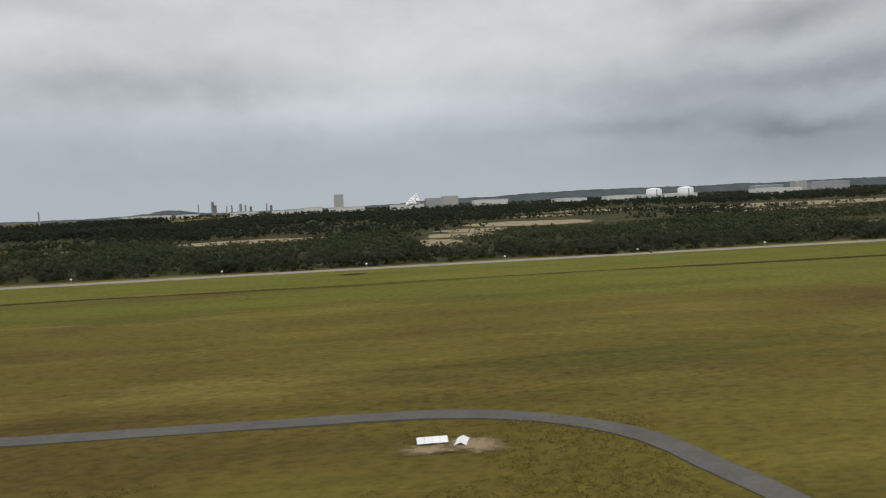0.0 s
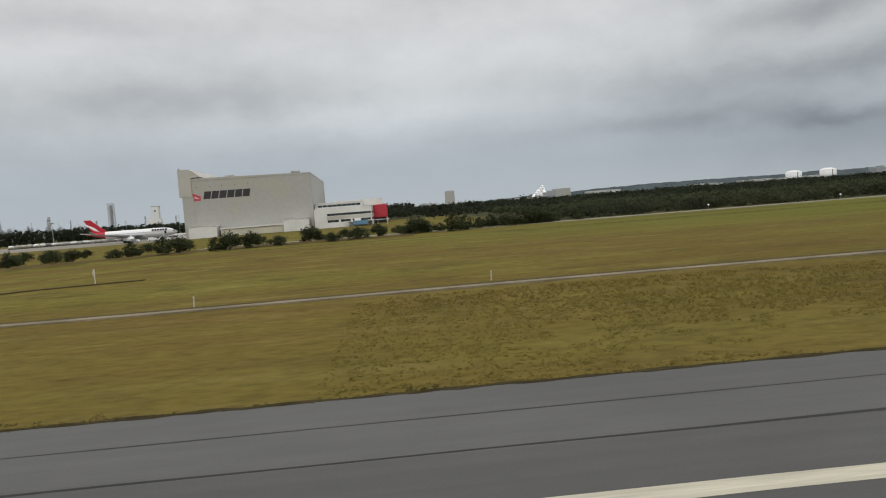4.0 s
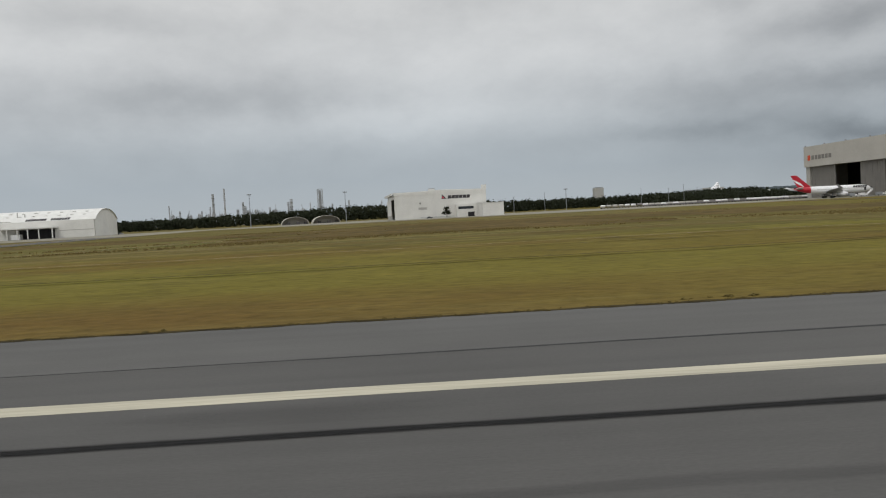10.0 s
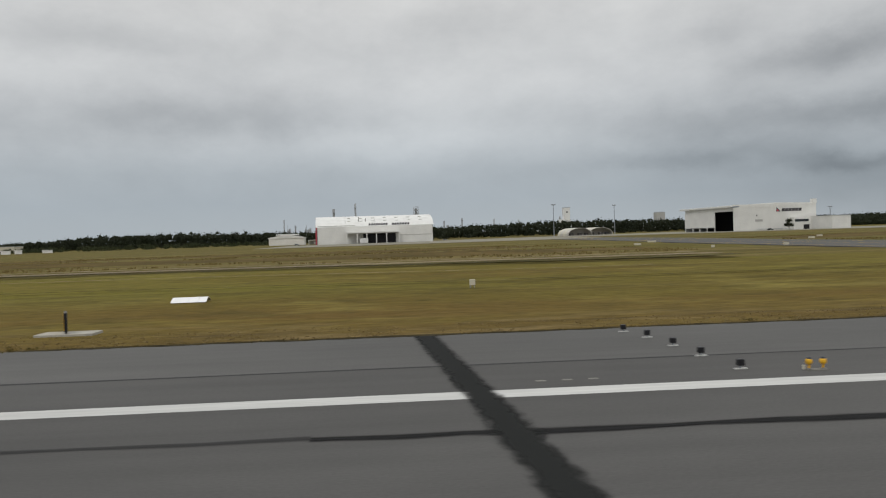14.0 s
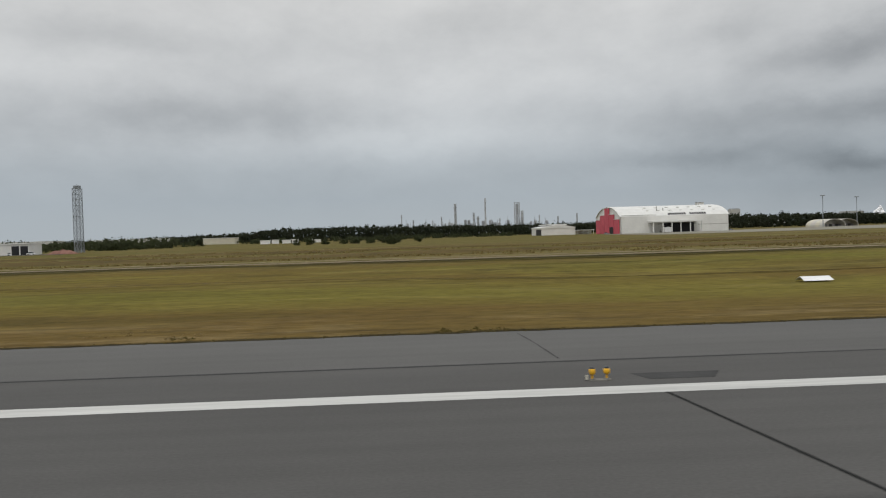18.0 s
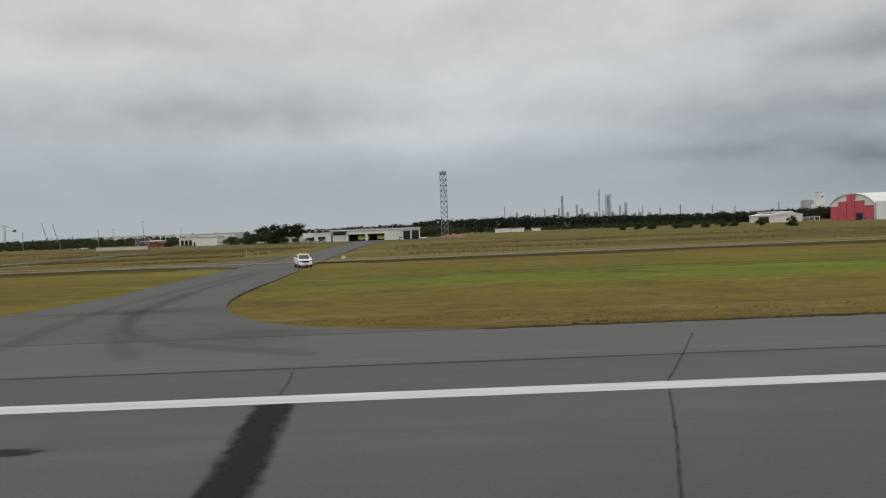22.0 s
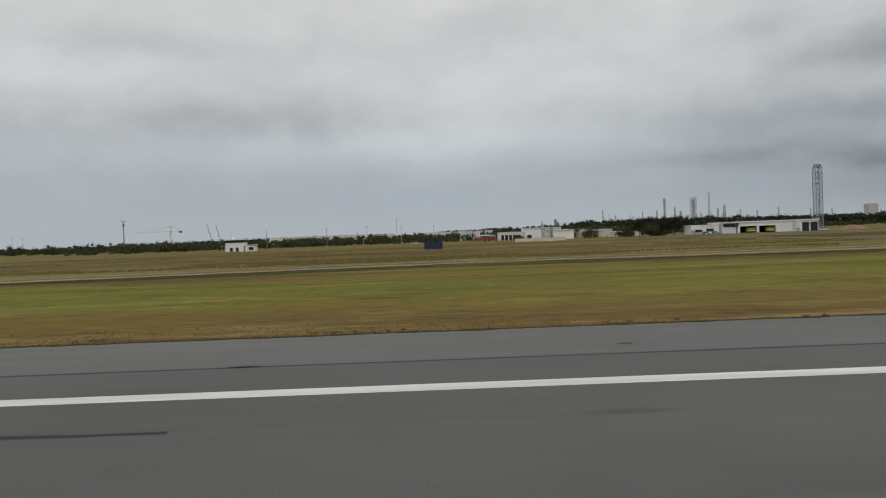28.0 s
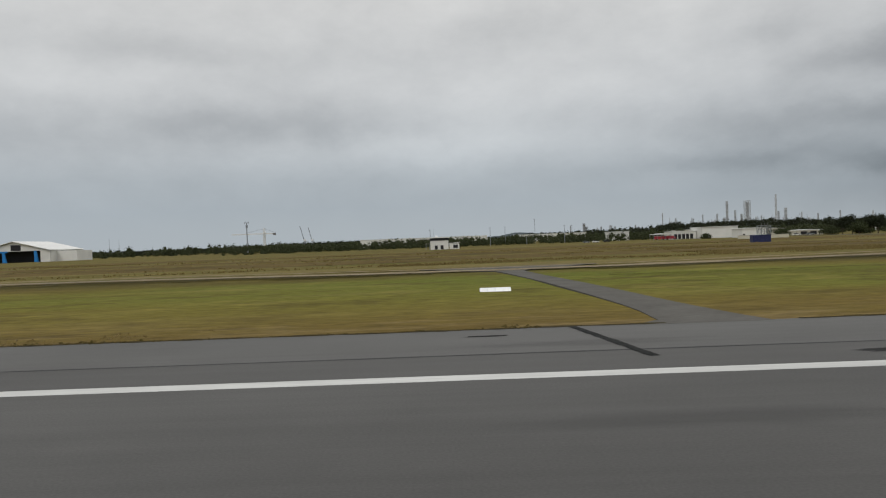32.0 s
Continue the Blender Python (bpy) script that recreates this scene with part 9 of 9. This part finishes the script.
def weed_bank(x0, x1, yc, wide, high, seed):
    """A low uneven bank under rough rusty growth, lumpy along its crest."""
    xs, ys = np.arange(x0, x1, 1.3), np.linspace(-1, 1, 15)
    v = []
    for x in xs:
        swell = max(0.12, 0.55 + 0.75 * noise.noise((x * 0.018, seed, 0.0))) * min(1, (x - x0) / 25, (x1 - x) / 25 + 0.02)
        mid = yc + 9 * noise.noise((x * 0.009, seed, 5.0))
        for u in ys:
            hump = (1 - u * u) ** 1.2
            z = high * hump * swell + hump * swell * 0.55 * noise.noise((x * 0.45, u * 5, seed)) + hump * 0.25 * noise.noise((x * 1.3, u * 13, seed))
            v.append((x, mid + u * wide / 2, -0.12 + max(0, z) + float(dip(x, mid + u * wide / 2))))
    n = len(ys)
    idx = np.arange(len(xs) * n).reshape(len(xs), n)
    f = np.stack([idx[:-1, :-1], idx[1:, :-1], idx[1:, 1:], idx[:-1, 1:]], -1).reshape(-1, 4)
    return tagged(new("weed_bank", fast_mesh("weed_bank", v, f, WEEDS)), "low bank of rusty brown and olive weeds", "weeds", "", "stuff")


for k, (x0, x1, yc, wide, high) in enumerate(((-425, -312, 186, 46, 1.5), (-522, -190, 240, 34, 0.9), (-500, -230, 262, 20, 1.0), (-1080, -590, 176, 26, 0.75), (-1075, -610, 232, 22, 0.6), (-1162, -1120, 176, 24, 0.6), (-1700, -1182, 178, 30, 0.6), (-1700, -1185, 226, 22, 0.6), (-1650, -1180, 300, 26, 0.8), (-130, 90, 226, 14, 0.5))):
    weed_bank(x0, x1, yc, wide, high, k * 3.7)


def tall_weeds(n, zones, high, seed):
    """Loose clumps of tall dry weeds, thick along noisy strips and missing between them."""
    r = np.random.default_rng(seed)
    spots = []
    while len(spots) < n:
        x0, x1, y0, y1 = zones[r.integers(len(zones))]
        x, y = r.uniform(x0, x1), r.uniform(y0, y1)
        if noise.noise((x * 0.010, y * 0.055, seed * 1.7)) + 0.5 * noise.noise((x * 0.06, y * 0.12, seed * 1.7)) > 0.13:
            spots.append((x, y))
    sp = np.array(spots)
    h = high * r.uniform(0.5, 1.3, n)
    vs = []
    for k in range(3):
        a, w = r.uniform(0, 6.283, n), r.uniform(0.15, 0.35, n)
        ox, oy = r.normal(size=n) * 0.35, r.normal(size=n) * 0.35
        x, y = sp[:, 0] + ox, sp[:, 1] + oy
        vs.append(np.stack([np.stack([x - np.cos(a) * w, y - np.sin(a) * w, np.full(n, -0.2)], 1), np.stack([x + np.cos(a) * w, y + np.sin(a) * w, np.full(n, -0.2)], 1),
                            np.stack([x + 0.5 * h * r.normal(size=n) * 0.6, y + 0.3 * h * r.normal(size=n), h], 1)], 1))
    v = np.concatenate(vs).reshape(-1, 3)
    return tagged(new("tall_weeds", fast_mesh("tall_weeds", v, np.arange(len(v)).reshape(-1, 3), WEEDTUFT)), "tall rusty brown weeds in loose strips", "weeds", "", "stuff")


tall_weeds(20000, ((-1085, -590, 138, 260), (-1165, -1118, 138, 260), (-1720, -1182, 135, 330), (-1400, -1182, 135, 230)), 0.26, 3)
tall_weeds(9000, ((-530, -180, 150, 290), (-425, -312, 160, 212)), 0.24, 8)
rnd = random.Random(19)
for x, y in ((-958, 441), (-949, 438), (-940, 440), (-928, 430), (-921, 432), (-912, 426), (-905, 420), (-896, 424), (-884, 416)):
    plant(rnd.choice((1, 3, 0)), x, y, rnd.uniform(0.75, 1.05), rnd.uniform(0, 360), "shrub", "dark green rounded bush at the field's edge", "bushes before the tree line")

for ob in scene.objects:
    if ob.parent is None and ob.name.startswith(("tall_weeds", "sandy_scrape", "surface_stain", "rubber_line", "faint_rubber_line")):
        settle(ob)
    elif ob.parent is None and ob.name.startswith(("guidance_sign", "low_board")):
        ob.location.z += float(dip(ob.location.x, ob.location.y))

# ---- the model is drawn at the scale MODEL: each thing is set down at its scaled place ----
for ob in scene.objects:
    if ob.parent is None and ob.type in ("MESH", "EMPTY", "FONT"):
        ob.matrix_basis = Matrix.Scale(MODEL, 4) @ ob.matrix_basis
